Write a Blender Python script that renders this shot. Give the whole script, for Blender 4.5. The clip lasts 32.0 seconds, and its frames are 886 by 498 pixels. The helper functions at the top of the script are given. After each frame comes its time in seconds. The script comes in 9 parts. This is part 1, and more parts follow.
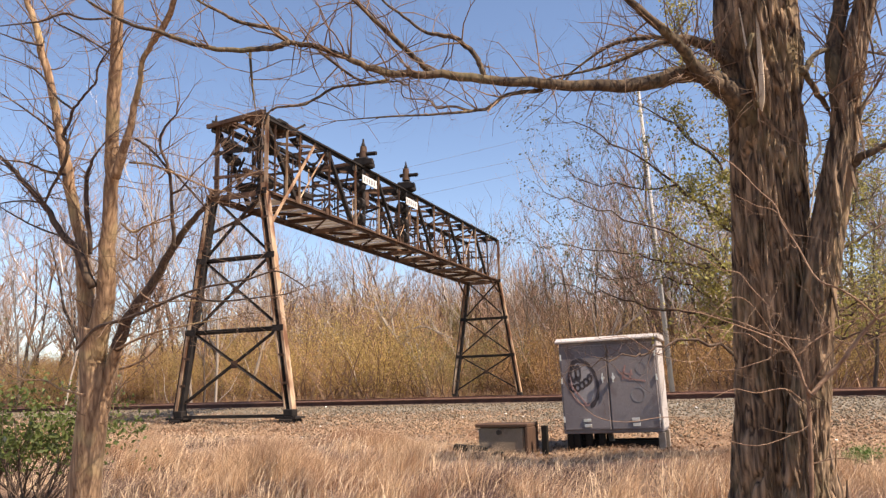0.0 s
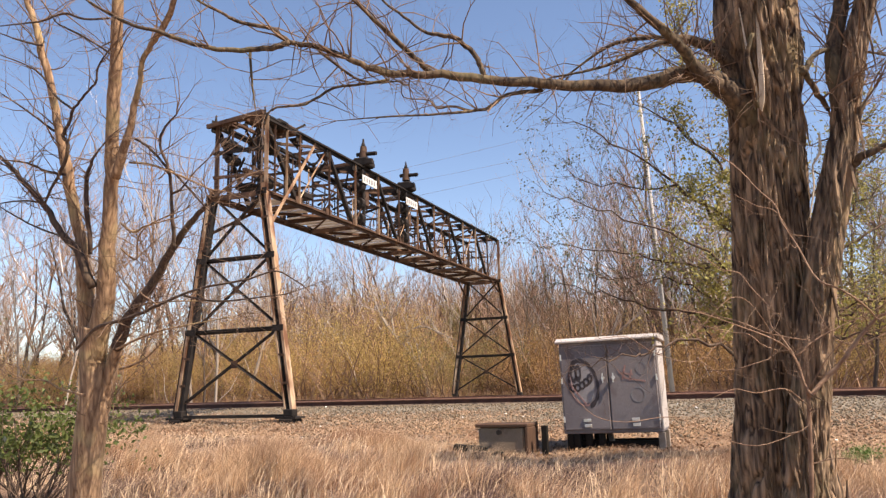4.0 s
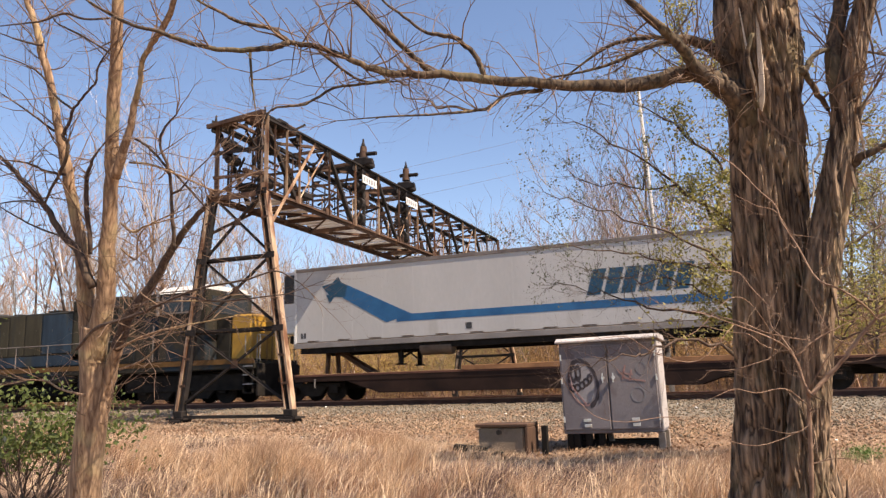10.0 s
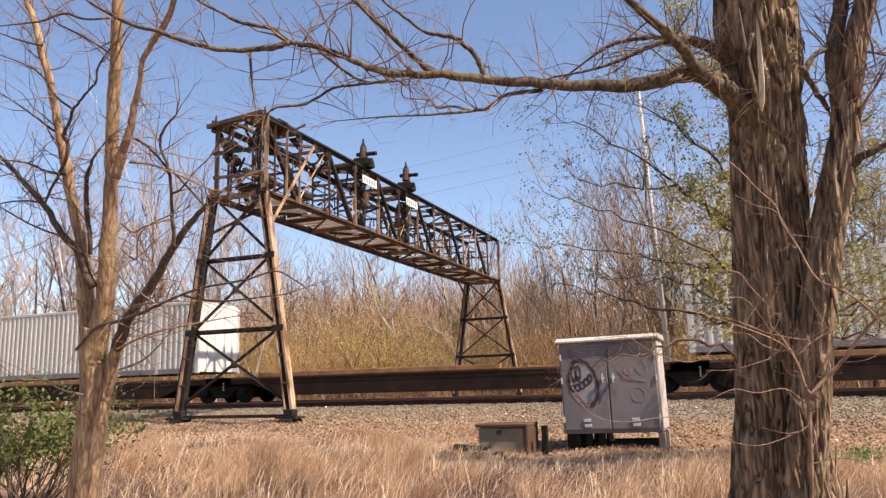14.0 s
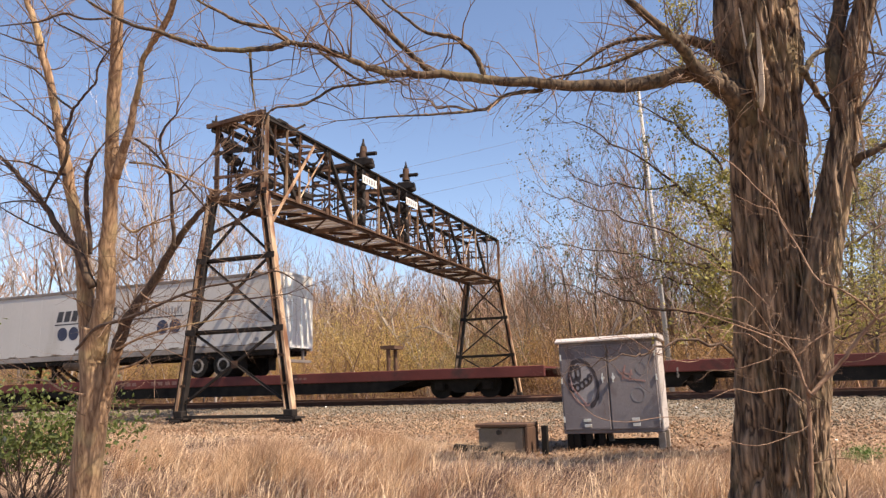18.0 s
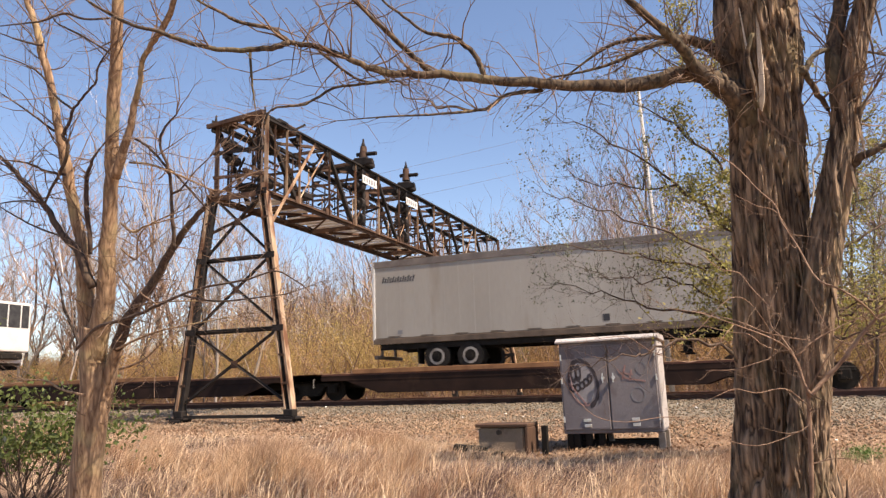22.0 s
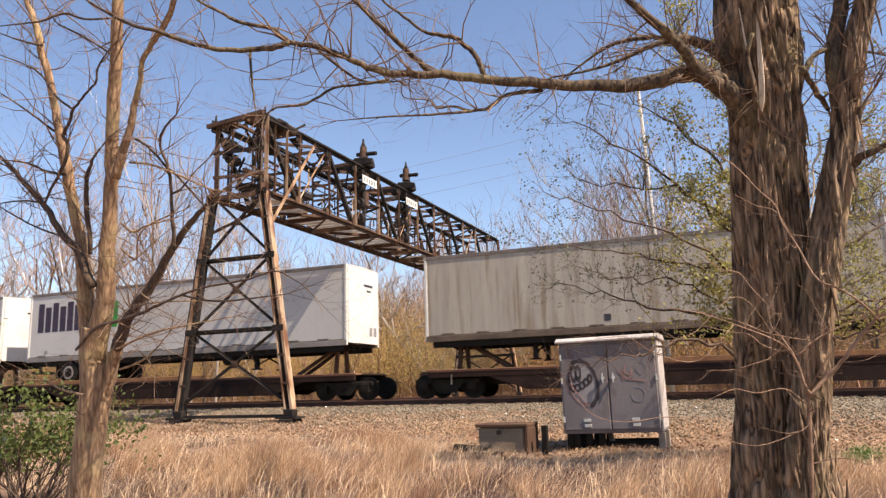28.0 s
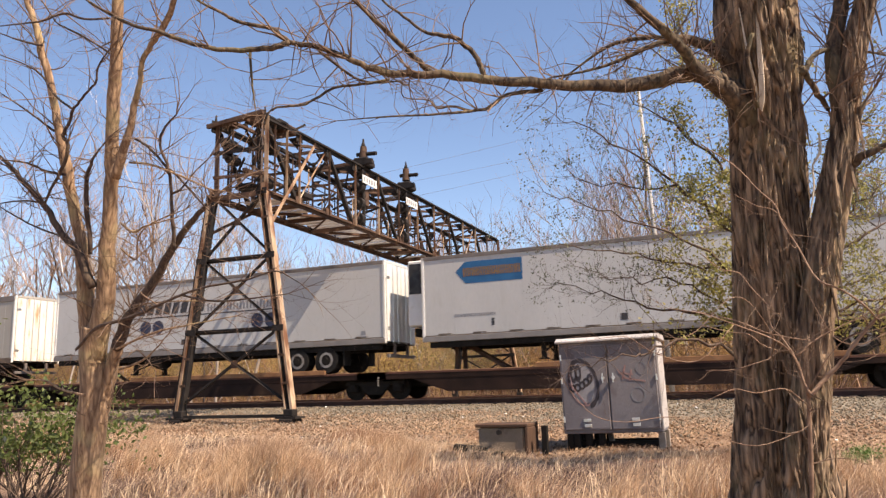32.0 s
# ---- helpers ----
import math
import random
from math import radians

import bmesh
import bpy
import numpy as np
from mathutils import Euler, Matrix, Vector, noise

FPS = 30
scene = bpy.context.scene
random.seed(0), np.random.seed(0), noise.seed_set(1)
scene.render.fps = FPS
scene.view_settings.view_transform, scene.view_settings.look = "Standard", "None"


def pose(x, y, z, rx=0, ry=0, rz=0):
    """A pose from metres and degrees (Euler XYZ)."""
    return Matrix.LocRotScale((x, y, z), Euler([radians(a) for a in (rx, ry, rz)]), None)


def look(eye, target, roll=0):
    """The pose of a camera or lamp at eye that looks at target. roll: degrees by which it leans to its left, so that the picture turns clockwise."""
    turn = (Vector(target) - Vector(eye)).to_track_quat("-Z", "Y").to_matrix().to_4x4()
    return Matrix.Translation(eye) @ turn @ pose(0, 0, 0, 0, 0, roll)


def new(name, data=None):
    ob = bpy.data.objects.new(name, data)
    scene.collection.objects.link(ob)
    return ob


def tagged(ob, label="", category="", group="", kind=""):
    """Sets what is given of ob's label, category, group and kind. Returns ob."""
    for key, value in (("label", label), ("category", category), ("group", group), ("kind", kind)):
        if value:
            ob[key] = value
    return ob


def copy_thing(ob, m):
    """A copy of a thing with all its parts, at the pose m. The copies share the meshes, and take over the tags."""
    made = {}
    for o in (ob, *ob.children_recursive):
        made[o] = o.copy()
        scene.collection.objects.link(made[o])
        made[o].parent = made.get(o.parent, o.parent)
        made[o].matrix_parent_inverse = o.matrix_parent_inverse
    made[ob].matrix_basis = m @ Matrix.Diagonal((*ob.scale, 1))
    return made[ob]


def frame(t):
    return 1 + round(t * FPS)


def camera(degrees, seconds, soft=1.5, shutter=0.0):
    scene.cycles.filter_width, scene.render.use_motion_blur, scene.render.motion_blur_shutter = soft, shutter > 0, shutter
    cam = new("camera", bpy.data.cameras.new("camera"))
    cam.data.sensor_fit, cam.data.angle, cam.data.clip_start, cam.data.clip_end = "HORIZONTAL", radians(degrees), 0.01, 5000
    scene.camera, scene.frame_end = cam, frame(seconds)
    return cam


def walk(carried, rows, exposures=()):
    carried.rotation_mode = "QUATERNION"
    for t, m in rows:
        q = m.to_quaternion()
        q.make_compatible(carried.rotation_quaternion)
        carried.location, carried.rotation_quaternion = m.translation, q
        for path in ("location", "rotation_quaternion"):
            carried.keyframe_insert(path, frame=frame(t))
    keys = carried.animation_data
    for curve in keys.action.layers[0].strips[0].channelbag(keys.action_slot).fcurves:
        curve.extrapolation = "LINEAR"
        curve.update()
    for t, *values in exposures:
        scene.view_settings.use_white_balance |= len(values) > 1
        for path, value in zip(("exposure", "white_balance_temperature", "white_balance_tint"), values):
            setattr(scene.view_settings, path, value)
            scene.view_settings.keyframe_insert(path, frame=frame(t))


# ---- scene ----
cam = camera(60.03, 32.0, soft=1.36, shutter=0.06)
EYE = (0.0, -25.48, 0.317)
AIM = (-3.6576, -16.3489, 2.1184)
walk(cam, [(0.0, look(EYE, AIM, -1.535)), (32.0, look(EYE, AIM, -1.535))], exposures=[(0.0, 1.05, 6850, 17), (32.0, 1.05, 6850, 17)])

# ---- daylight: clear spring sky, high sun over the right shoulder ----
SUN_WAY = Vector((-1.0, 0.2, -1.3)).normalized()
world = bpy.data.worlds.new("daylight")
scene.world = world
world.use_nodes = True
wn = world.node_tree
sky = wn.nodes.new("ShaderNodeTexSky")
sky.sky_type = "NISHITA"
sky.sun_disc = False
sky.sun_elevation = math.asin(-SUN_WAY.z)
sky.sun_rotation = math.atan2(-SUN_WAY.x, -SUN_WAY.y)
sky.altitude, sky.air_density, sky.dust_density, sky.ozone_density = 200, 1.0, 0.3, 2.4
wn.nodes["Background"].inputs["Strength"].default_value = 0.094
wn.links.new(sky.outputs["Color"], wn.nodes["Background"].inputs["Color"])
sun_data = bpy.data.lights.new("sun", "SUN")
sun_data.energy, sun_data.angle, sun_data.color = 4.8, radians(0.53), (1.0, 0.89, 0.72)
sun = new("sun", sun_data)
sun.matrix_world = look(-SUN_WAY * 60, (0, 0, 0))

# ---- materials ----
def nodes_of(name):
    m = bpy.data.materials.new(name)
    m.use_nodes = True
    nt = m.node_tree
    return m, nt, nt.nodes["Principled BSDF"]


def rgba(c):
    return (c[0], c[1], c[2], 1.0)


def surface(name, a, b, scale=3.0, rough=0.8, metal=0.0, fine=40.0, bump=0.3, dist=0.01, stain=None, stain_amount=0.5,
            stain_scale=1.2, stretch=(1, 1, 1), spread=0.0, grain=0.35, spec=0.3):
    """Two-scale weathered surface: slow mottling from a to b, fine grain, optional stains, bump."""
    m, nt, bs = nodes_of(name)
    N, L = nt.nodes.new, nt.links.new
    tc = N("ShaderNodeTexCoord")
    mp = N("ShaderNodeMapping")
    mp.inputs["Scale"].default_value = stretch
    L(tc.outputs["Object"], mp.inputs["Vector"])
    info = N("ShaderNodeObjectInfo")
    add = N("ShaderNodeVectorMath")
    add.operation = "ADD"
    mul = N("ShaderNodeMath")
    mul.operation = "MULTIPLY"
    mul.inputs[1].default_value = 37.0
    L(info.outputs["Random"], mul.inputs[0])
    L(mp.outputs["Vector"], add.inputs[0])
    L(mul.outputs[0], add.inputs[1])
    n1 = N("ShaderNodeTexNoise")
    n1.inputs["Scale"].default_value, n1.inputs["Detail"].default_value = scale, 6
    n2 = N("ShaderNodeTexNoise")
    n2.inputs["Scale"].default_value, n2.inputs["Detail"].default_value = fine, 4
    L(add.outputs[0], n1.inputs["Vector"])
    L(add.outputs[0], n2.inputs["Vector"])
    ramp = N("ShaderNodeValToRGB")
    ramp.color_ramp.elements[0].position, ramp.color_ramp.elements[0].color = 0.3, rgba(a)
    ramp.color_ramp.elements[1].position, ramp.color_ramp.elements[1].color = 0.7, rgba(b)
    L(n1.outputs["Fac"], ramp.inputs["Fac"])
    mix = N("ShaderNodeMix")
    mix.data_type, mix.blend_type = "RGBA", "OVERLAY"
    mix.inputs[0].default_value = grain
    L(ramp.outputs["Color"], mix.inputs[6])
    L(n2.outputs["Color"], mix.inputs[7])
    gray = N("ShaderNodeRGBToBW")
    L(n2.outputs["Color"], gray.inputs[0])
    L(gray.outputs[0], mix.inputs[7])
    out = mix.outputs[2]
    if stain:
        n3 = N("ShaderNodeTexNoise")
        n3.inputs["Scale"].default_value, n3.inputs["Detail"].default_value = stain_scale, 8
        L(add.outputs[0], n3.inputs["Vector"])
        r3 = N("ShaderNodeValToRGB")
        lo = 0.72 - 0.35 * stain_amount
        r3.color_ramp.elements[0].position, r3.color_ramp.elements[1].position = lo, lo + 0.12
        L(n3.outputs["Fac"], r3.inputs["Fac"])
        mx = N("ShaderNodeMix")
        mx.data_type = "RGBA"
        L(r3.outputs["Color"], mx.inputs[0])
        L(out, mx.inputs[6])
        mx.inputs[7].default_value = rgba(stain)
        out = mx.outputs[2]
    if spread:
        hsv = N("ShaderNodeHueSaturation")
        mr = N("ShaderNodeMapRange")
        mr.inputs["To Min"].default_value, mr.inputs["To Max"].default_value = 1 - spread, 1 + spread
        L(info.outputs["Random"], mr.inputs["Value"])
        L(mr.outputs["Result"], hsv.inputs["Value"])
        L(out, hsv.inputs["Color"])
        out = hsv.outputs["Color"]
    L(out, bs.inputs["Base Color"])
    bs.inputs["Roughness"].default_value, bs.inputs["Metallic"].default_value = rough, metal
    bs.inputs["Specular IOR Level"].default_value = spec
    if bump:
        bp = N("ShaderNodeBump")
        bp.inputs["Strength"].default_value, bp.inputs["Distance"].default_value = bump, dist
        L(n2.outputs["Fac"], bp.inputs["Height"])
        L(bp.outputs["Normal"], bs.inputs["Normal"])
    return m


def islands(name, colours, rough=0.9, fine=0, trans=0.0, patch=None):
    """Colour picked at random per loose piece of a mesh (blades, leaves, stones)."""
    m, nt, bs = nodes_of(name)
    N, L = nt.nodes.new, nt.links.new
    g = N("ShaderNodeNewGeometry")
    ramp = N("ShaderNodeValToRGB")
    els = ramp.color_ramp.elements
    for i, c in enumerate(colours):
        pos = i / (len(colours) - 1)
        e = els[0] if i == 0 else els[1] if i == len(colours) - 1 else els.new(pos)
        e.position, e.color = pos, rgba(c)
    L(g.outputs["Random Per Island"], ramp.inputs["Fac"])
    out = ramp.outputs["Color"]
    if fine:
        tc = N("ShaderNodeTexCoord")
        n = N("ShaderNodeTexNoise")
        n.inputs["Scale"].default_value = fine
        L(tc.outputs["Object"], n.inputs["Vector"])
        mix = N("ShaderNodeMix")
        mix.data_type, mix.blend_type = "RGBA", "OVERLAY"
        mix.inputs[0].default_value = 0.6
        L(out, mix.inputs[6])
        L(n.outputs["Fac"], mix.inputs[7])
        out = mix.outputs[2]
    if patch:
        # slow drifts over the ground that paint tree shade into the colour
        tc = N("ShaderNodeTexCoord")
        n = N("ShaderNodeTexNoise")
        n.inputs["Scale"].default_value, n.inputs["Detail"].default_value, n.inputs["Distortion"].default_value = patch[0], 4, 0.6
        L(tc.outputs["Object"], n.inputs["Vector"])
        r = N("ShaderNodeValToRGB")
        r.color_ramp.elements[0].position, r.color_ramp.elements[1].position = 0.46, 0.6
        r.color_ramp.elements[0].color, r.color_ramp.elements[1].color = (1, 1, 1, 1), rgba(patch[1])
        L(n.outputs["Fac"], r.inputs["Fac"])
        mix = N("ShaderNodeMix")
        mix.data_type, mix.blend_type = "RGBA", "MULTIPLY"
        mix.inputs[0].default_value = 1.0
        L(out, mix.inputs[6])
        L(r.outputs["Color"], mix.inputs[7])
        out = mix.outputs[2]
    L(out, bs.inputs["Base Color"])
    bs.inputs["Roughness"].default_value = rough
    if trans:
        tr = N("ShaderNodeBsdfTranslucent")
        L(out, tr.inputs["Color"])
        mx = N("ShaderNodeMixShader")
        mx.inputs[0].default_value = trans
        L(bs.outputs[0], mx.inputs[1])
        L(tr.outputs[0], mx.inputs[2])
        L(mx.outputs[0], nt.nodes["Material Output"].inputs["Surface"])
    return m


def bark_material(name, dark, light, moss, tile=(14, 14, 2.2), depth=0.02, moss_amount=0.35):
    """Long furrowed bark plates with paler ridges and a little lichen."""
    m, nt, bs = nodes_of(name)
    N, L = nt.nodes.new, nt.links.new
    tc = N("ShaderNodeTexCoord")
    mp = N("ShaderNodeMapping")
    mp.inputs["Scale"].default_value = tile
    L(tc.outputs["Object"], mp.inputs["Vector"])
    w = N("ShaderNodeTexNoise")
    w.inputs["Scale"].default_value, w.inputs["Detail"].default_value, w.inputs["Distortion"].default_value = 1.0, 8, 0.9
    L(mp.outputs["Vector"], w.inputs["Vector"])
    v = N("ShaderNodeTexVoronoi")
    v.feature = "DISTANCE_TO_EDGE"
    v.inputs["Scale"].default_value = 0.9
    L(mp.outputs["Vector"], v.inputs["Vector"])
    add = N("ShaderNodeMath")
    add.operation = "MULTIPLY_ADD"
    L(v.outputs["Distance"], add.inputs[0])
    add.inputs[1].default_value = 0.9
    L(w.outputs["Fac"], add.inputs[2])
    ramp = N("ShaderNodeValToRGB")
    e = ramp.color_ramp.elements
    e[0].position, e[0].color = 0.42, rgba(dark)
    e[1].position, e[1].color = 0.95, rgba(light)
    L(add.outputs[0], ramp.inputs["Fac"])
    n3 = N("ShaderNodeTexNoise")
    n3.inputs["Scale"].default_value, n3.inputs["Detail"].default_value = 3.0, 5
    L(tc.outputs["Object"], n3.inputs["Vector"])
    r3 = N("ShaderNodeValToRGB")
    r3.color_ramp.elements[0].position, r3.color_ramp.elements[1].position = 0.52, 0.72
    r3.color_ramp.elements[1].color = (moss_amount, moss_amount, moss_amount, 1)
    L(n3.outputs["Fac"], r3.inputs["Fac"])
    mx = N("ShaderNodeMix")
    mx.data_type = "RGBA"
    L(r3.outputs["Color"], mx.inputs[0])
    L(ramp.outputs["Color"], mx.inputs[6])
    mx.inputs[7].default_value = rgba(moss)
    L(mx.outputs[2], bs.inputs["Base Color"])
    bs.inputs["Roughness"].default_value = 0.95
    bp = N("ShaderNodeBump")
    bp.inputs["Strength"].default_value, bp.inputs["Distance"].default_value = 1.0, depth
    L(add.outputs[0], bp.inputs["Height"])
    L(bp.outputs["Normal"], bs.inputs["Normal"])
    return m


def ground_material():
    """Dry straw and soil near, grey crushed stone on the railway bed."""
    m, nt, bs = nodes_of("ground_soil_and_stone")
    N, L = nt.nodes.new, nt.links.new
    tc = N("ShaderNodeTexCoord")
    sep = N("ShaderNodeSeparateXYZ")
    L(tc.outputs["Object"], sep.inputs[0])
    n = N("ShaderNodeTexNoise")
    n.inputs["Scale"].default_value, n.inputs["Detail"].default_value = 0.55, 8
    L(tc.outputs["Object"], n.inputs["Vector"])
    soil = N("ShaderNodeValToRGB")
    for el, p, c in zip(soil.color_ramp.elements, (0.3, 0.7), ((0.12, 0.076, 0.046), (0.3, 0.19, 0.115))):
        el.position, el.color = p, rgba(c)
    f = N("ShaderNodeTexNoise")
    f.inputs["Scale"].default_value, f.inputs["Detail"].default_value = 9.0, 8
    L(tc.outputs["Object"], f.inputs["Vector"])
    L(f.outputs["Fac"], soil.inputs["Fac"])
    vo = N("ShaderNodeTexVoronoi")
    vo.inputs["Scale"].default_value = 17.0
    L(tc.outputs["Object"], vo.inputs["Vector"])
    bw = N("ShaderNodeSeparateColor")
    L(vo.outputs["Color"], bw.inputs[0])
    stone = N("ShaderNodeValToRGB")
    for el, p, c in zip(stone.color_ramp.elements, (0.0, 1.0), ((0.08, 0.067, 0.05), (0.27, 0.228, 0.17))):
        el.position, el.color = p, rgba(c)
    L(bw.outputs[0], stone.inputs["Fac"])
    near = N("ShaderNodeMapRange")
    near.inputs["From Min"].default_value, near.inputs["From Max"].default_value = -8.6, -6.2
    wob = N("ShaderNodeMath")
    wob.operation = "MULTIPLY_ADD"
    L(n.outputs["Fac"], wob.inputs[0])
    wob.inputs[1].default_value = 5.0
    L(sep.outputs["Y"], wob.inputs[2])
    sub = N("ShaderNodeMath")
    sub.operation = "SUBTRACT"
    L(wob.outputs[0], sub.inputs[0])
    sub.inputs[1].default_value = 2.5
    L(sub.outputs[0], near.inputs["Value"])
    far = N("ShaderNodeMapRange")
    far.inputs["From Min"].default_value, far.inputs["From Max"].default_value = 17.0, 20.0
    far.inputs["To Min"].default_value, far.inputs["To Max"].default_value = 1.0, 0.0
    L(sub.outputs[0], far.inputs["Value"])
    both = N("ShaderNodeMath")
    both.operation = "MULTIPLY"
    L(near.outputs[0], both.inputs[0])
    L(far.outputs[0], both.inputs[1])
    mx = N("ShaderNodeMix")
    mx.data_type = "RGBA"
    L(both.outputs[0], mx.inputs[0])
    L(soil.outputs["Color"], mx.inputs[6])
    L(stone.outputs["Color"], mx.inputs[7])
    L(mx.outputs[2], bs.inputs["Base Color"])
    bs.inputs["Roughness"].default_value = 0.95
    bp = N("ShaderNodeBump")
    bp.inputs["Strength"].default_value, bp.inputs["Distance"].default_value = 0.9, 0.04
    L(vo.outputs["Distance"], bp.inputs["Height"])
    L(bp.outputs["Normal"], bs.inputs["Normal"])
    return m


M = {}
M["ground"] = ground_material()
M["stones"] = islands("crushed_stone", [(0.088, 0.075, 0.056), (0.27, 0.225, 0.165), (0.16, 0.132, 0.098), (0.38, 0.32, 0.235), (0.23, 0.17, 0.11)], fine=60)
# Straw and matted grass carry painted drifts of tree shade.
M["straw"] = islands("pale_dry_grass", [(0.433, 0.269, 0.150), (0.762, 0.528, 0.334), (0.567, 0.377, 0.223), (0.865, 0.635, 0.436), (0.659, 0.460, 0.290)], trans=0.25, patch=(0.6, (0.62, 0.53, 0.52)))
M["stalk"] = islands("bleached_grass_stalk", [(0.721, 0.528, 0.348), (0.900, 0.723, 0.522), (0.803, 0.607, 0.416)], trans=0.15)
M["matted"] = islands("matted_dead_grass", [(0.206, 0.132, 0.102), (0.412, 0.274, 0.184), (0.278, 0.186, 0.140), (0.577, 0.401, 0.252), (0.237, 0.161, 0.131)], trans=0.2, patch=(0.55, (0.42, 0.36, 0.39)))
M["litter"] = islands("leaf_litter", [(0.154, 0.090, 0.054), (0.319, 0.208, 0.126), (0.237, 0.142, 0.084), (0.412, 0.274, 0.177)])
M["green_leaf"] = islands("green_leaf", [(0.085, 0.11, 0.024), (0.17, 0.19, 0.04), (0.11, 0.14, 0.03), (0.2, 0.16, 0.07), (0.13, 0.16, 0.035)], 0.6, trans=0.4)
M["weed_leaf"] = islands("fresh_weed_leaf", [(0.09, 0.16, 0.03), (0.15, 0.23, 0.05), (0.11, 0.18, 0.04)], 0.6, trans=0.35)
M["bud_leaf"] = islands("young_leaf", [(0.3, 0.28, 0.07), (0.42, 0.38, 0.09), (0.2, 0.19, 0.07), (0.3, 0.25, 0.08)], 0.7, trans=0.35)
M["catkin"] = islands("grey_bud", [(0.11, 0.11, 0.08), (0.21, 0.21, 0.14), (0.16, 0.17, 0.095)], 0.8, trans=0.2)
M["spring_yellow"] = islands("spring_shrub_leaf", [(0.52, 0.35, 0.13), (0.56, 0.4, 0.15), (0.48, 0.31, 0.13), (0.56, 0.44, 0.14), (0.46, 0.3, 0.14), (0.54, 0.41, 0.13)], 0.8, trans=0.45)
M["spring_green"] = islands("spring_green_leaf", [(0.2, 0.22, 0.06), (0.3, 0.3, 0.1), (0.16, 0.17, 0.06), (0.26, 0.2, 0.09)], 0.8, trans=0.4)
M["bark_big"] = bark_material("furrowed_locust_bark", (0.034, 0.021, 0.014), (0.43, 0.29, 0.18), (0.36, 0.28, 0.14), (22, 22, 2.2), 0.035, 0.35)
M["dead_wood"] = surface("bleached_dead_wood", (0.42, 0.34, 0.25), (0.66, 0.56, 0.43), 8, 0.85, 0, 40, 0.4, 0.004, stretch=(6, 6, 0.6))
M["bark_left"] = bark_material("smooth_brown_bark", (0.15, 0.085, 0.048), (0.46, 0.3, 0.175), (0.42, 0.34, 0.165), (26, 26, 3.2), 0.006, 0.6)
M["bark_dark"] = bark_material("dark_limb_bark", (0.045, 0.028, 0.021), (0.13, 0.083, 0.057), (0.15, 0.115, 0.065), (30, 30, 6), 0.004, 0.4)
M["bark_limb"] = bark_material("mossy_limb_bark", (0.035, 0.024, 0.017), (0.165, 0.112, 0.066), (0.17, 0.148, 0.065), (22, 22, 9), 0.014, 0.55)
M["twig"] = surface("twig_bark", (0.12, 0.075, 0.05), (0.25, 0.165, 0.11), 8, 0.9, bump=0.1)
M["twig_dark"] = surface("dark_twig_bark", (0.055, 0.036, 0.027), (0.14, 0.095, 0.068), 8, 0.9, bump=0.1)
M["sapling"] = surface("reddish_sapling_bark", (0.15, 0.085, 0.055), (0.32, 0.21, 0.14), 8, 0.85, bump=0.1)
M["wood_far"] = islands("pale_far_bark", [(0.3, 0.25, 0.21), (0.42, 0.36, 0.31), (0.34, 0.28, 0.23)], 0.95)
M["twig_far"] = islands("far_twigs", [(0.154, 0.090, 0.060), (0.299, 0.180, 0.121), (0.196, 0.113, 0.074), (0.371, 0.236, 0.158)], 0.95)
M["wood_dark"] = islands("dark_far_bark", [(0.06, 0.043, 0.034), (0.13, 0.09, 0.068), (0.085, 0.06, 0.047)], 0.95)
M["dry_leaf"] = islands("withered_brown_leaf", [(0.433, 0.236, 0.102), (0.556, 0.331, 0.149), (0.350, 0.189, 0.093), (0.494, 0.312, 0.121)], 0.85, trans=0.4)
M["cedar"] = islands("olive_evergreen_leaf", [(0.1, 0.085, 0.03), (0.19, 0.15, 0.05), (0.13, 0.11, 0.035), (0.24, 0.16, 0.07)], 0.85, trans=0.2)
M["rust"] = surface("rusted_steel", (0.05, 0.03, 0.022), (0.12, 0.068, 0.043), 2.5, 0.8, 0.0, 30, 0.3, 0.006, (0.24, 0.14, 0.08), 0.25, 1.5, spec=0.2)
# Rust with sunlight on the members put into its pale tone.
M["rust_pale"] = surface("sunlit_pale_rusted_steel", (0.3, 0.17, 0.09), (0.56, 0.42, 0.29), 1.6, 0.7, 0.1, 25, 0.3, 0.006, (0.16, 0.075, 0.04), 0.75, 2.2, (1, 1, 0.35))
# Near-black iron; also paints the shade in recesses and at the feet.
M["steel_black"] = surface("sooty_shaded_iron", (0.012, 0.01, 0.009), (0.032, 0.025, 0.021), 3, 0.75, 0.0, 30, 0.3, 0.006, spec=0.2)
M["rail"] = surface("rail_steel", (0.045, 0.019, 0.013), (0.09, 0.038, 0.025), 3, 0.7, 0.0, 40, 0.2, 0.004)
M["rail_head"] = surface("worn_rail_head", (0.2, 0.1, 0.07), (0.3, 0.17, 0.12), 3, 0.5, 0.3, 40, 0.1, 0.002)
M["sleeper"] = surface("weathered_sleeper", (0.07, 0.05, 0.04), (0.16, 0.12, 0.09), 3, 0.9, 0, 30, 0.6, 0.01, stretch=(4, 1, 4))
# Weathered wood, paled further: light bounced from below put into the colour.
M["plank"] = surface("weathered_bounce_lit_plank", (0.55, 0.5, 0.45), (0.78, 0.72, 0.66), 2, 0.9, 0, 25, 0.5, 0.006, stretch=(1, 5, 1))
M["concrete"] = surface("old_concrete", (0.22, 0.18, 0.15), (0.36, 0.31, 0.26), 3, 0.9, 0, 40, 0.5, 0.01, (0.13, 0.08, 0.06), 0.5)
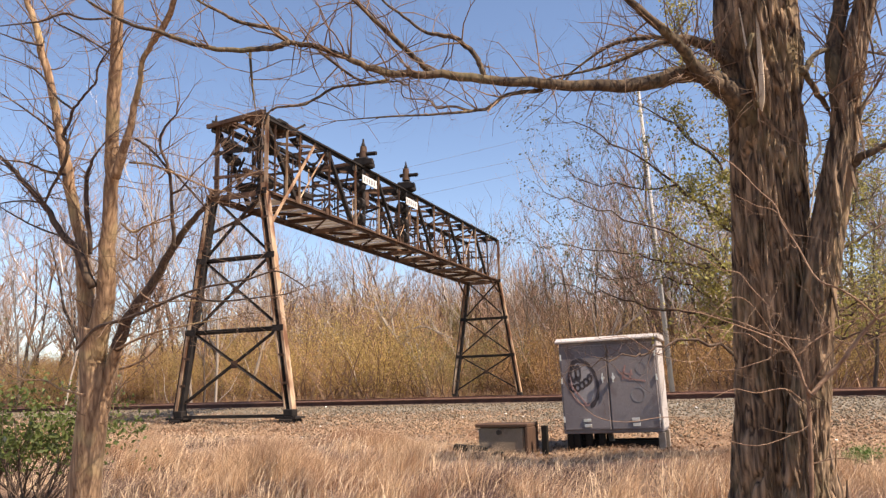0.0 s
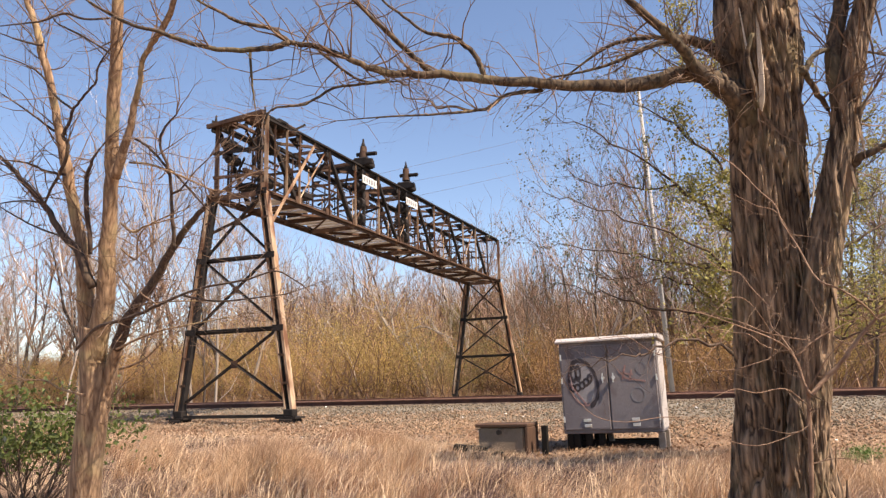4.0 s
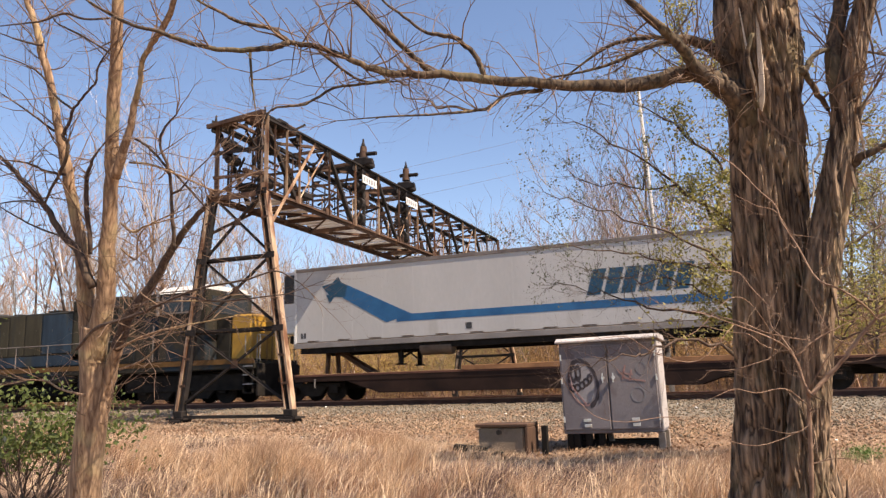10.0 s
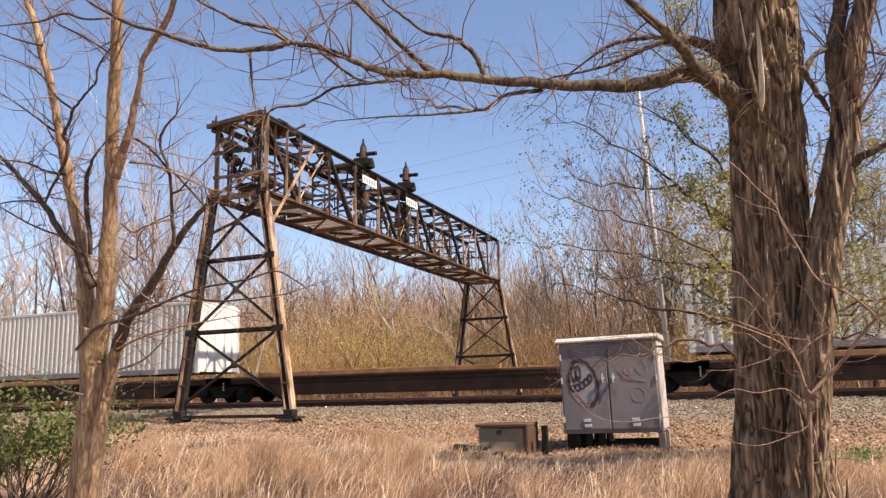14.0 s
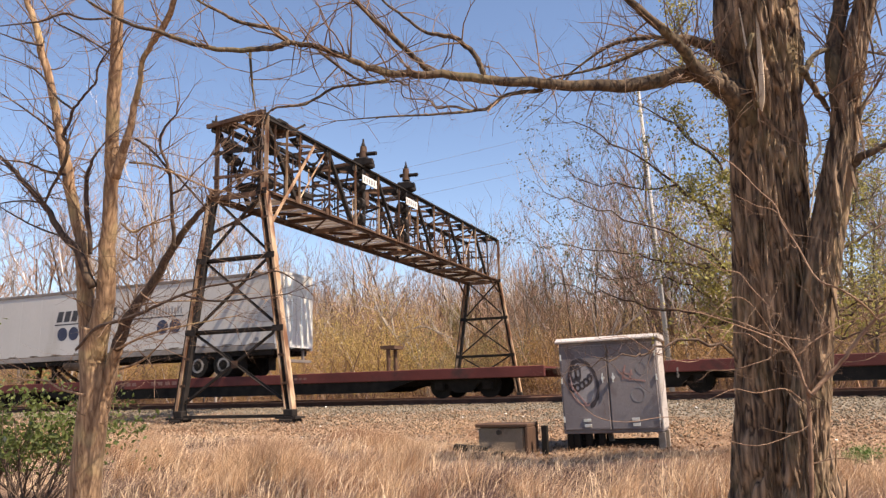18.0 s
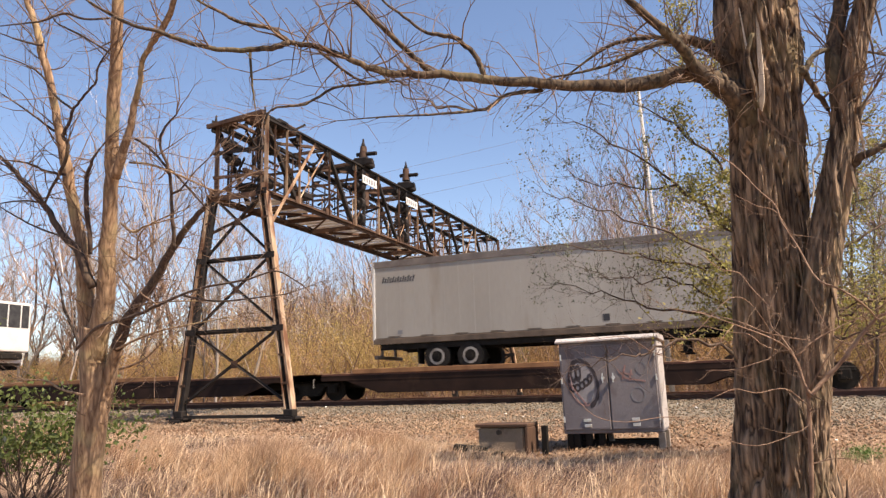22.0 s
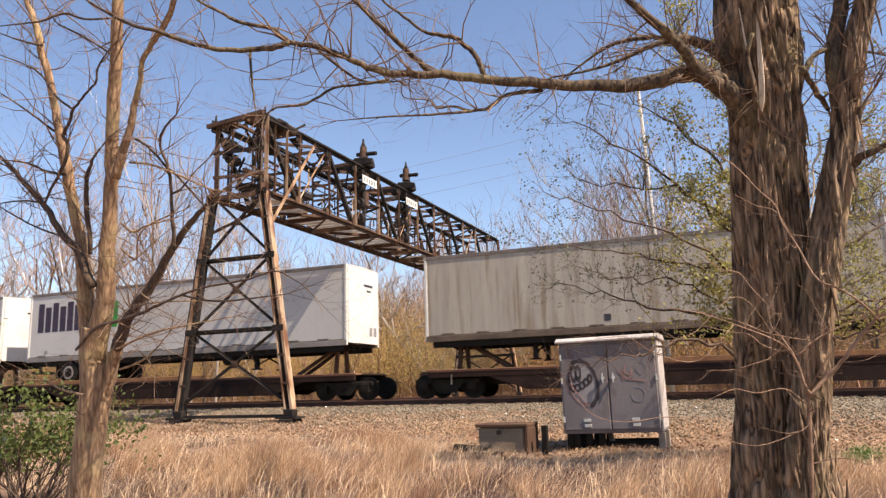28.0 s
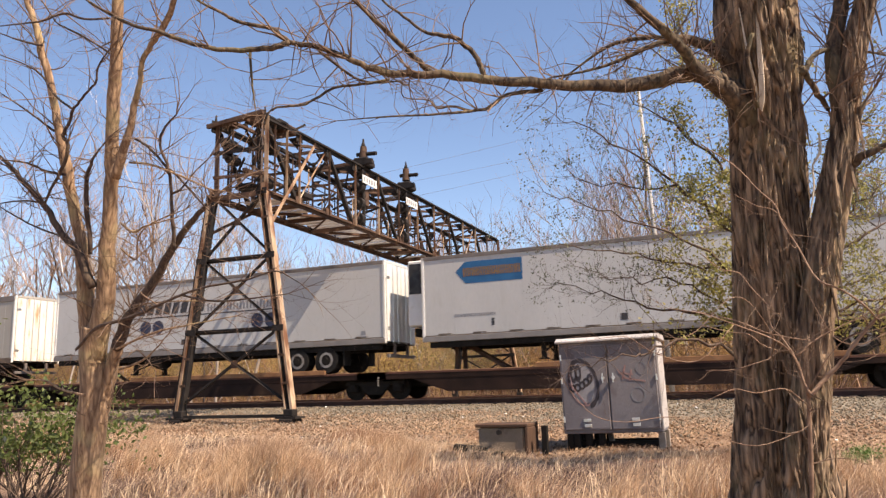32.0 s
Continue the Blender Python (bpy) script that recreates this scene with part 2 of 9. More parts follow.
M["box_side"] = surface("rust_stained_box_side", (0.19, 0.135, 0.09), (0.31, 0.235, 0.165), 2.5, 0.9, 0, 40, 0.4, 0.008, (0.14, 0.07, 0.035), 0.55, 2.2)
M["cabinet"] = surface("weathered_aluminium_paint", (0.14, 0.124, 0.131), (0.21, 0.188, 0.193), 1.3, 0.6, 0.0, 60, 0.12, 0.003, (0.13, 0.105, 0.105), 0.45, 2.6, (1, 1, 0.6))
# Paler than the cabinet paint: sunlight put into the colour.
M["cabinet_top"] = surface("sunlit_pale_aluminium", (0.4, 0.365, 0.345), (0.52, 0.475, 0.45), 2, 0.55, 0.1, 40, 0.1, 0.003)
M["chrome"] = surface("bright_metal", (0.6, 0.6, 0.58), (0.75, 0.74, 0.72), 4, 0.3, 0.9, 60, 0.05, 0.002)
M["spray_black"] = surface("black_spray_paint", (0.025, 0.02, 0.025), (0.06, 0.05, 0.055), 6, 0.6, bump=0)
M["spray_red"] = surface("faded_red_spray", (0.27, 0.15, 0.14), (0.34, 0.22, 0.2), 6, 0.6, bump=0)
M["spray_pale"] = surface("pale_grey_spray", (0.255, 0.24, 0.245), (0.31, 0.29, 0.295), 6, 0.6, bump=0)
M["white"] = surface("weathered_white_paint", (0.55, 0.53, 0.49), (0.66, 0.64, 0.61), 1.2, 0.5, 0, 30, 0.1, 0.003, (0.42, 0.36, 0.29), 0.18, 2.5)
M["trailer_white"] = surface("dusty_white_trailer_skin", (0.42, 0.405, 0.385), (0.49, 0.475, 0.455), 0.5, 0.55, 0.0, 20, 0.06, 0.003, (0.36, 0.335, 0.305), 0.3, 0.8, (1, 1, 0.25), 0.05, 0.12)
M["trailer_grey"] = surface("dirty_grey_trailer_skin", (0.33, 0.3, 0.26), (0.41, 0.38, 0.335), 0.6, 0.6, 0.0, 18, 0.06, 0.003, (0.28, 0.24, 0.195), 0.4, 0.9, (1, 1, 0.2), 0.08, 0.12)
M["trailer_old"] = surface("rust_streaked_trailer_skin", (0.34, 0.3, 0.25), (0.44, 0.4, 0.33), 0.9, 0.65, 0.0, 14, 0.1, 0.004, (0.26, 0.21, 0.155), 0.55, 1.6, (2.2, 1, 0.16), 0.05, 0.25)
M["trailer_rust"] = surface("rust_streaked_trailer_end", (0.6, 0.55, 0.47), (0.72, 0.68, 0.6), 1.5, 0.6, 0, 20, 0.1, 0.003, (0.4, 0.24, 0.12), 0.5, 1.6, (2, 2, 0.4))
M["container"] = surface("dusty_container_paint", (0.43, 0.405, 0.37), (0.52, 0.495, 0.455), 0.8, 0.55, 0, 20, 0.08, 0.003, (0.38, 0.34, 0.29), 0.3, 1.2, (1, 1, 0.3))
M["rail_pale"] = surface("dusty_pale_rail", (0.17, 0.155, 0.145), (0.24, 0.22, 0.205), 1.5, 0.6, 0.0, 30, 0.1, 0.003, (0.2, 0.17, 0.14), 0.4)
M["rub_rust"] = surface("rusty_rub_rail", (0.16, 0.075, 0.035), (0.3, 0.15, 0.07), 2, 0.8, 0.0, 30, 0.2, 0.004)
M["rail_brown"] = surface("grimy_brown_trim", (0.07, 0.05, 0.038), (0.15, 0.11, 0.08), 2, 0.7, 0.0, 30, 0.1, 0.003)
M["ink_faded"] = surface("faded_lettering", (0.13, 0.07, 0.06), (0.18, 0.1, 0.085), 3, 0.7, bump=0)
M["rail_dark"] = surface("dark_trim", (0.12, 0.1, 0.09), (0.2, 0.17, 0.15), 2, 0.6, 0.1, 30, 0.1, 0.003)
# Underframe and sill colours: grime, with shade put into the near-black base.
M["under"] = surface("grimy_shaded_underframe", (0.008, 0.007, 0.006), (0.022, 0.018, 0.015), 3, 0.85, 0.0, 30, 0.3, 0.008, spec=0.15)
M["deck_side"] = surface("grimy_shaded_flatcar_brown", (0.013, 0.0075, 0.006), (0.034, 0.018, 0.013), 1.2, 0.8, 0.0, 25, 0.2, 0.005, (0.06, 0.035, 0.022), 0.2, 1.0, spec=0.15)
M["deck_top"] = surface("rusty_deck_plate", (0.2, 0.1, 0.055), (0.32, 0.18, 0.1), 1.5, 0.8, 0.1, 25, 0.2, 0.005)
M["deck_lip"] = surface("rusty_red_lit_edge", (0.06, 0.025, 0.017), (0.12, 0.052, 0.033), 1.5, 0.8, 0.0, 25, 0.2, 0.005)
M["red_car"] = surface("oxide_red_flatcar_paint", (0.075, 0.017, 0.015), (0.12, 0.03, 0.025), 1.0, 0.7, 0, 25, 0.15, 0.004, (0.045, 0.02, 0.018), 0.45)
M["yellow_car"] = surface("dull_yellow_flatcar_paint", (0.17, 0.075, 0.015), (0.3, 0.145, 0.028), 0.9, 0.7, 0, 25, 0.15, 0.004, (0.17, 0.09, 0.035), 0.4)
M["tyre"] = surface("tyre_rubber", (0.01, 0.009, 0.008), (0.025, 0.022, 0.02), 5, 0.9, 0, 40, 0.3, 0.004, spec=0.15)
M["hub"] = surface("aluminium_hub", (0.2, 0.18, 0.16), (0.34, 0.31, 0.28), 5, 0.5, 0.2, 40, 0.1, 0.003, (0.12, 0.09, 0.07), 0.5, 4)
M["reefer_dark"] = surface("black_grille", (0.02, 0.02, 0.022), (0.05, 0.05, 0.05), 5, 0.6, 0, 60, 0.4, 0.006)
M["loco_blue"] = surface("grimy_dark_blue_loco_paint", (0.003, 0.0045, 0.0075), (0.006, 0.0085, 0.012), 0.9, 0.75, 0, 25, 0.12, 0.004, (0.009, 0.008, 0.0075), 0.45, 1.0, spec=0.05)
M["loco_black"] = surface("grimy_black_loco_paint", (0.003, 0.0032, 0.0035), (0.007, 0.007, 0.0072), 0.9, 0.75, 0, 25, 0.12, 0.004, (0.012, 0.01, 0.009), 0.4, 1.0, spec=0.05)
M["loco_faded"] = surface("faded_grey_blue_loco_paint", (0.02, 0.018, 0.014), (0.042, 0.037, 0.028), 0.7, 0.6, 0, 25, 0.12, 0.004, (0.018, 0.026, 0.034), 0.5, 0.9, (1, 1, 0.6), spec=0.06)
M["loco_tan"] = surface("sun_bleached_loco_paint", (0.036, 0.031, 0.019), (0.068, 0.058, 0.036), 1.4, 0.7, 0, 25, 0.12, 0.004, (0.03, 0.032, 0.03), 0.5, 1.3, (1.5, 1, 0.35), spec=0.15)
M["loco_patch"] = surface("repainted_blue_panel", (0.02, 0.032, 0.045), (0.035, 0.055, 0.075), 1.4, 0.6, 0, 25, 0.1, 0.004, (0.05, 0.05, 0.04), 0.35, 1.3, (1.5, 1, 0.35), spec=0.15)
M["tank_grey"] = surface("dusty_fuel_tank_paint", (0.022, 0.018, 0.016), (0.042, 0.035, 0.031), 1.2, 0.7, 0, 25, 0.1, 0.004, spec=0.2)
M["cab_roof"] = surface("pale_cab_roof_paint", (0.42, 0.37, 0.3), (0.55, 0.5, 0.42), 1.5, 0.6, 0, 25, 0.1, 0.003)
M["loco_yellow"] = surface("loco_yellow_paint", (0.3, 0.16, 0.02), (0.42, 0.235, 0.035), 1.2, 0.45, 0, 25, 0.08, 0.003, (0.45, 0.22, 0.03), 0.3)
M["loco_stripe"] = surface("grimy_yellow_stripe", (0.07, 0.034, 0.01), (0.15, 0.075, 0.02), 1.2, 0.6, 0, 25, 0.08, 0.003, spec=0.2)
M["loco_letter"] = surface("grimy_gold_lettering", (0.075, 0.041, 0.012), (0.12, 0.066, 0.018), 1.2, 0.6, 0, 25, 0.05, 0.003)
M["loco_dim"] = surface("sooty_gold_lettering", (0.03, 0.02, 0.012), (0.05, 0.032, 0.016), 1.2, 0.7, 0, 25, 0.05, 0.003, spec=0.15)
M["glass"] = surface("dark_cab_glass", (0.02, 0.024, 0.028), (0.035, 0.04, 0.045), 1, 0.08, 0, 5, 0, 0.001)
M["ink_navy"] = surface("navy_marking", (0.026, 0.032, 0.062), (0.038, 0.046, 0.08), 3, 0.6, bump=0)
M["ink_teal"] = surface("teal_blue_marking", (0.012, 0.05, 0.09), (0.02, 0.075, 0.13), 3, 0.6, bump=0)
M["ink_blue"] = surface("bright_blue_marking", (0.014, 0.08, 0.19), (0.025, 0.12, 0.26), 2, 0.6, bump=0)
M["ink_dark"] = surface("dark_grey_marking", (0.03, 0.03, 0.035), (0.05, 0.05, 0.055), 3, 0.6, bump=0)
M["ink_grey"] = surface("faded_grey_marking", (0.17, 0.17, 0.18), (0.24, 0.24, 0.25), 3, 0.6, bump=0)
M["ink_purple"] = surface("purple_marking", (0.03, 0.022, 0.04), (0.045, 0.032, 0.055), 3, 0.6, bump=0)
M["ink_green"] = surface("green_marking", (0.015, 0.2, 0.03), (0.03, 0.27, 0.05), 3, 0.6, bump=0)
M["ink_red"] = surface("dark_red_marking", (0.32, 0.02, 0.05), (0.42, 0.04, 0.07), 3, 0.6, bump=0)
M["ink_brown"] = surface("brown_marking", (0.16, 0.09, 0.035), (0.24, 0.14, 0.05), 3, 0.6, bump=0)
M["pole"] = surface("weathered_grey_pole", (0.3, 0.28, 0.26), (0.44, 0.41, 0.38), 2, 0.8, 0, 20, 0.3, 0.005, stretch=(4, 4, 0.5))
M["wire"] = surface("wire", (0.16, 0.17, 0.2), (0.22, 0.23, 0.26), 2, 0.6, 0.0, bump=0)

# ---- shape helpers ----
class Shape:
    """Collects convex solids and tubes into one mesh."""

    def __init__(self):
        self.v, self.f = [], []

    def solid(self, verts, faces):
        c = sum((Vector(q) for q in verts), Vector()) / len(verts)
        o = len(self.v)
        for face in faces:
            a, b, d = (Vector(verts[i]) for i in face[:3])
            n = (b - a).cross(d - a)
            mid = sum((Vector(verts[i]) for i in face), Vector()) / len(face)
            idx = [o + i for i in face]
            self.f.append(idx if n.dot(mid - c) >= 0 else idx[::-1])
        self.v.extend(tuple(q) for q in verts)
        return self

    def box(self, x0, x1, y0, y1, z0, z1, c=0.0, m=None):
        hx, hy, hz = (x1 - x0) / 2, (y1 - y0) / 2, (z1 - z0) / 2
        mid = Vector(((x0 + x1) / 2, (y0 + y1) / 2, (z0 + z1) / 2))
        c = min(c, 0.4 * hx, 0.4 * hy, 0.4 * hz)
        S = [(a, b, d) for a in (-1, 1) for b in (-1, 1) for d in (-1, 1)]
        if c <= 0:
            vs = [Vector((a * hx, b * hy, d * hz)) for a, b, d in S]
            fs = [(0, 1, 3, 2), (4, 5, 7, 6), (0, 1, 5, 4), (2, 3, 7, 6), (0, 2, 6, 4), (1, 3, 7, 5)]
        else:
            vs = []
            for a, b, d in S:
                vs += [Vector((a * hx, b * (hy - c), d * (hz - c))), Vector((a * (hx - c), b * hy, d * (hz - c))), Vector((a * (hx - c), b * (hy - c), d * hz))]
            fs = []
            for k, quads in enumerate(((0, 1, 3, 2), (0, 1, 5, 4), (0, 2, 6, 4))):
                step = (4, 2, 1)[k]
                fs.append([3 * i + k for i in quads])
                fs.append([3 * (i + step) + k for i in quads])
            for i in range(8):
                fs.append((3 * i, 3 * i + 1, 3 * i + 2))
            for i in range(8):
                for k, step in enumerate((4, 2, 1)):
                    j = i + step
                    if not i & step:
                        p, q = [t for t in range(3) if t != k]
                        fs.append((3 * i + p, 3 * j + p, 3 * j + q, 3 * i + q))
        vs = [q + mid for q in vs]
        if m is not None:
            vs = [m @ q for q in vs]
        return self.solid(vs, fs)

    def beam(self, p, q, w, h, up=(0, 0, 1), c=0.0):
        p, q = Vector(p), Vector(q)
        d = q - p
        x = d.normalized()
        u = Vector(up)
        if abs(x.dot(u)) > 0.98:
            u = Vector((0, 1, 0))
        y = u.cross(x).normalized()
        z = x.cross(y)
        m = Matrix.Translation((p + q) / 2) @ Matrix((x, y, z)).transposed().to_4x4()
        n = d.length / 2
        return self.box(-n, n, -w / 2, w / 2, -h / 2, h / 2, c, m)

    def angle(self, p, q, w, t=0.012, up=(0, 0, 1), flip=1):
        """An L-section bar."""
        p, q = Vector(p), Vector(q)
        x = (q - p).normalized()
        u = Vector(up)
        if abs(x.dot(u)) > 0.98:
            u = Vector((0, 1, 0))
        y = u.cross(x).normalized() * flip
        z = x.cross(y)
        self.beam(p + y * w / 2, q + y * w / 2, w, t, z)
        return self.beam(p + z * w / 2, q + z * w / 2, w, t, y)

    def cyl(self, p, q, r, n=12, r2=None):
        p, q = Vector(p), Vector(q)
        r2 = r if r2 is None else r2
        x = (q - p).normalized()
        y = x.orthogonal().normalized()
        z = x.cross(y)
        vs, fs = [], []
        for i in range(n):
            a = 2 * math.pi * i / n
            w = y * math.cos(a) + z * math.sin(a)
            vs += [p + w * r, q + w * r2]
        for i in range(n):
            j = (i + 1) % n
            fs.append((2 * i, 2 * i + 1, 2 * j + 1, 2 * j))
        fs += [[2 * i for i in range(n)], [2 * i + 1 for i in range(n)]]
        return self.solid(vs, fs)

    def prism(self, outline, y0, y1):
        """A convex outline in x, z drawn out along y."""
        n = len(outline)
        vs = [(x, y0, z) for x, z in outline] + [(x, y1, z) for x, z in outline]
        fs = [list(range(n)), list(range(n, 2 * n))] + [(i, (i + 1) % n, n + (i + 1) % n, n + i) for i in range(n)]
        return self.solid(vs, fs)

    def loft(self, outline, x0, x1):
        """A convex outline in y, z drawn out along x."""
        n = len(outline)
        vs = [(x0, y, z) for y, z in outline] + [(x1, y, z) for y, z in outline]
        fs = [list(range(n)), list(range(n, 2 * n))] + [(i, (i + 1) % n, n + (i + 1) % n, n + i) for i in range(n)]
        return self.solid(vs, fs)

    def tube(self, pts, radii, n=6, jitter=0.0):
        """A tapered round limb along a path."""
        pts = [Vector(q) for q in pts]
        o, rings = len(self.v), []
        side = None
        for i, q in enumerate(pts):
            d = (pts[min(i + 1, len(pts) - 1)] - pts[max(i - 1, 0)]).normalized()
            side = d.orthogonal().normalized() if side is None else (side - d * side.dot(d)).normalized()
            other = d.cross(side)
            for k in range(n):
                a = 2 * math.pi * k / n
                r = radii[i] * (1 + (jitter * noise.noise((q.x * 3 + k * 1.7, q.y * 3 + k, q.z * 1.2)) if jitter else 0))
                self.v.append(tuple(q + side * (math.cos(a) * r) + other * (math.sin(a) * r)))
        for i in range(len(pts) - 1):
            for k in range(n):
                a, b = o + i * n + k, o + i * n + (k + 1) % n
                self.f.append((a, b, b + n, a + n))
        self.f.append([o + (len(pts) - 1) * n + k for k in range(n)])
        self.f.append([o + k for k in range(n)][::-1])
        return self

    def mesh(self, name, material, smooth=False):
        me = bpy.data.meshes.new(name)
        me.from_pydata(self.v, [], self.f)
        me.materials.append(material)
        if smooth:
            me.polygons.foreach_set("use_smooth", [True] * len(me.polygons))
        me.update()
        return me


def thing(name, label, category, group="", kind="", at=(0, 0, 0)):
    ob = new(name)
    ob.empty_display_size = 0.2
    ob.location = at
    return tagged(ob, label, category, group, kind)


def part(name, shape, material, parent, label="", smooth=False):
    ob = new(name, shape.mesh(name, material, smooth) if isinstance(shape, Shape) else shape)
    ob.parent = parent
    if label:
        ob["label"] = label
    return ob


def mesh_thing(name, shape, material, label, category="", group="", kind="", smooth=False):
    return tagged(new(name, shape.mesh(name, material, smooth)), label, category, group, kind)


def B(*a, **k):
    return Shape().box(*a, **k)


def raw_mesh(name, verts, faces, material, smooth=False):
    """Fast mesh from numpy arrays; faces all of one size."""
    me = bpy.data.meshes.new(name)
    nv, (nf, k) = len(verts), faces.shape
    me.vertices.add(nv)
    me.vertices.foreach_set("co", np.asarray(verts, np.float32).ravel())
    me.loops.add(nf * k)
    me.loops.foreach_set("vertex_index", np.asarray(faces, np.int32).ravel())
    me.polygons.add(nf)
    me.polygons.foreach_set("loop_start", np.arange(0, nf * k, k, dtype=np.int32))
    me.polygons.foreach_set("loop_total", np.full(nf, k, np.int32))
    if smooth:
        me.polygons.foreach_set("use_smooth", np.ones(nf, bool))
    me.materials.append(material)
    me.update(calc_edges=True)
    me.validate()
    return me


# ---- ground ----
def bed(y):
    """Height of the ground across the line, before small unevenness."""
    return np.interp(y, [-60, -25.5, -12, -5.6, -3.4, -1.9, 9.0, 10.5, 13.5, 15.5, 19, 30, 80, 400], [-1.9, -1.3, -0.76, -0.5, -0.36, -0.22, -0.22, -0.3, -0.3, -0.35, -0.5, -0.6, -0.4, 3.0])


def ground_z(x, y):
    n = 0.05 * np.sin(x * 0.9 + 1.3 * np.sin(y * 0.6)) * np.cos(y * 1.1 + 0.5 * x) + 0.03 * np.sin(2.3 * x + y)
    flat = np.clip((np.abs(y - 3.5) - 5.6) / 3.0, 0, 1)
    return bed(y) + n * flat


def build_ground():
    xs = np.concatenate([[-4000, -1500, -600, -250, -120, -70], np.arange(-50, 20.1, 0.5), [30, 50, 90, 200, 500, 1200, 4000]])
    ys = np.concatenate([[-4000, -1500, -500, -150, -60, -35], np.arange(-27, 24.1, 0.4), [27, 31, 36, 44, 56, 75, 110, 200, 400, 900, 2000, 4000]])
    X, Y = np.meshgrid(xs, ys)
    Z = ground_z(X, Y)
    v = np.stack([X.ravel(), Y.ravel(), Z.ravel()], 1)
    nx = len(xs)
    i, j = np.meshgrid(np.arange(nx - 1), np.arange(len(ys) - 1))
    a = (j * nx + i).ravel()
    f = np.stack([a, a + 1, a + nx + 1, a + nx], 1)
    ob = new("ground", raw_mesh("ground", v, f, M["ground"], True))
    tagged(ob, "uneven ground of dry soil and grey railway ballast", "ground", kind="structure")


build_ground()


def scatter_stones():
    rng = np.random.default_rng(5)
    n = 26000
    x = rng.uniform(-30, 6, n)
    y = np.where(rng.random(n) < 0.75, rng.uniform(-7.5, -0.9, n), -7.5 - rng.exponential(1.6, n))
    s = rng.uniform(0.02, 0.05, n)
    z = ground_z(x, y) + s * 0.3
    base = np.array([(1, 0, 0), (-1, 0, 0), (0, 1, 0), (0, -1, 0), (0, 0, 1), (0, 0, -1)], float)
    tri = np.array([(0, 2, 4), (2, 1, 4), (1, 3, 4), (3, 0, 4), (2, 0, 5), (1, 2, 5), (3, 1, 5), (0, 3, 5)])
    a = rng.uniform(0, 6.28, n)
    sc = rng.uniform(0.6, 1.25, (n, 6, 1))
    p = base[None] * sc * s[:, None, None]
    ca, sa = np.cos(a)[:, None], np.sin(a)[:, None]
    q = np.stack([p[..., 0] * ca - p[..., 1] * sa, p[..., 0] * sa + p[..., 1] * ca, p[..., 2] * 0.75 + p[..., 0] * 0.35], -1)
    q += np.stack([x, y, z], 1)[:, None]
    f = tri[None] + 6 * np.arange(n)[:, None, None]
    ob = new("ballast_stones", raw_mesh("ballast_stones", q.reshape(-1, 3), f.reshape(-1, 3), M["stones"]))
    tagged(ob, "loose grey and tan crushed ballast stones", "ballast", kind="stuff")


scatter_stones()


def blades(name, label, n, place, height, lean, width, material, seed, category="grass"):
    """Many bent blades, three segments each."""
    rng = np.random.default_rng(seed)
    x, y = place(rng, n)
    h = height(rng, x, y)
    z = ground_z(x, y) - 0.02
    az = rng.normal(0.3, 1.3, n)
    bend = rng.uniform(*lean, n) * h
    w = rng.uniform(*width, n)
    wa = rng.uniform(0, 6.28, n)
    ts = np.array([0, 0.4, 0.75, 1.0])
    V = np.zeros((n, 7, 3))
    for k, t in enumerate(ts):
        cx = x + np.cos(az) * bend * t ** 2
        cy = y + np.sin(az) * bend * t ** 2
        cz = z + h * t * (1 - 0.25 * t * np.abs(bend / h))
        half = w * (1 - t) * 0.5
        if k < 3:
            V[:, 2 * k] = np.stack([cx - np.cos(wa) * half, cy - np.sin(wa) * half, cz], 1)
            V[:, 2 * k + 1] = np.stack([cx + np.cos(wa) * half, cy + np.sin(wa) * half, cz], 1)
        else:
            V[:, 6] = np.stack([cx, cy, cz], 1)
    tri = np.array([(0, 1, 3), (0, 3, 2), (2, 3, 5), (2, 5, 4), (4, 5, 6)])
    f = tri[None] + 7 * np.arange(n)[:, None, None]
    ob = new(name, raw_mesh(name, V.reshape(-1, 3), f.reshape(-1, 3), material))
    return tagged(ob, label, category, kind="stuff")


def field_place(rng, n):
    """Clumped spread over the verge between the camera and the railway bed."""
    m = n // 50
    y0 = -19.5 + 12.0 * rng.beta(1.0, 1.35, m)
    x0 = rng.uniform(-1, 1, m) * 10.0 - 0.42 * (y0 + 25.5)
    i = rng.integers(0, m, n)
    return x0[i] + rng.normal(0, 0.26, n), y0[i] + rng.normal(0, 0.26, n)


def edge_of_grass(x):
    """Where the grass gives way to the stony shoulder; farther from the line beside the cabinet."""
    return np.interp(x, [-14, -7, -5.2, -3.2, 6], [-7.6, -8.2, -9.2, -10.7, -11.4])


def trodden(x, y):
    """Shorter growth round the cabinet and the low box."""
    d = np.maximum(np.abs(x + 2.9) - 1.9, 0) + np.maximum(np.abs(y + 12.6) - 1.5, 0)
    return np.clip(0.72 + d * 0.8, 0.72, 1.0)


def field_height(rng, x, y):
    fade = np.clip((edge_of_grass(x) - y) / 5.5, 0.12, 1.0)
    lump = 0.75 + 0.45 * np.sin(1.1 * x + 0.9 * np.sin(1.7 * y)) * np.cos(1.9 * y + 0.3 * x)
    return rng.uniform(0.1, 0.34, len(x)) * fade * lump * trodden(x, y)


blades("matted_grass", "matted grey-brown dead grass covering the verge", 130000, field_place, field_height, (0.6, 1.9), (0.005, 0.013), M["matted"], 8)


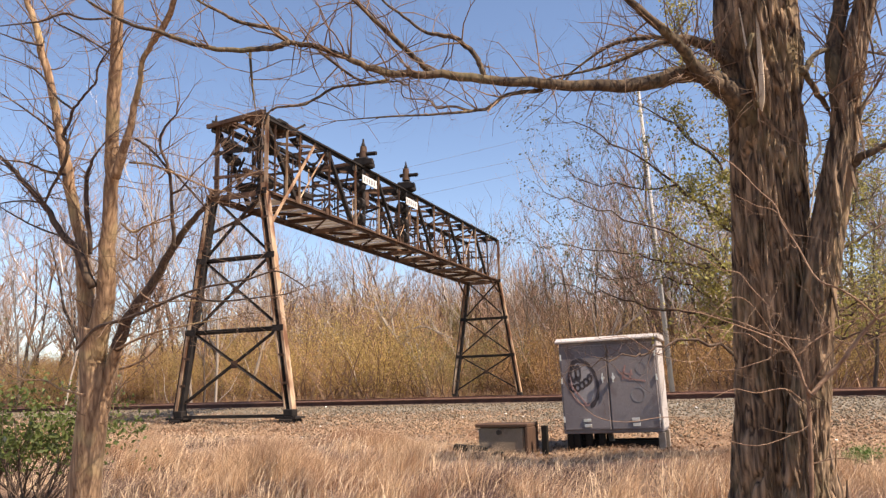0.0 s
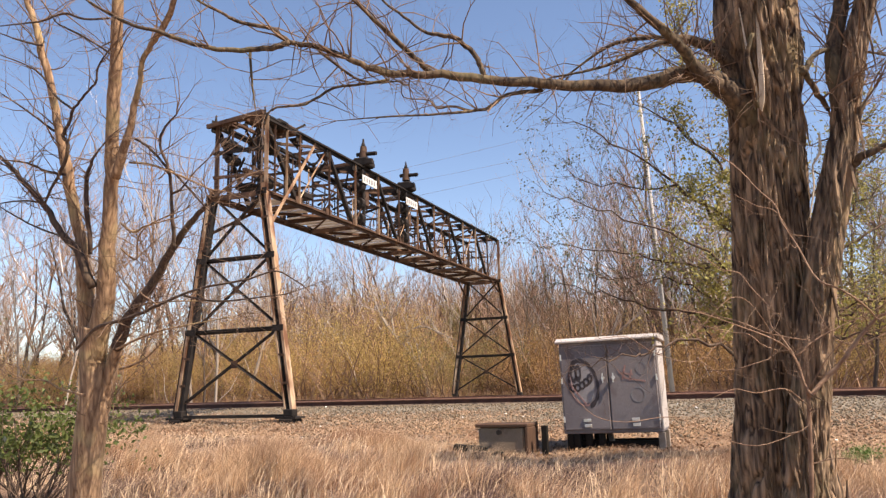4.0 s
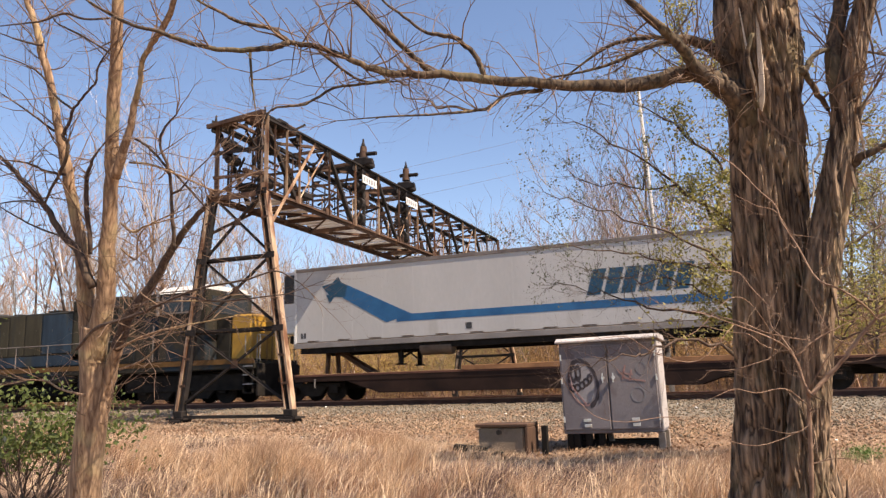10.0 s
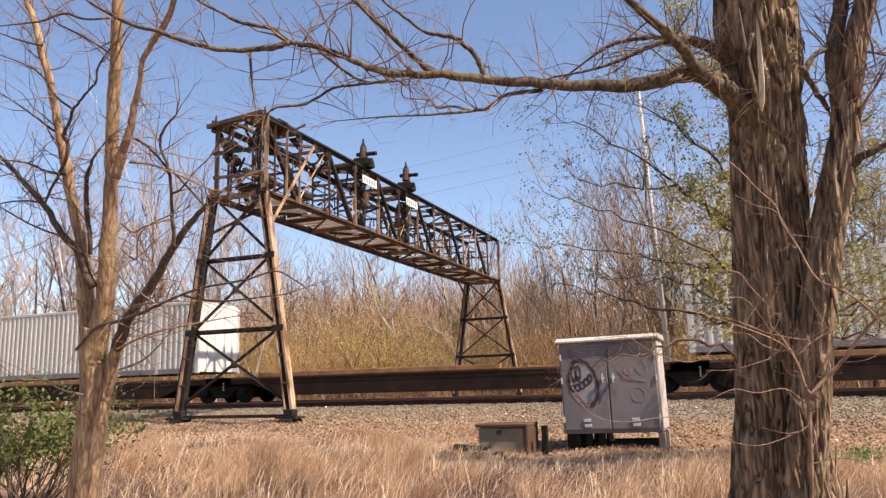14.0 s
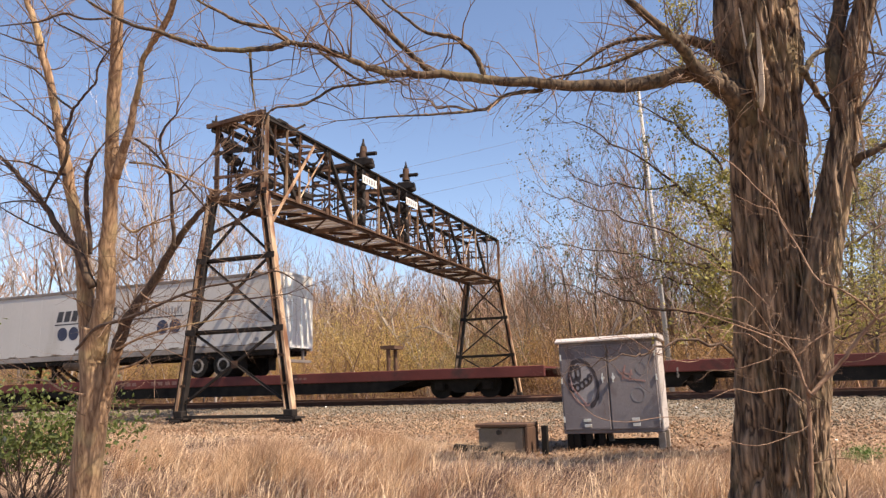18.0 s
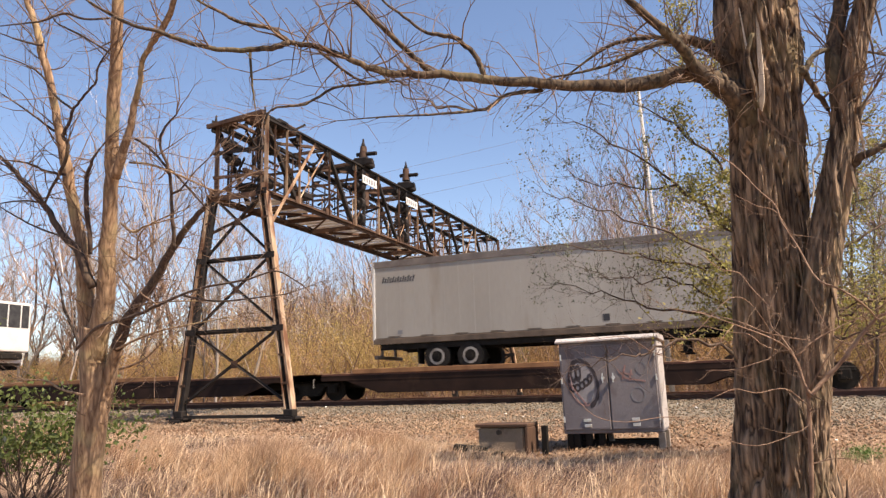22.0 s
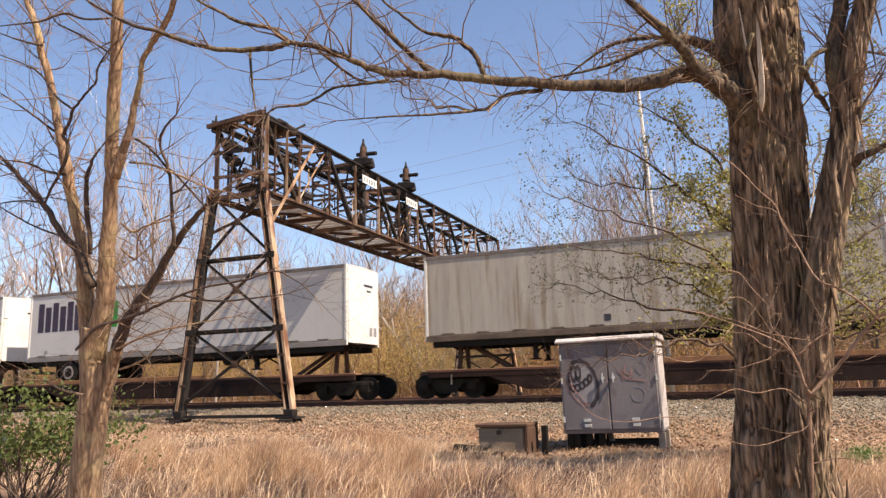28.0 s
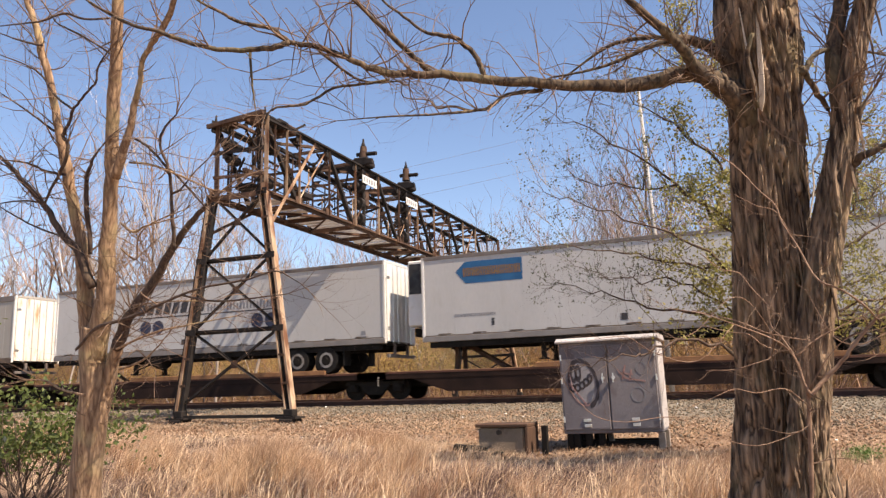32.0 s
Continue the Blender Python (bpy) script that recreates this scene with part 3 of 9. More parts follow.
def tuft_place(rng, n):
    m = n // 75
    y0 = -17.6 + 8.6 * rng.beta(1.3, 1.2, m)
    x0 = rng.uniform(-1, 1, m) * 10.0 - 0.42 * (y0 + 25.5)
    keep = np.sin(0.8 * x0 + 1.0) + np.sin(1.3 * y0 + 0.5 * x0) > rng.uniform(-0.9, 1.3, m)
    x0, y0 = x0[keep], y0[keep]
    i = rng.integers(0, len(x0), n)
    return x0[i] + rng.normal(0, 0.11, n), y0[i] + rng.normal(0, 0.11, n)


def tuft_height(rng, x, y):
    fade = np.clip((edge_of_grass(x) - 0.6 - y) / 5.5, 0.1, 1.0)
    return rng.uniform(0.18, 0.72, len(x)) * fade * (0.8 + 0.4 * np.sin(2.3 * x + 1.7 * y)) * trodden(x, y)


blades("straw_tufts", "tall pale straw tufts standing in the verge", 95000, tuft_place, tuft_height, (0.15, 1.0), (0.004, 0.009), M["straw"], 18)


def stalk_place(rng, n):
    m = n // 9
    y0 = -18.5 + 9.0 * rng.beta(1.3, 1.3, m)
    x0 = rng.uniform(-1, 1, m) * 10.0 - 0.42 * (y0 + 25.5)
    i = rng.integers(0, m, n)
    return x0[i] + rng.normal(0, 0.1, n), y0[i] + rng.normal(0, 0.1, n)


blades("bleached_stalks", "scattered bleached upright grass stalks in the verge", 11000, stalk_place, lambda rng, x, y: rng.uniform(0.22, 0.62, len(x)) * np.clip((edge_of_grass(x) - y) / 5.0, 0.2, 1.0) * trodden(x, y) ** 0.6, (0.2, 1.3), (0.005, 0.0105), M["stalk"], 28)


def sparse_place(rng, n):
    y = -9.8 + 6.0 * rng.beta(1.0, 1.6, n)
    x = rng.uniform(-32, 6, n)
    return x, y - np.where((x > -5.5) & (rng.random(n) < 0.75), 3.6, 0.0)


blades("sparse_straw", "sparse flattened straw lying over the ballast shoulder", 80000, sparse_place, lambda rng, x, y: rng.uniform(0.05, 0.2, len(x)), (0.8, 2.4), (0.006, 0.013), M["straw"], 9)


def leaf_litter():
    """Curled dead leaves over the shoulder of the line."""
    rng = np.random.default_rng(12)
    n = 34000
    y = -10.5 + 7.5 * rng.beta(1.3, 1.3, n)
    x = rng.uniform(-32, 6, n)
    y = y - np.where((x > -5.5) & (rng.random(n) < 0.7), 3.2, 0.0)
    P = np.stack([x, y, ground_z(x, y) + rng.uniform(0.01, 0.05, n)], 1)
    a = rng.normal(0, 1, (n, 3)) * (1, 1, 0.45)
    a /= np.linalg.norm(a, axis=1)[:, None]
    b = np.cross(a, rng.normal(0, 1, (n, 3)) * (0.4, 0.4, 1))
    b /= np.linalg.norm(b, axis=1)[:, None]
    s = rng.uniform(0.015, 0.042, (n, 1))
    V = np.stack([P - a * s, P + b * s * 0.7, P + a * s, P - b * s * 0.7], 1)
    f = np.arange(4 * n).reshape(n, 4)
    tagged(new("leaf_litter", raw_mesh("leaf_litter", V.reshape(-1, 3), f, M["litter"])), "curled brown dead leaves scattered on the ballast", "leaves", kind="stuff")


leaf_litter()


def far_place(rng, n):
    return rng.uniform(-75, 15, n), rng.uniform(20, 31, n)


blades("far_grass", "tall reddish dry grass along the wood's edge", 40000, far_place, lambda rng, x, y: rng.uniform(0.3, 0.95, len(x)), (0.1, 0.6), (0.02, 0.05), M["straw"], 10)


# ---- tracks ----
def build_track(y_mid, label, x0=-160, x1=900):
    for y in (y_mid - 0.7525, y_mid + 0.7525):
        rail = thing("rail", label, "rail", "rails", kind="structure")
        prof = Shape()
        prof.box(x0, x1, y - 0.075, y + 0.075, -0.172, -0.155)
        prof.box(x0, x1, y - 0.009, y + 0.009, -0.155, -0.04)
        part("rail_web", prof, M["rail"], rail)
        part("rail_head", B(x0, x1, y - 0.037, y + 0.037, -0.04, 0.0, c=0.008), M["rail_head"] if y_mid < 2 else M["rail"], rail)
    bed_ob = thing("sleepers", "weathered dark timber sleepers under the rails", "sleepers", kind="structure")
    far = Shape()
    shared = B(-0.115, 0.115, -1.3, 1.3, -0.35, -0.175, c=0.012).mesh("sleeper", M["sleeper"])
    k = 0
    x = -48.0
    while x < 14:
        s = part("sleeper", shared, None, bed_ob)
        s.location = (x + 0.03 * math.sin(k * 2.1), y_mid + 0.02 * math.sin(k * 1.3), 0.006 * math.sin(k * 3.7))
        x += 0.52
        k += 1
    return bed_ob


build_track(0.7525, "rusty steel rail with a worn bright head")
build_track(5.0, "rusty steel rail of the second track")

# ---- signal bridge over the tracks ----
GX, GN, GF, GW_B, GW_T, Z_LOW, Z_TOP = -15.434, -5.07, 19.64, 4.19, 2.0, 6.84, 9.43
Z_FOOT = -0.25
BRIDGE = 0.933   # scaled about the camera's eye, so it still fits the view


def build_bridge():
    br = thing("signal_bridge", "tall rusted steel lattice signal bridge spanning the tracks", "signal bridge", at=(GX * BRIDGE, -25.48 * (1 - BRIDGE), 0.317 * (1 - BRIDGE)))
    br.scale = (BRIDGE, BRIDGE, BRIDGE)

    def half(z):
        t = (z - Z_FOOT) / (Z_LOW - Z_FOOT)
        return GW_B / 2 * (1 - t) + GW_T / 2 * t

    for y in (GN, GF):
        near = y < 0
        foot_z = Z_FOOT if near else -0.06
        levels = [foot_z, 2.35, 4.7, Z_LOW] if near else [foot_z, 2.28, 4.57, Z_LOW]
        for sx in (-1, 1):
            bot, top = Vector((sx * half(foot_z), y, foot_z)), Vector((sx * half(Z_LOW), y, Z_LOW))
            leg = Shape()
            d = Vector((0.115 if sx > 0 else 0.11, 0, 0))
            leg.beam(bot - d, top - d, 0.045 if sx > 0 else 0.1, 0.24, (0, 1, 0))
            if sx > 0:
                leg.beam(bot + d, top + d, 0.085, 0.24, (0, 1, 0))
            lg = part("leg", leg, M["rust_pale"], br, "rust-streaked built-up column painted pale for sunlight")
            # Web is near black to paint the shade inside the column.
            part("web_plate", Shape().beam(bot, top, 0.2, 0.02, (0, 1, 0)) if sx > 0 else Shape().beam(bot + d * 0.55, top + d * 0.55, 0.12, 0.2, (0, 1, 0)).beam(bot - d * 1.8, top - d * 1.8, 0.06, 0.2, (0, 1, 0)), M["steel_black"], lg, "web darkened for shade inside the column")
            n = 8
            for i in range(n):
                a, b = bot.lerp(top, i / n), bot.lerp(top, (i + 1) / n)
                s = 1 if i % 2 else -1
                part("batten", Shape().beam(a - d + Vector((0, -0.115, 0)), a + d + Vector((0, -0.115, 0.02 * s)), 0.012, 0.07), M["rust"], lg)
            foot = Shape().box(bot.x - 0.24, bot.x + 0.24, y - 0.3, y + 0.3, -0.8, foot_z - 0.18, c=0.03)
            # Footing colour is near black to paint the shade at the foot.
            part("footing", foot, M["steel_black"], br, "dark footing with shade painted in")
            part("base_plate", Shape().box(bot.x - 0.36, bot.x + 0.36, y - 0.28, y + 0.28, foot_z - 0.18, foot_z - 0.12).box(bot.x - 0.17, bot.x + 0.17, y - 0.15, y + 0.15, foot_z - 0.12, foot_z + 0.1, c=0.02), M["steel_black"], br)
        for i, z in enumerate(levels):
            w = half(z)
            if i:
                part("strut", Shape().angle((-w, y, z), (w, y, z), 0.075).angle((-w, y + 0.03, z), (w, y + 0.03, z), 0.075, flip=-1), M["steel_black"], br)
            else:
                part("strut", Shape().beam((-w, y, z - 0.1), (w, y, z - 0.1), 0.1, 0.1), M["steel_black"], br)
            if i < 3:
                w2, z2 = half(levels[i + 1]), levels[i + 1]
                z1 = z + (0.2 if i == 0 else 0)
                part("brace", Shape().angle((-w, y - 0.02, z1), (w2, y - 0.02, z2), 0.07), M["steel_black"], br)
                part("brace", Shape().angle((w, y + 0.02, z1), (-w2, y + 0.02, z2), 0.07), M["steel_black"], br)
                mz = z1 + (z2 - z1) * w / (w + w2)
                part("gusset_plate", Shape().box(-0.12, 0.12, y - 0.035, y - 0.022, mz - 0.12, mz + 0.12), M["rust"], br)
            for s in (-1, 1):
                g = Shape().box(s * w - 0.2, s * w + 0.2, y - 0.15, y - 0.135, z - 0.1, z + 0.1)
                if i:
                    part("gusset_plate", g, M["steel_black"], br)

    # chords
    h = GW_T / 2
    for sx in (-1, 1):
        for z in (Z_LOW, Z_TOP):
            sh = Shape().angle((sx * h, GN - 0.2, z), (sx * h, GF + 0.2, z), 0.13, 0.016, flip=sx)
            sh.angle((sx * h, GN - 0.2, z), (sx * h, GF + 0.2, z), 0.12, 0.016, flip=-sx)
            part("chord", sh, M["rust"] if z == Z_LOW else M["steel_black"], br)
    n = 12
    step = (GF - GN) / n
    for i in range(n + 1):
        y = GN + i * step
        for sx in (-1, 1):
            heavy = i in (0, n)
            post = Shape().angle((sx * h, y, Z_LOW), (sx * h, y, Z_TOP), 0.16 if heavy else 0.085, 0.014)
            # Sunward posts mostly take the paler colour, as if lit.
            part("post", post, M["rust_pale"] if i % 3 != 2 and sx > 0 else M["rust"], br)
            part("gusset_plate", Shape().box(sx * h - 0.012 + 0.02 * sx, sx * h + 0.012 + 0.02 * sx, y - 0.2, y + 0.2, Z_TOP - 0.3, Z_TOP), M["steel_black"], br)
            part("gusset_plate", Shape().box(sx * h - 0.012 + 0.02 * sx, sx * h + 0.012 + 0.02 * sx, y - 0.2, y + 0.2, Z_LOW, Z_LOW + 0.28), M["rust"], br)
            if i < n:
                if i % 2 == 0:
                    part("diagonal", Shape().angle((sx * (h - 0.03), y, Z_TOP), (sx * (h - 0.03), y + step, Z_LOW), 0.12, 0.016), M["steel_black"], br)
                else:
                    part("counter_diagonal", Shape().angle((sx * (h - 0.05), y, Z_LOW), (sx * (h - 0.05), y + step, Z_TOP), 0.06, 0.012), M["rust_pale" if i % 4 == 1 else "rust"], br)
        part("cross_beam", Shape().beam((-h, y, Z_LOW - 0.03), (h, y, Z_LOW - 0.03), 0.1, 0.16), M["rust"], br)
        part("cross_beam", Shape().angle((-h, y, Z_TOP), (h, y, Z_TOP), 0.1), M["rust"], br)
        if i < n:
            s = 1 if i % 2 else -1
            part("lateral", Shape().angle((-s * h, y, Z_LOW - 0.06), (s * h, y + step, Z_LOW - 0.06), 0.09), M["rust"], br)
            part("lateral", Shape().angle((-s * h, y, Z_TOP + 0.02), (s * h, y + step, Z_TOP + 0.02), 0.09), M["rust"], br)
    rng = random.Random(4)
    # weathered walkway planks along the bottom, gaps where boards are gone
    k = 0
    y = GN + 0.25
    while y < GF - 0.3:
        if rng.random() > 0.1:
            x0 = -h + 0.12 + rng.uniform(0, 0.25)
            part("plank", Shape().box(x0, h - 0.1 - rng.uniform(0, 0.2), y, y + rng.uniform(0.22, 0.38), Z_LOW + 0.03, Z_LOW + 0.075), M["plank"], br)
        y += 0.46
        k += 1
    # hand rails inside the truss and sagging conduit
    for sx in (-0.72, 0.72):
        for z in (Z_LOW + 1.0, Z_LOW + 1.5):
            part("hand_rail", Shape().tube([(sx, GN + j * 2.03, z + 0.05 * math.sin(j * 1.9)) for j in range(13)], [0.022] * 13, 6), M["steel_black"], br)
    # near portal: top platform frame, finials, tangle of brackets
    for x in (-h, -0.2, 0.35, h):
        part("portal_bar", Shape().beam((x, GN - 0.25, Z_TOP - 0.06), (x, GN + 1.9, Z_TOP - 0.04), 0.1, 0.1), M["rust"], br)
    part("portal_bar", Shape().beam((-h - 0.15, GN - 0.25, Z_TOP - 0.12), (h + 0.1, GN - 0.25, Z_TOP + 0.06), 0.12, 0.14), M["rust"], br)
    part("portal_bar", Shape().beam((-h, GN - 0.05, Z_LOW + 1.55), (h, GN - 0.05, Z_LOW + 1.5), 0.08, 0.12), M["steel_black"], br)
    part("portal_bar", Shape().beam((-h, GN - 0.05, Z_LOW + 0.7), (h, GN - 0.05, Z_LOW + 0.62), 0.08, 0.1), M["rust"], br)
    for x, y in ((-h, GN), (h, GN), (-0.2, GN + 0.6)):
        part("finial", Shape().cyl((x, y, Z_TOP), (x, y, Z_TOP + 0.34), 0.07, 8, 0.02), M["steel_black"], br)
    # knee struts
    part("knee_strut", Shape().angle((half(5.6), GN + 0.1, 5.6), (h, GN + 3.25, Z_TOP - 0.05), 0.13), M["rust_pale"], br, "pale rusted diagonal knee strut")
    part("knee_strut", Shape().angle((-half(5.6), GN + 0.1, 5.6), (-h, GN + 2.4, Z_LOW), 0.1), M["rust"], br)
    part("knee_strut", Shape().angle((half(5.9), GF - 0.1, 5.9), (h, GF - 2.0, Z_LOW), 0.1), M["rust"], br)
    part("knee_strut", Shape().angle((-half(5.9), GF - 0.1, 5.9), (-h, GF - 2.0, Z_LOW), 0.1), M["rust"], br)
    # stout doubled members and hung gear at the near portal
    for x, y0, y1, z0, z1, w, m in ((h, GN - 0.1, GN + 2.0, 9.4, 9.42, 0.2, "steel_black"), (-h, GN - 0.1, GN + 1.6, 9.4, 9.4, 0.16, "steel_black"), (0.5, GN, GN + 1.7, 9.42, 9.4, 0.16, "rust"),
                                    (-0.75, GN, GN + 1.6, 8.9, 8.9, 0.12, "steel_black"), (0.7, GN + 0.2, GN + 2.6, 8.72, 8.7, 0.14, "steel_black"), (0.2, GN, GN + 2.2, 7.7, 7.66, 0.14, "rust")):
        part("portal_bar", Shape().beam((x, y0, z0), (x, y1, z1), w, w * 0.8), M[m], br)
    for k, (x, y, m) in enumerate(((-0.85, GN, "rust_pale"), (-0.55, GN + 0.1, "steel_black"), (0.78, GN + 0.1, "rust_pale"), (0.45, GN + 0.5, "steel_black"), (h, GN + 0.55, "rust"), (-h, GN + 0.8, "rust"), (0.1, GN + 0.9, "steel_black"), (h, GN + 1.25, "rust_pale"), (-0.5, GN + 1.5, "rust"))):
        part("post", Shape().angle((x, y, Z_LOW), (x + 0.06 * (k % 3 - 1), y, Z_TOP), 0.09 if k % 2 else 0.07), M[m], br)
    for x, y, z, r in ((-0.62, GN + 0.35, 8.75, 0.2), (-0.5, GN + 0.4, 8.2, 0.17), (0.62, GN + 0.8, 8.6, 0.22), (0.3, GN + 1.2, 7.5, 0.2)):
        part("signal_head", Shape().cyl((x, y - 0.3, z), (x, y + 0.15, z), r, 12).cyl((x, y - 0.55, z), (x, y - 0.3, z), r * 0.5, 10), M["steel_black"], br)
    for x, y, z, sx, sz in ((0.8, GN + 1.0, 9.5, 0.3, 0.2), (0.85, GN + 1.5, 9.42, 0.24, 0.3), (0.3, GN + 0.5, 9.5, 0.3, 0.16), (-0.6, GN + 0.1, 9.4, 0.2, 0.16), (-0.3, GN + 0.9, 7.35, 0.35, 0.2), (0.55, GN + 3.0, 7.4, 0.3, 0.24)):
        part("gear_case", Shape().box(x - sx, x + sx, y - 0.28, y + 0.28, z - sz / 2, z + sz / 2, c=0.04), M["rust" if sx < 0.3 else "steel_black"], br)
    # slim stanchions and brackets along both walkway rails
    for i in range(21):
        y = GN + 1.0 + i * 1.1
        for sx in (-0.72, 0.72):
            part("stanchion", Shape().cyl((sx, y, Z_LOW), (sx + 0.03 * math.sin(i * 2.7), y, Z_LOW + 1.5 + 0.25 * math.sin(i * 1.3)), 0.024, 6), M[("steel_black", "rust", "rust_pale")[i % 3]], br)
        if i % 2:
            part("gusset_plate", Shape().prism([(-0.95, Z_LOW + 0.1), (-0.35, Z_LOW + 0.1), (-0.95, Z_LOW + 0.62)], y, y + 0.02), M["steel_black"], br)
            part("gusset_plate", Shape().prism([(0.95, Z_LOW + 0.1), (0.4, Z_LOW + 0.1), (0.95, Z_LOW + 0.55)], y, y + 0.02), M["rust"], br)
    # signal masts standing in the truss
    for ym, zt in ((2.09, 10.5), (6.36, 10.66)):
        mast = part("signal_mast", Shape().cyl((0.9, ym, Z_LOW + 0.2), (0.9, ym, zt), 0.075, 10), M["steel_black"], br, "sooty cast-iron signal mast")
        part("mast_cap", Shape().cyl((0.9, ym, zt), (0.9, ym, zt + 0.16), 0.1, 8, 0.05).cyl((0.9, ym, zt + 0.16), (0.9, ym, zt + 0.3), 0.045, 8, 0.035), M["steel_black"], mast)
        part("drum", Shape().cyl((0.9, ym, zt - 0.62), (0.9, ym, zt - 0.05), 0.19, 12, 0.14), M["rust"], mast, "rusty mast drum")
        part("bracket", Shape().beam((-1.1, ym - 0.25, Z_TOP + 0.2), (1.45, ym - 0.25, Z_TOP + 0.28), 0.16, 0.2).beam((-1.1, ym + 0.3, Z_TOP + 0.2), (1.25, ym + 0.3, Z_TOP + 0.25), 0.14, 0.16), M["steel_black"], mast)
        part("cradle", Shape().box(0.55, 1.25, ym - 0.32, ym + 0.36, Z_TOP + 0.1, Z_TOP + 0.5, c=0.06), M["steel_black"], mast)
        part("arm", Shape().cyl((0.6, ym, zt - 0.35), (1.5, ym, zt - 0.4), 0.09, 8), M["steel_black"], mast)
        for zc in (Z_TOP - 0.15, Z_TOP - 0.75, Z_LOW + 1.1, Z_LOW + 0.45):
            part("signal_head", Shape().cyl((0.82, ym - 0.42, zc), (0.82, ym - 0.12, zc), 0.26, 14).cyl((0.82, ym - 0.62, zc), (0.82, ym - 0.42, zc), 0.13, 12), M["steel_black"], mast)
        part("junction_box", Shape().box(0.55, 0.95, ym + 0.1, ym + 0.4, Z_LOW + 1.1, Z_LOW + 1.75, c=0.02), M["rust"], mast)
        plate = part("number_board", Shape().box(1.1, 1.13, ym - 0.5, ym + 0.75, Z_TOP - 0.66, Z_TOP - 0.32), M["white"], br, "weathered white board with faint bars")
        for j in range(5):
            part("bar", Shape().box(1.13, 1.142, ym - 0.4 + j * 0.22, ym - 0.3 + j * 0.22, Z_TOP - 0.58, Z_TOP - 0.4), M["ink_grey"], plate)
    for i in range(1, 12):
        y = GN + i * step
        for sx, zz in ((1, Z_TOP - 0.1), (-1, Z_TOP - 0.5)):
            part("corner_plate", Shape().prism([(sx * 0.98, zz), (sx * 0.98, zz - 0.5), (sx * 0.55, zz)], y - 0.01, y + 0.01), M["steel_black" if i % 2 else "rust"], br)
        part("transom", Shape().angle((-h, y, Z_LOW + 1.25), (h, y, Z_LOW + 1.2), 0.07), M["rust"], br)
    for j in range(60):
        y = GN + 0.3 + rng.random() ** 1.3 * 14
        x, z = rng.uniform(-0.9, 0.9), rng.uniform(Z_LOW + 0.2, Z_TOP)
        s = Shape().beam((x, y, z), (x + rng.uniform(-0.9, 0.9), y + rng.uniform(-0.8, 0.8), z + rng.uniform(-0.6, 0.6)), 0.05, 0.08)
        part("scrap_bracket", s, M["steel_black"] if j % 3 else M["rust"], br)


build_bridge()


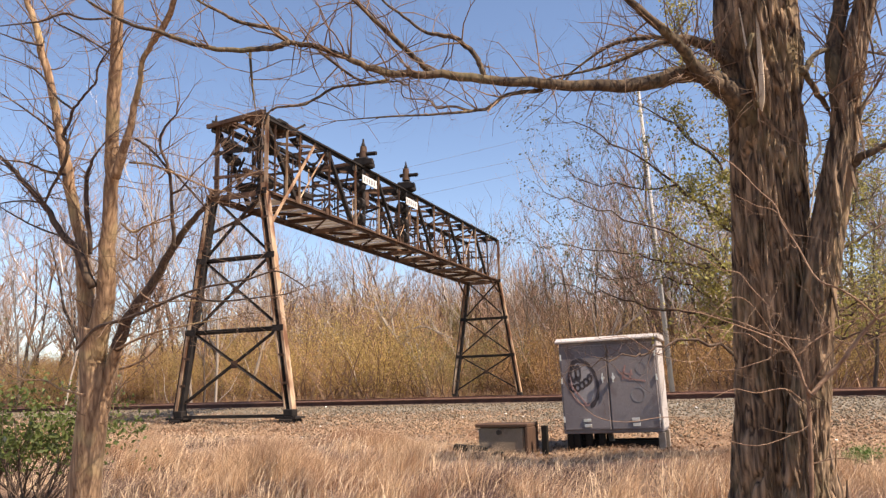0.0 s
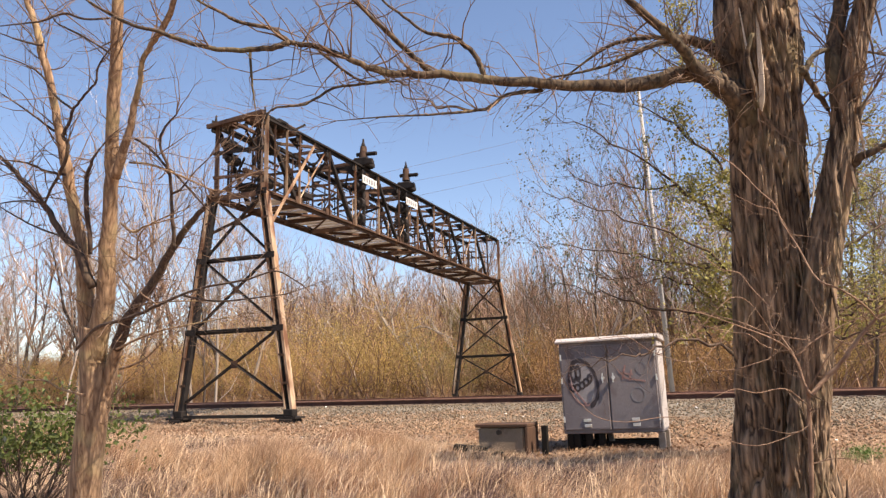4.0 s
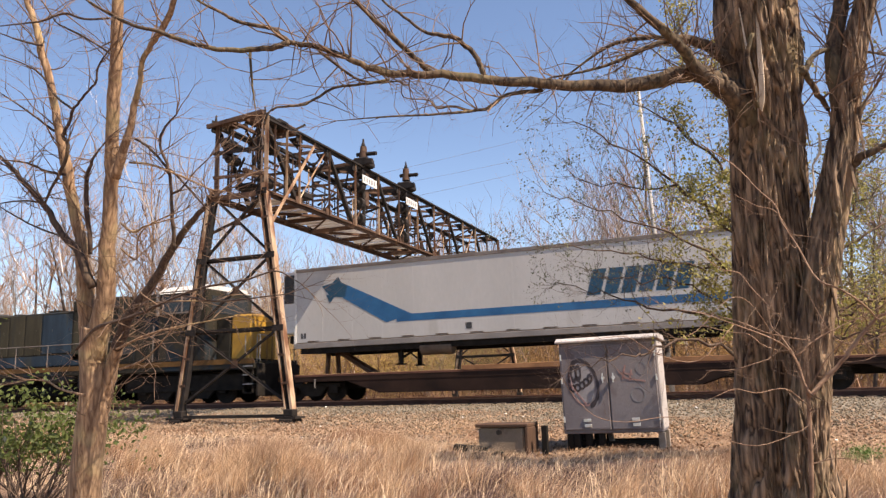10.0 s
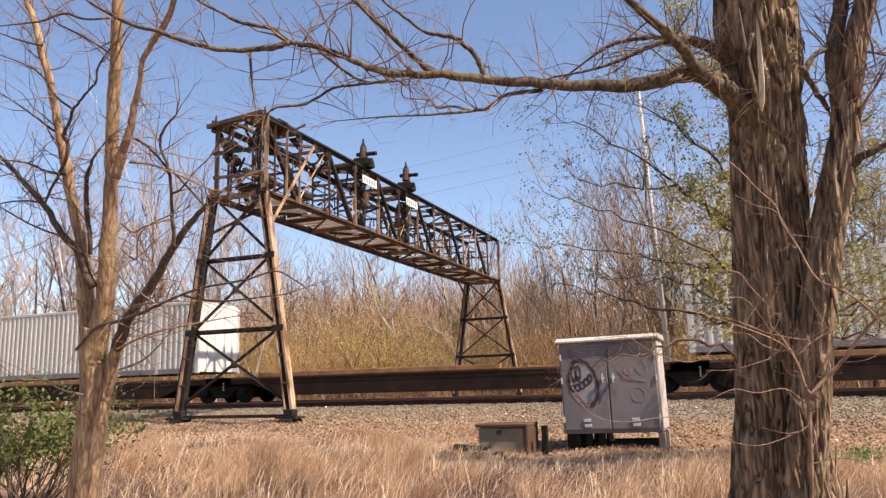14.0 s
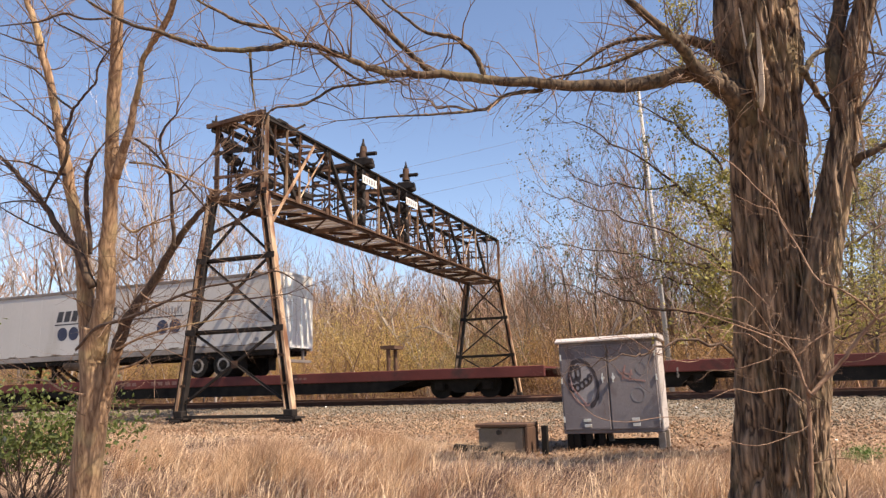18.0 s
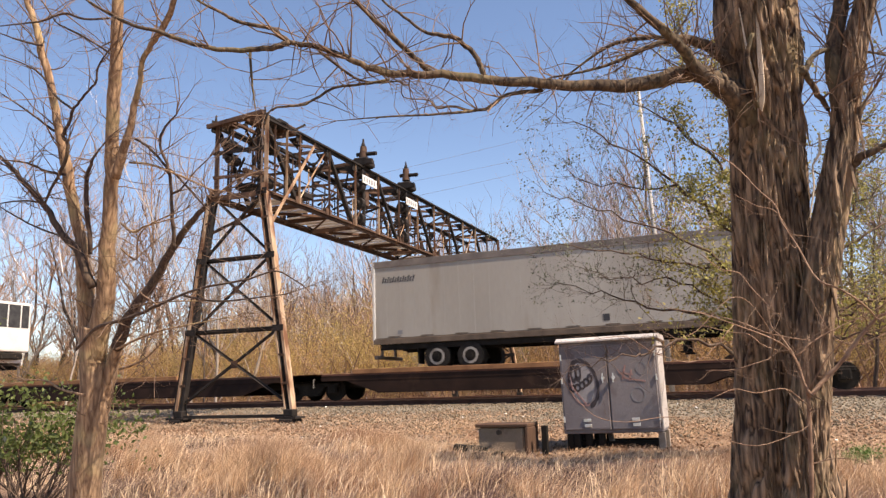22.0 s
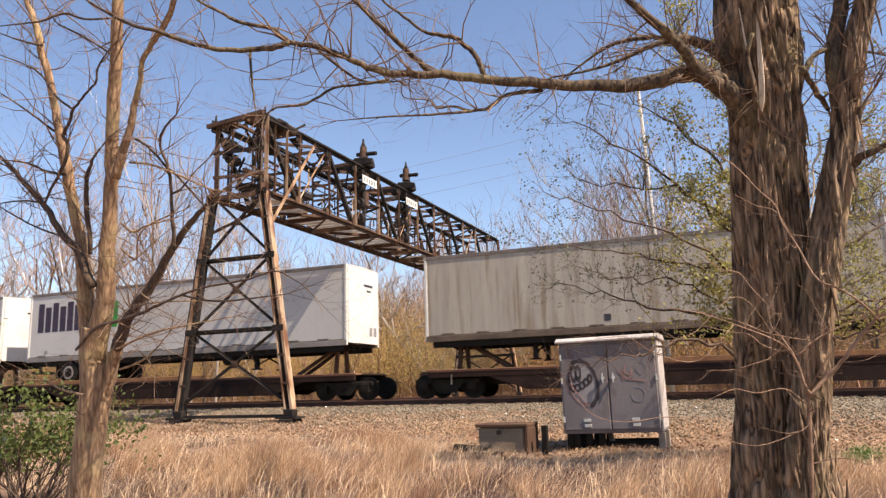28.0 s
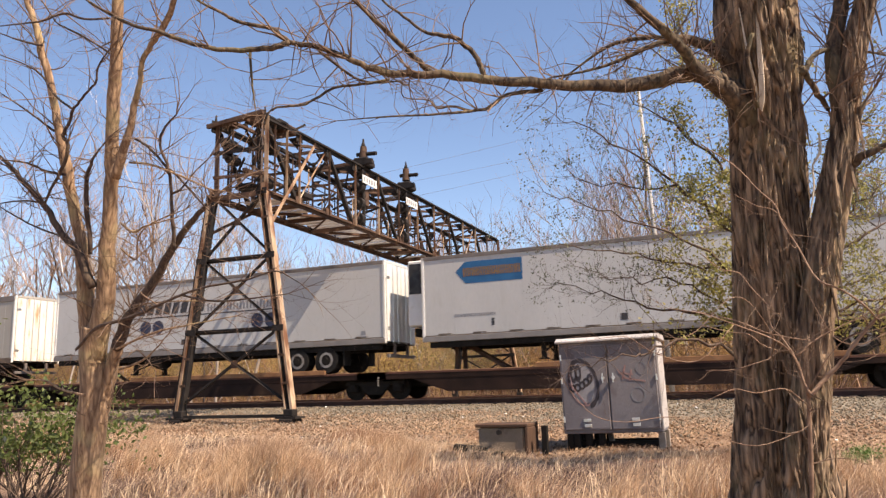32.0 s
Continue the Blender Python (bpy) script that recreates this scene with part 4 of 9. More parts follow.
# ---- relay cabinet beside the line ----
def build_cabinet():
    z0 = -0.78
    cb = thing("relay_cabinet", "grey two-door steel relay cabinet with faded graffiti on timber legs", "cabinet", at=(-2.385, -11.5, z0))
    cb.rotation_euler = (0, radians(-0.9), radians(1.0))
    w, d, a, b = 0.835, 0.52, 0.29, 1.85
    part("body", Shape().box(-w, w, -d + 0.03, d, a, b, c=0.012), M["cabinet"], cb)
    # Roof and added side sheet are painted paler where the sun falls.
    part("roof", Shape().box(-w - 0.05, w + 0.05, -d - 0.06, d + 0.05, b, b + 0.03, c=0.008).loft([(-d - 0.06, b + 0.03), (d + 0.05, b + 0.03), (d - 0.1, b + 0.09), (-d + 0.1, b + 0.09)], -w - 0.05, w + 0.05), M["cabinet_top"], cb, "metal roof in a pale sunlit tone")
    part("side_sheet", Shape().box(w + 0.002, w + 0.012, -d + 0.06, d - 0.03, a + 0.05, b - 0.04), M["cabinet_top"], cb, "side sheet painted pale for sunlight")
    doors = []
    for x0, x1, hx in ((-w + 0.03, -0.012, -0.09), (0.012, w - 0.03, 0.09)):
        door = part("door", Shape().box(x0, x1, -d - 0.012, -d + 0.03, a + 0.06, b - 0.06, c=0.008), M["cabinet"], cb)
        rim = Shape().box(x0 + 0.02, x1 - 0.02, -d - 0.02, -d - 0.012, a + 0.08, a + 0.1).box(x0 + 0.02, x1 - 0.02, -d - 0.02, -d - 0.012, b - 0.1, b - 0.08)
        part("stiffener", rim, M["cabinet"], door)
        part("handle", Shape().cyl((hx, -d - 0.012, 1.22), (hx, -d - 0.06, 1.22), 0.03, 10).box(hx - 0.012, hx + 0.012, -d - 0.075, -d - 0.06, 1.14, 1.3, c=0.005), M["chrome"], door, "bright door handle")
        xm = (x0 + x1) / 2
        part("latch", Shape().box(xm - 0.065, xm + 0.065, -d - 0.03, -d - 0.012, a + 0.2, a + 0.25, c=0.008).box(xm - 0.05, xm + 0.07, -d - 0.035, -d - 0.012, a + 0.11, a + 0.16, c=0.008), M["chrome"], door, "bright hasp")
        ox = x0 if x0 < -0.1 else x1
        for z in (a + 0.25, 1.2, b - 0.25):
            part("hinge", Shape().cyl((ox, -d - 0.02, z - 0.05), (ox, -d - 0.02, z + 0.05), 0.016, 8), M["chrome"], door)
        doors.append(door)
    # sprayed marks
    y = -d - 0.016

    def ring(cx, cz, rx, rz, th, mat, name, tilt=0.0, arc=(0, 360)):
        s = Shape()
        n = 26
        for i in range(n + 1):
            t = radians(arc[0] + (arc[1] - arc[0]) * i / n)
            h = th * (0.7 + 0.5 * abs(math.sin(2.3 * i))) / 2
            for k in (1 - h / rx, 1 + h / rx):
                for yy in (y, y + 0.006):
                    s.v.append((cx + (rx * math.cos(t) + tilt * math.sin(t)) * k, yy, cz + rz * math.sin(t) * k))
        for i in range(n):
            o = 4 * i
            s.f += [(o, o + 4, o + 6, o + 2), (o + 1, o + 3, o + 7, o + 5), (o, o + 1, o + 5, o + 4), (o + 2, o + 6, o + 7, o + 3)]
        part(name, s, mat, doors[0 if cx < 0 else 1])

    face = Shape().prism([(-0.46 + 0.21 * math.cos(t * 0.3142) - 0.05 * math.sin(t * 0.3142), 1.16 + 0.36 * math.sin(t * 0.3142)) for t in range(20)], y + 0.0035, y + 0.006)
    part("graffiti_patch", face, M["spray_pale"], doors[0])
    ring(-0.44, 1.14, 0.25, 0.395, 0.048, M["spray_black"], "graffiti_stroke", -0.05, (-78, 128))
    ring(-0.44, 1.14, 0.24, 0.385, 0.035, M["spray_black"], "graffiti_stroke", -0.05, (120, 200))
    ring(-0.46, 1.15, 0.225, 0.385, 0.014, M["spray_red"], "graffiti_stroke", -0.05, (120, 290))
    for cx, cz, rx, rz in ((-0.595, 1.31, 0.045, 0.115), (-0.515, 1.32, 0.04, 0.11), (-0.62, 1.06, 0.045, 0.05), (-0.54, 1.07, 0.045, 0.055), (-0.46, 1.11, 0.045, 0.055), (-0.385, 1.16, 0.045, 0.055), (-0.32, 1.22, 0.035, 0.06)):
        ring(cx, cz, rx, rz, 0.034, M["spray_black"], "graffiti_stroke")
    for x0, z0_, x1, z1 in ((0.16, 1.36, 0.3, 1.2), (0.3, 1.42, 0.24, 1.18), (0.18, 1.3, 0.42, 1.26), (0.28, 1.2, 0.62, 1.14), (0.4, 1.34, 0.36, 1.16), (-0.68, 1.15, -0.4, 0.78), (-0.66, 1.3, -0.62, 1.05)):
        part("graffiti_stroke", Shape().beam((x0, y, z0_), (x1, y, z1), 0.004, 0.028), M["spray_red"], doors[0 if x0 < 0 else 1])
    ring(0.56, 1.36, 0.08, 0.1, 0.01, M["ink_grey"], "graffiti_stroke")
    ring(0.48, 0.92, 0.11, 0.12, 0.01, M["ink_grey"], "graffiti_stroke")
    for x in (-0.74, -0.62, -0.42, -0.2, 0.8):
        for e in (-d + 0.115, d - 0.115):
            part("leg", Shape().box(x - 0.055, x + 0.055, e - 0.065, e + 0.065, -0.25, a, c=0.01), M["concrete"] if x > 0.7 else M["under"], cb, "timber leg")
    # Skid beams added near black to stand for shade below the cabinet.
    for yy in (-0.3, 0.3):
        part("skid_beam", Shape().box(-0.8, 0.78, yy - 0.08, yy + 0.08, -0.2, 0.15, c=0.01), M["under"], cb, "timber skid painted dark for shade")
    part("conduit", Shape().tube([(-0.1, 0, -0.2), (-0.1, 0, 0.1), (-0.12, 0, a)], [0.05] * 3, 8), M["rail_dark"], cb)
    # low junction box in the grass
    jb = thing("battery_box", "low rusty concrete battery box in dry grass", "box", at=(-4.25, -12.1, -0.8))
    part("body", Shape().box(-0.42, 0.42, -0.3, 0.3, -0.1, 0.44, c=0.03), M["box_side"], jb)
    part("end_post", Shape().box(0.7, 0.8, -0.2, -0.1, -0.1, 0.46, c=0.01), M["under"], jb)
    part("lid", Shape().box(-0.46, 0.5, -0.34, 0.34, 0.44, 0.5, c=0.012).box(0.44, 0.5, -0.34, 0.34, -0.1, 0.44, c=0.012), M["rust"], jb, "rusted steel lid and end plate")
    part("lug", Shape().cyl((-0.02, -0.31, 0.36), (-0.02, -0.36, 0.36), 0.045, 8), M["steel_black"], jb)
    part("skid", Shape().beam((-0.8, -0.5, 0.12), (-0.2, -0.42, 0.06), 0.16, 0.12, c=0.02).beam((-0.62, -0.6, 0.0), (0.1, -0.5, 0.0), 0.14, 0.1, c=0.02), M["under"], jb, "fallen dark timber baulk")


build_cabinet()


# ---- utility pole and wires beyond the line ----
def build_pole():
    po = thing("utility_pole", "tall leaning weathered grey utility pole", "utility pole", at=(-3.9, 13.5, -0.4))
    po.rotation_euler = (0, radians(-1.9), 0)
    part("shaft", Shape().cyl((0, 0, -0.3), (0, 0, 15.8), 0.13, 12, 0.08), M["pole"], po, smooth=True)
    part("top_pin", Shape().cyl((0, 0, 15.8), (0, 0, 16.1), 0.04, 8, 0.02), M["steel_black"], po)


build_pole()


def build_wires():
    for k in range(3):
        w = Shape()
        way = Vector((21.5, 8.2, (5.0, 4.1, 4.6)[k])).normalized()
        mid = Vector((-46.0, 111.3 + 0.6 * k, (46.2, 42.8, 40.2)[k]))
        w.tube([mid + way * d + Vector((0, 0, 0.00035 * d * d)) for d in range(-160, 171, 22)], [0.028] * 16, 5)
        mesh_thing("overhead_wire", w, M["wire"], "thin dark overhead power line crossing the sky", "wire", "overhead wires")


build_wires()


# ---- trees ----
def wiggle(p, d, length, n, rng, bend=0.25, lift=0.05):
    """A crooked path of n steps from p along d."""
    pts, d = [p.copy()], d.normalized()
    for _ in range(n):
        d = (d + Vector((rng.uniform(-1, 1), rng.uniform(-1, 1), rng.uniform(-1, 1))) * bend + Vector((0, 0, lift))).normalized()
        pts.append(pts[-1] + d * (length / n))
    return pts


def twigs(sh, p, d, length, r, level, rng, tips=None, fork=(3, 5), n=4, sides=4):
    """A twig and its side twigs, to the given level."""
    pts = wiggle(p, d, length, n, rng, 0.38)
    radii = [r * (1 - 0.75 * i / n) for i in range(n + 1)]
    sh.tube(pts, radii, sides if level > 0 else 3)
    if tips is not None:
        tips.extend(pts[1:])
    if level <= 0:
        return
    for _ in range(rng.randint(*fork)):
        i = rng.randint(1, n)
        way = (pts[i] - pts[i - 1]).normalized()
        side = Vector((rng.uniform(-1, 1), rng.uniform(-1, 1), rng.uniform(-0.6, 1))).normalized()
        twigs(sh, pts[i], way * 0.75 + side * 0.8, length * rng.uniform(0.35, 0.7), radii[i] * 0.6, level - 1, rng, tips, fork, n, sides)


def leaves(name, points, size, material, rng_seed, per=3, spread=0.08):
    """Small folded leaves, two triangles each, about the given points."""
    rng = np.random.default_rng(rng_seed)
    P = np.repeat(np.array([tuple(q) for q in points]), per, 0)
    n = len(P)
    P = P + rng.normal(0, spread, (n, 3))
    a = rng.normal(0, 1, (n, 3))
    a /= np.linalg.norm(a, axis=1)[:, None]
    b = np.cross(a, rng.normal(0, 1, (n, 3)))
    b /= np.linalg.norm(b, axis=1)[:, None]
    s = rng.uniform(size[0], size[1], (n, 1))
    c = np.cross(a, b)
    V = np.stack([P, P + a * s * 0.5 + b * s * 0.28 + c * s * 0.1, P + a * s, P + a * s * 0.5 - b * s * 0.28 + c * s * 0.1], 1)
    f = np.array([(0, 1, 2), (0, 2, 3)])[None] + 4 * np.arange(n)[:, None, None]
    return raw_mesh(name, V.reshape(-1, 3), f.reshape(-1, 3), material)


def smooth_path(rows, k=4):
    """Catmull-Rom through (x, y, z, r) rows."""
    P = [np.array(q, float) for q in rows]
    P = [2 * P[0] - P[1]] + P + [2 * P[-1] - P[-2]]
    out = []
    for i in range(1, len(P) - 2):
        for j in range(k):
            t = j / k
            a, b, c, d = P[i - 1:i + 3]
            out.append(0.5 * (2 * b + (c - a) * t + (2 * a - 5 * b + 4 * c - d) * t * t + (3 * b - a - 3 * c + d) * t ** 3))
    out.append(P[-2])
    return [Vector(q[:3]) for q in out], [max(float(q[3]), 0.003) for q in out]


TRUNK_LINE = [[], []]   # the old tree's line, to which its loose bark clings


class Tree:
    """A near tree: trunk, limbs as parts of their own, and a crown of twigs."""

    def __init__(self, name, label, bark, limb_bark, seed, buds=False):
        self.ob = thing(name, label, "tree")
        self.bark, self.limb_bark, self.rng, self.buds, self.seed = bark, limb_bark, random.Random(seed), buds, seed
        self.paths = []

    def trunk(self, *rows):
        base = Vector((rows[0][0], rows[0][1], float(ground_z(rows[0][0], rows[0][1])) - 0.1))
        self.ob.location = base
        self.base = base
        if rows[0][2] > base.z:
            rows = ((base.x, base.y, base.z, rows[0][3] * 1.1),) + rows
        rows = [(x - base.x, y - base.y, z - base.z, r) for x, y, z, r in rows]
        pts, radii = smooth_path(rows, 10)
        if max(radii) > 0.5:
            TRUNK_LINE[:] = [pts, radii]
        if max(radii) > 0.25:
            part("trunk", furrowed(pts, radii, 128), M[self.bark], self.ob, smooth=True)
        else:
            part("trunk", Shape().tube(pts, radii, 28, 0.09), M[self.bark], self.ob, smooth=True)
        self.paths.append((pts[len(pts) // 2:], radii[len(pts) // 2:], 0.35))

    def limb(self, *rows, bark=""):
        rows = [(x - self.base.x, y - self.base.y, z - self.base.z, r) for x, y, z, r in rows]
        pts, radii = smooth_path(rows, 4)
        last = len(radii) - 1
        fat = 0.42 if self.buds else 0.8
        radii = [r * fat * (1 - 0.35 * (i / last) ** 3) for i, r in enumerate(radii)]
        r0 = self.rng
        pts = [p + Vector((r0.uniform(-1, 1), r0.uniform(-1, 1), r0.uniform(-1, 1))) * (0.06 if self.buds else min(0.008, 0.3 * q)) for p, q in zip(pts, radii)]
        part("limb", Shape().tube(pts, radii, 12 if radii[0] > 0.03 else 6, 0.1), M[bark or self.limb_bark], self.ob, smooth=True)
        self.paths.append((pts, radii, 1.0 if radii[0] > 0.024 or self.buds else 0.4))

    def stem(self, *rows):
        """A second upright stem, furrowed like the trunk."""
        rows = [(x - self.base.x, y - self.base.y, z - self.base.z, r) for x, y, z, r in rows]
        pts, radii = smooth_path(rows, 8)
        part("stem", furrowed(pts, radii, 80), M[self.bark], self.ob, smooth=True)
        self.stem_line = [pts, radii]
        self.paths.append((pts[len(pts) // 2:], radii[len(pts) // 2:], 0.6))

    def strips(self):
        """Splintered pale wood below a torn limb, and loose strips of bark on the trunk."""
        def go(name, rows, mat, label):
            pts, radii = smooth_path([(x - self.base.x, y - self.base.y, z - self.base.z, r) for x, y, z, r in rows], 3)
            part(name, Shape().tube(pts, radii, 5, 0.5), M[mat], self.ob, label)
        go("torn_wood", ((0.24, -19.62, 3.3, 0.008), (0.235, -19.6, 2.92, 0.02), (0.23, -19.56, 2.65, 0.026), (0.22, -19.52, 2.42, 0.028), (0.2, -19.49, 2.3, 0.016)), "dead_wood", "pale splintered wood of a torn limb")
        go("torn_wood", ((0.12, -19.62, 3.1, 0.006), (0.15, -19.58, 2.71, 0.013), (0.18, -19.54, 2.52, 0.012), (0.2, -19.5, 2.34, 0.006)), "dead_wood", "pale splintered wood of a torn limb")
        go("dead_twig", ((0.45, -19.45, 1.47, 0.006), (0.5, -19.45, 1.69, 0.009), (0.51, -19.42, 1.86, 0.01), (0.57, -19.4, 1.96, 0.014), (0.58, -19.38, 2.1, 0.008)), "dead_wood", "bleached dead twig caught in the fork")
        rng = random.Random(8)
        for line, count, lo, hi in ((TRUNK_LINE, 60, -1.9, -0.2), (self.stem_line, 60, -2.2, -0.35)):
            for k in range(count):
                i = rng.randrange(3, len(line[0]) - 4)
                c, r = line[0][i], line[1][i]
                a = rng.uniform(lo, hi)
                n = Vector((math.cos(a), math.sin(a), 0))
                side = Vector((-n.y, n.x, 0))
                L, w = rng.uniform(0.1, 0.36), rng.uniform(0.006, 0.015)
                p = c + n * (r * 0.99)
                sway = side * rng.uniform(-0.03, 0.03)
                pts = [p, p + Vector((0, 0, -0.45 * L)) + n * 0.012 + sway * 0.6, p + Vector((0, 0, -L)) + n * rng.uniform(0.005, 0.03) + sway]
                if k % 3 == 0:
                    pts = [q - Vector((0, 0, 2 * (q.z - p.z))) for q in pts]
                part("bark_strip", Shape().tube(pts, [w * 0.5, w, 0.003], 5, 0.4), M[self.bark], self.ob)

    def unseen_crown(self, count, z0, length):
        """Unseen limbs added at the trunk's head, above the rest, to cast shade."""
        rng = self.rng
        top = self.paths[0][0][-1]
        for k in range(count):
            # Turned away from the sun, so the trunk below stays lit.
            a = 1.7 + 3.0 * (k + rng.random() * 0.5) / count
            p = Vector((top.x, top.y, z0 + 0.25 * k - self.base.z))
            pts = wiggle(p, Vector((math.cos(a) * 0.55, math.sin(a) * 0.55, 1)), length * rng.uniform(0.75, 1.1), 8, rng, 0.12, 0.03)
            radii = [0.11 * (1 - 0.85 * i / 8) for i in range(9)]
            part("limb", Shape().tube(pts, radii, 8, 0.1), M[self.limb_bark], self.ob, smooth=True)
            self.paths.append((pts, radii, 0.9))

    def finish(self, density, reach):
        rng, sh, tips = self.rng, Shape(), []
        for pts, radii, share in self.paths:
            length = sum((b - a).length for a, b in zip(pts, pts[1:]))
            n = int(length * 12 * density * share) + 3
            for _ in range(3):
                way = (pts[-1] - pts[-2]).normalized() + Vector((rng.uniform(-1, 1), rng.uniform(-1, 1), rng.uniform(-1, 1))) * 0.35
                twigs(sh, pts[-1], way, rng.uniform(0.4, 0.8) * reach, min(0.009, radii[-1] * 0.8), 2, rng, tips, (2, 4))
            for _ in range(n):
                i = min(int(len(pts) * (0.12 + 0.88 * rng.random())), len(pts) - 2)
                way = (pts[i + 1] - pts[i]).normalized()
                side = Vector((rng.uniform(-1, 1), rng.uniform(-1, 1), rng.uniform(-0.7, 1.0))).normalized()
                r = min(0.5 * radii[i], rng.uniform(0.003, 0.009))
                twigs(sh, pts[i], way * 0.5 + side, rng.uniform(0.2, 0.85) * reach, r, 1 if rng.random() < 0.65 else 2, rng, tips, (2, 4))
        tw = part("crown", sh, M["twig_dark" if self.buds else "twig"], self.ob, "fine bare twigs")
        tw["kind"] = "stuff"
        if self.buds:
            ripe = [q for q in tips if q.x > -1.9 + 1.2 * rng.random() and q.z + self.base.z > 0.9 and (q.x < 0.5 or rng.random() < 0.35)]
            lf = part("foliage", leaves("young_foliage", rng.sample(ripe, min(len(ripe), 6000)), (0.03, 0.075), M["bud_leaf"], self.seed, 3, 0.05), None, self.ob, "tiny yellow-green opening leaves")
            lf["kind"] = "stuff"
            ck = part("foliage", leaves("catkin_foliage", rng.sample([q for q in tips if q.z > 2.3], min(5000, sum(q.z > 2.3 for q in tips))), (0.02, 0.05), M["catkin"], self.seed + 1, 2, 0.02), None, self.ob, "small hanging grey-green catkins")
            ck["kind"] = "stuff"


def furrowed(pts, radii, n):
    """A thick trunk with deep upright furrows in its bark."""
    sh = Shape()
    # resample finely
    fine, fr = [], []
    for i in range(len(pts) - 1):
        for k in range(3):
            fine.append(pts[i].lerp(pts[i + 1], k / 3))
            fr.append(radii[i] * (1 - k / 3) + radii[i + 1] * k / 3)
    m = len(fine)
    k_r = 1.0 if max(radii) > 0.3 else 0.6
    for i, (c, r) in enumerate(zip(fine, fr)):
        for k in range(n):
            a = 2 * math.pi * k / n
            u = Vector((math.cos(a) * 4.2 * k_r, math.sin(a) * 4.2 * k_r, c.z * 1.35))
            w = noise.noise(Vector((u.x * 0.6, u.y * 0.6, c.z * 1.7))) * 1.6
            v = noise.noise(Vector((u.x * 1.5 + w, u.y * 1.5 - w, u.z)))
            v2 = noise.noise(Vector((u.x * 3.4 - w, u.y * 3.4 + w, u.z * 2.3 + 7)))
            ridge = min(1.0, abs(v) * 3.2) - 0.25 * abs(v2)
            coarse = noise.noise(Vector((math.cos(a) * 1.1, math.sin(a) * 1.1, c.z * 0.55)))
            amp = min(1.0, r / 0.22)
            rr = r * (0.955 + 0.1 * coarse) + (0.058 * ridge - 0.035) * amp
            sh.v.append((c.x + math.cos(a) * rr, c.y + math.sin(a) * rr, c.z))
    for i in range(m - 1):
        for k in range(n):
            a, b = i * n + k, i * n + (k + 1) % n
            sh.f.append((a, b, b + n, a + n))
    sh.f.append([(m - 1) * n + k for k in range(n)])
    return sh


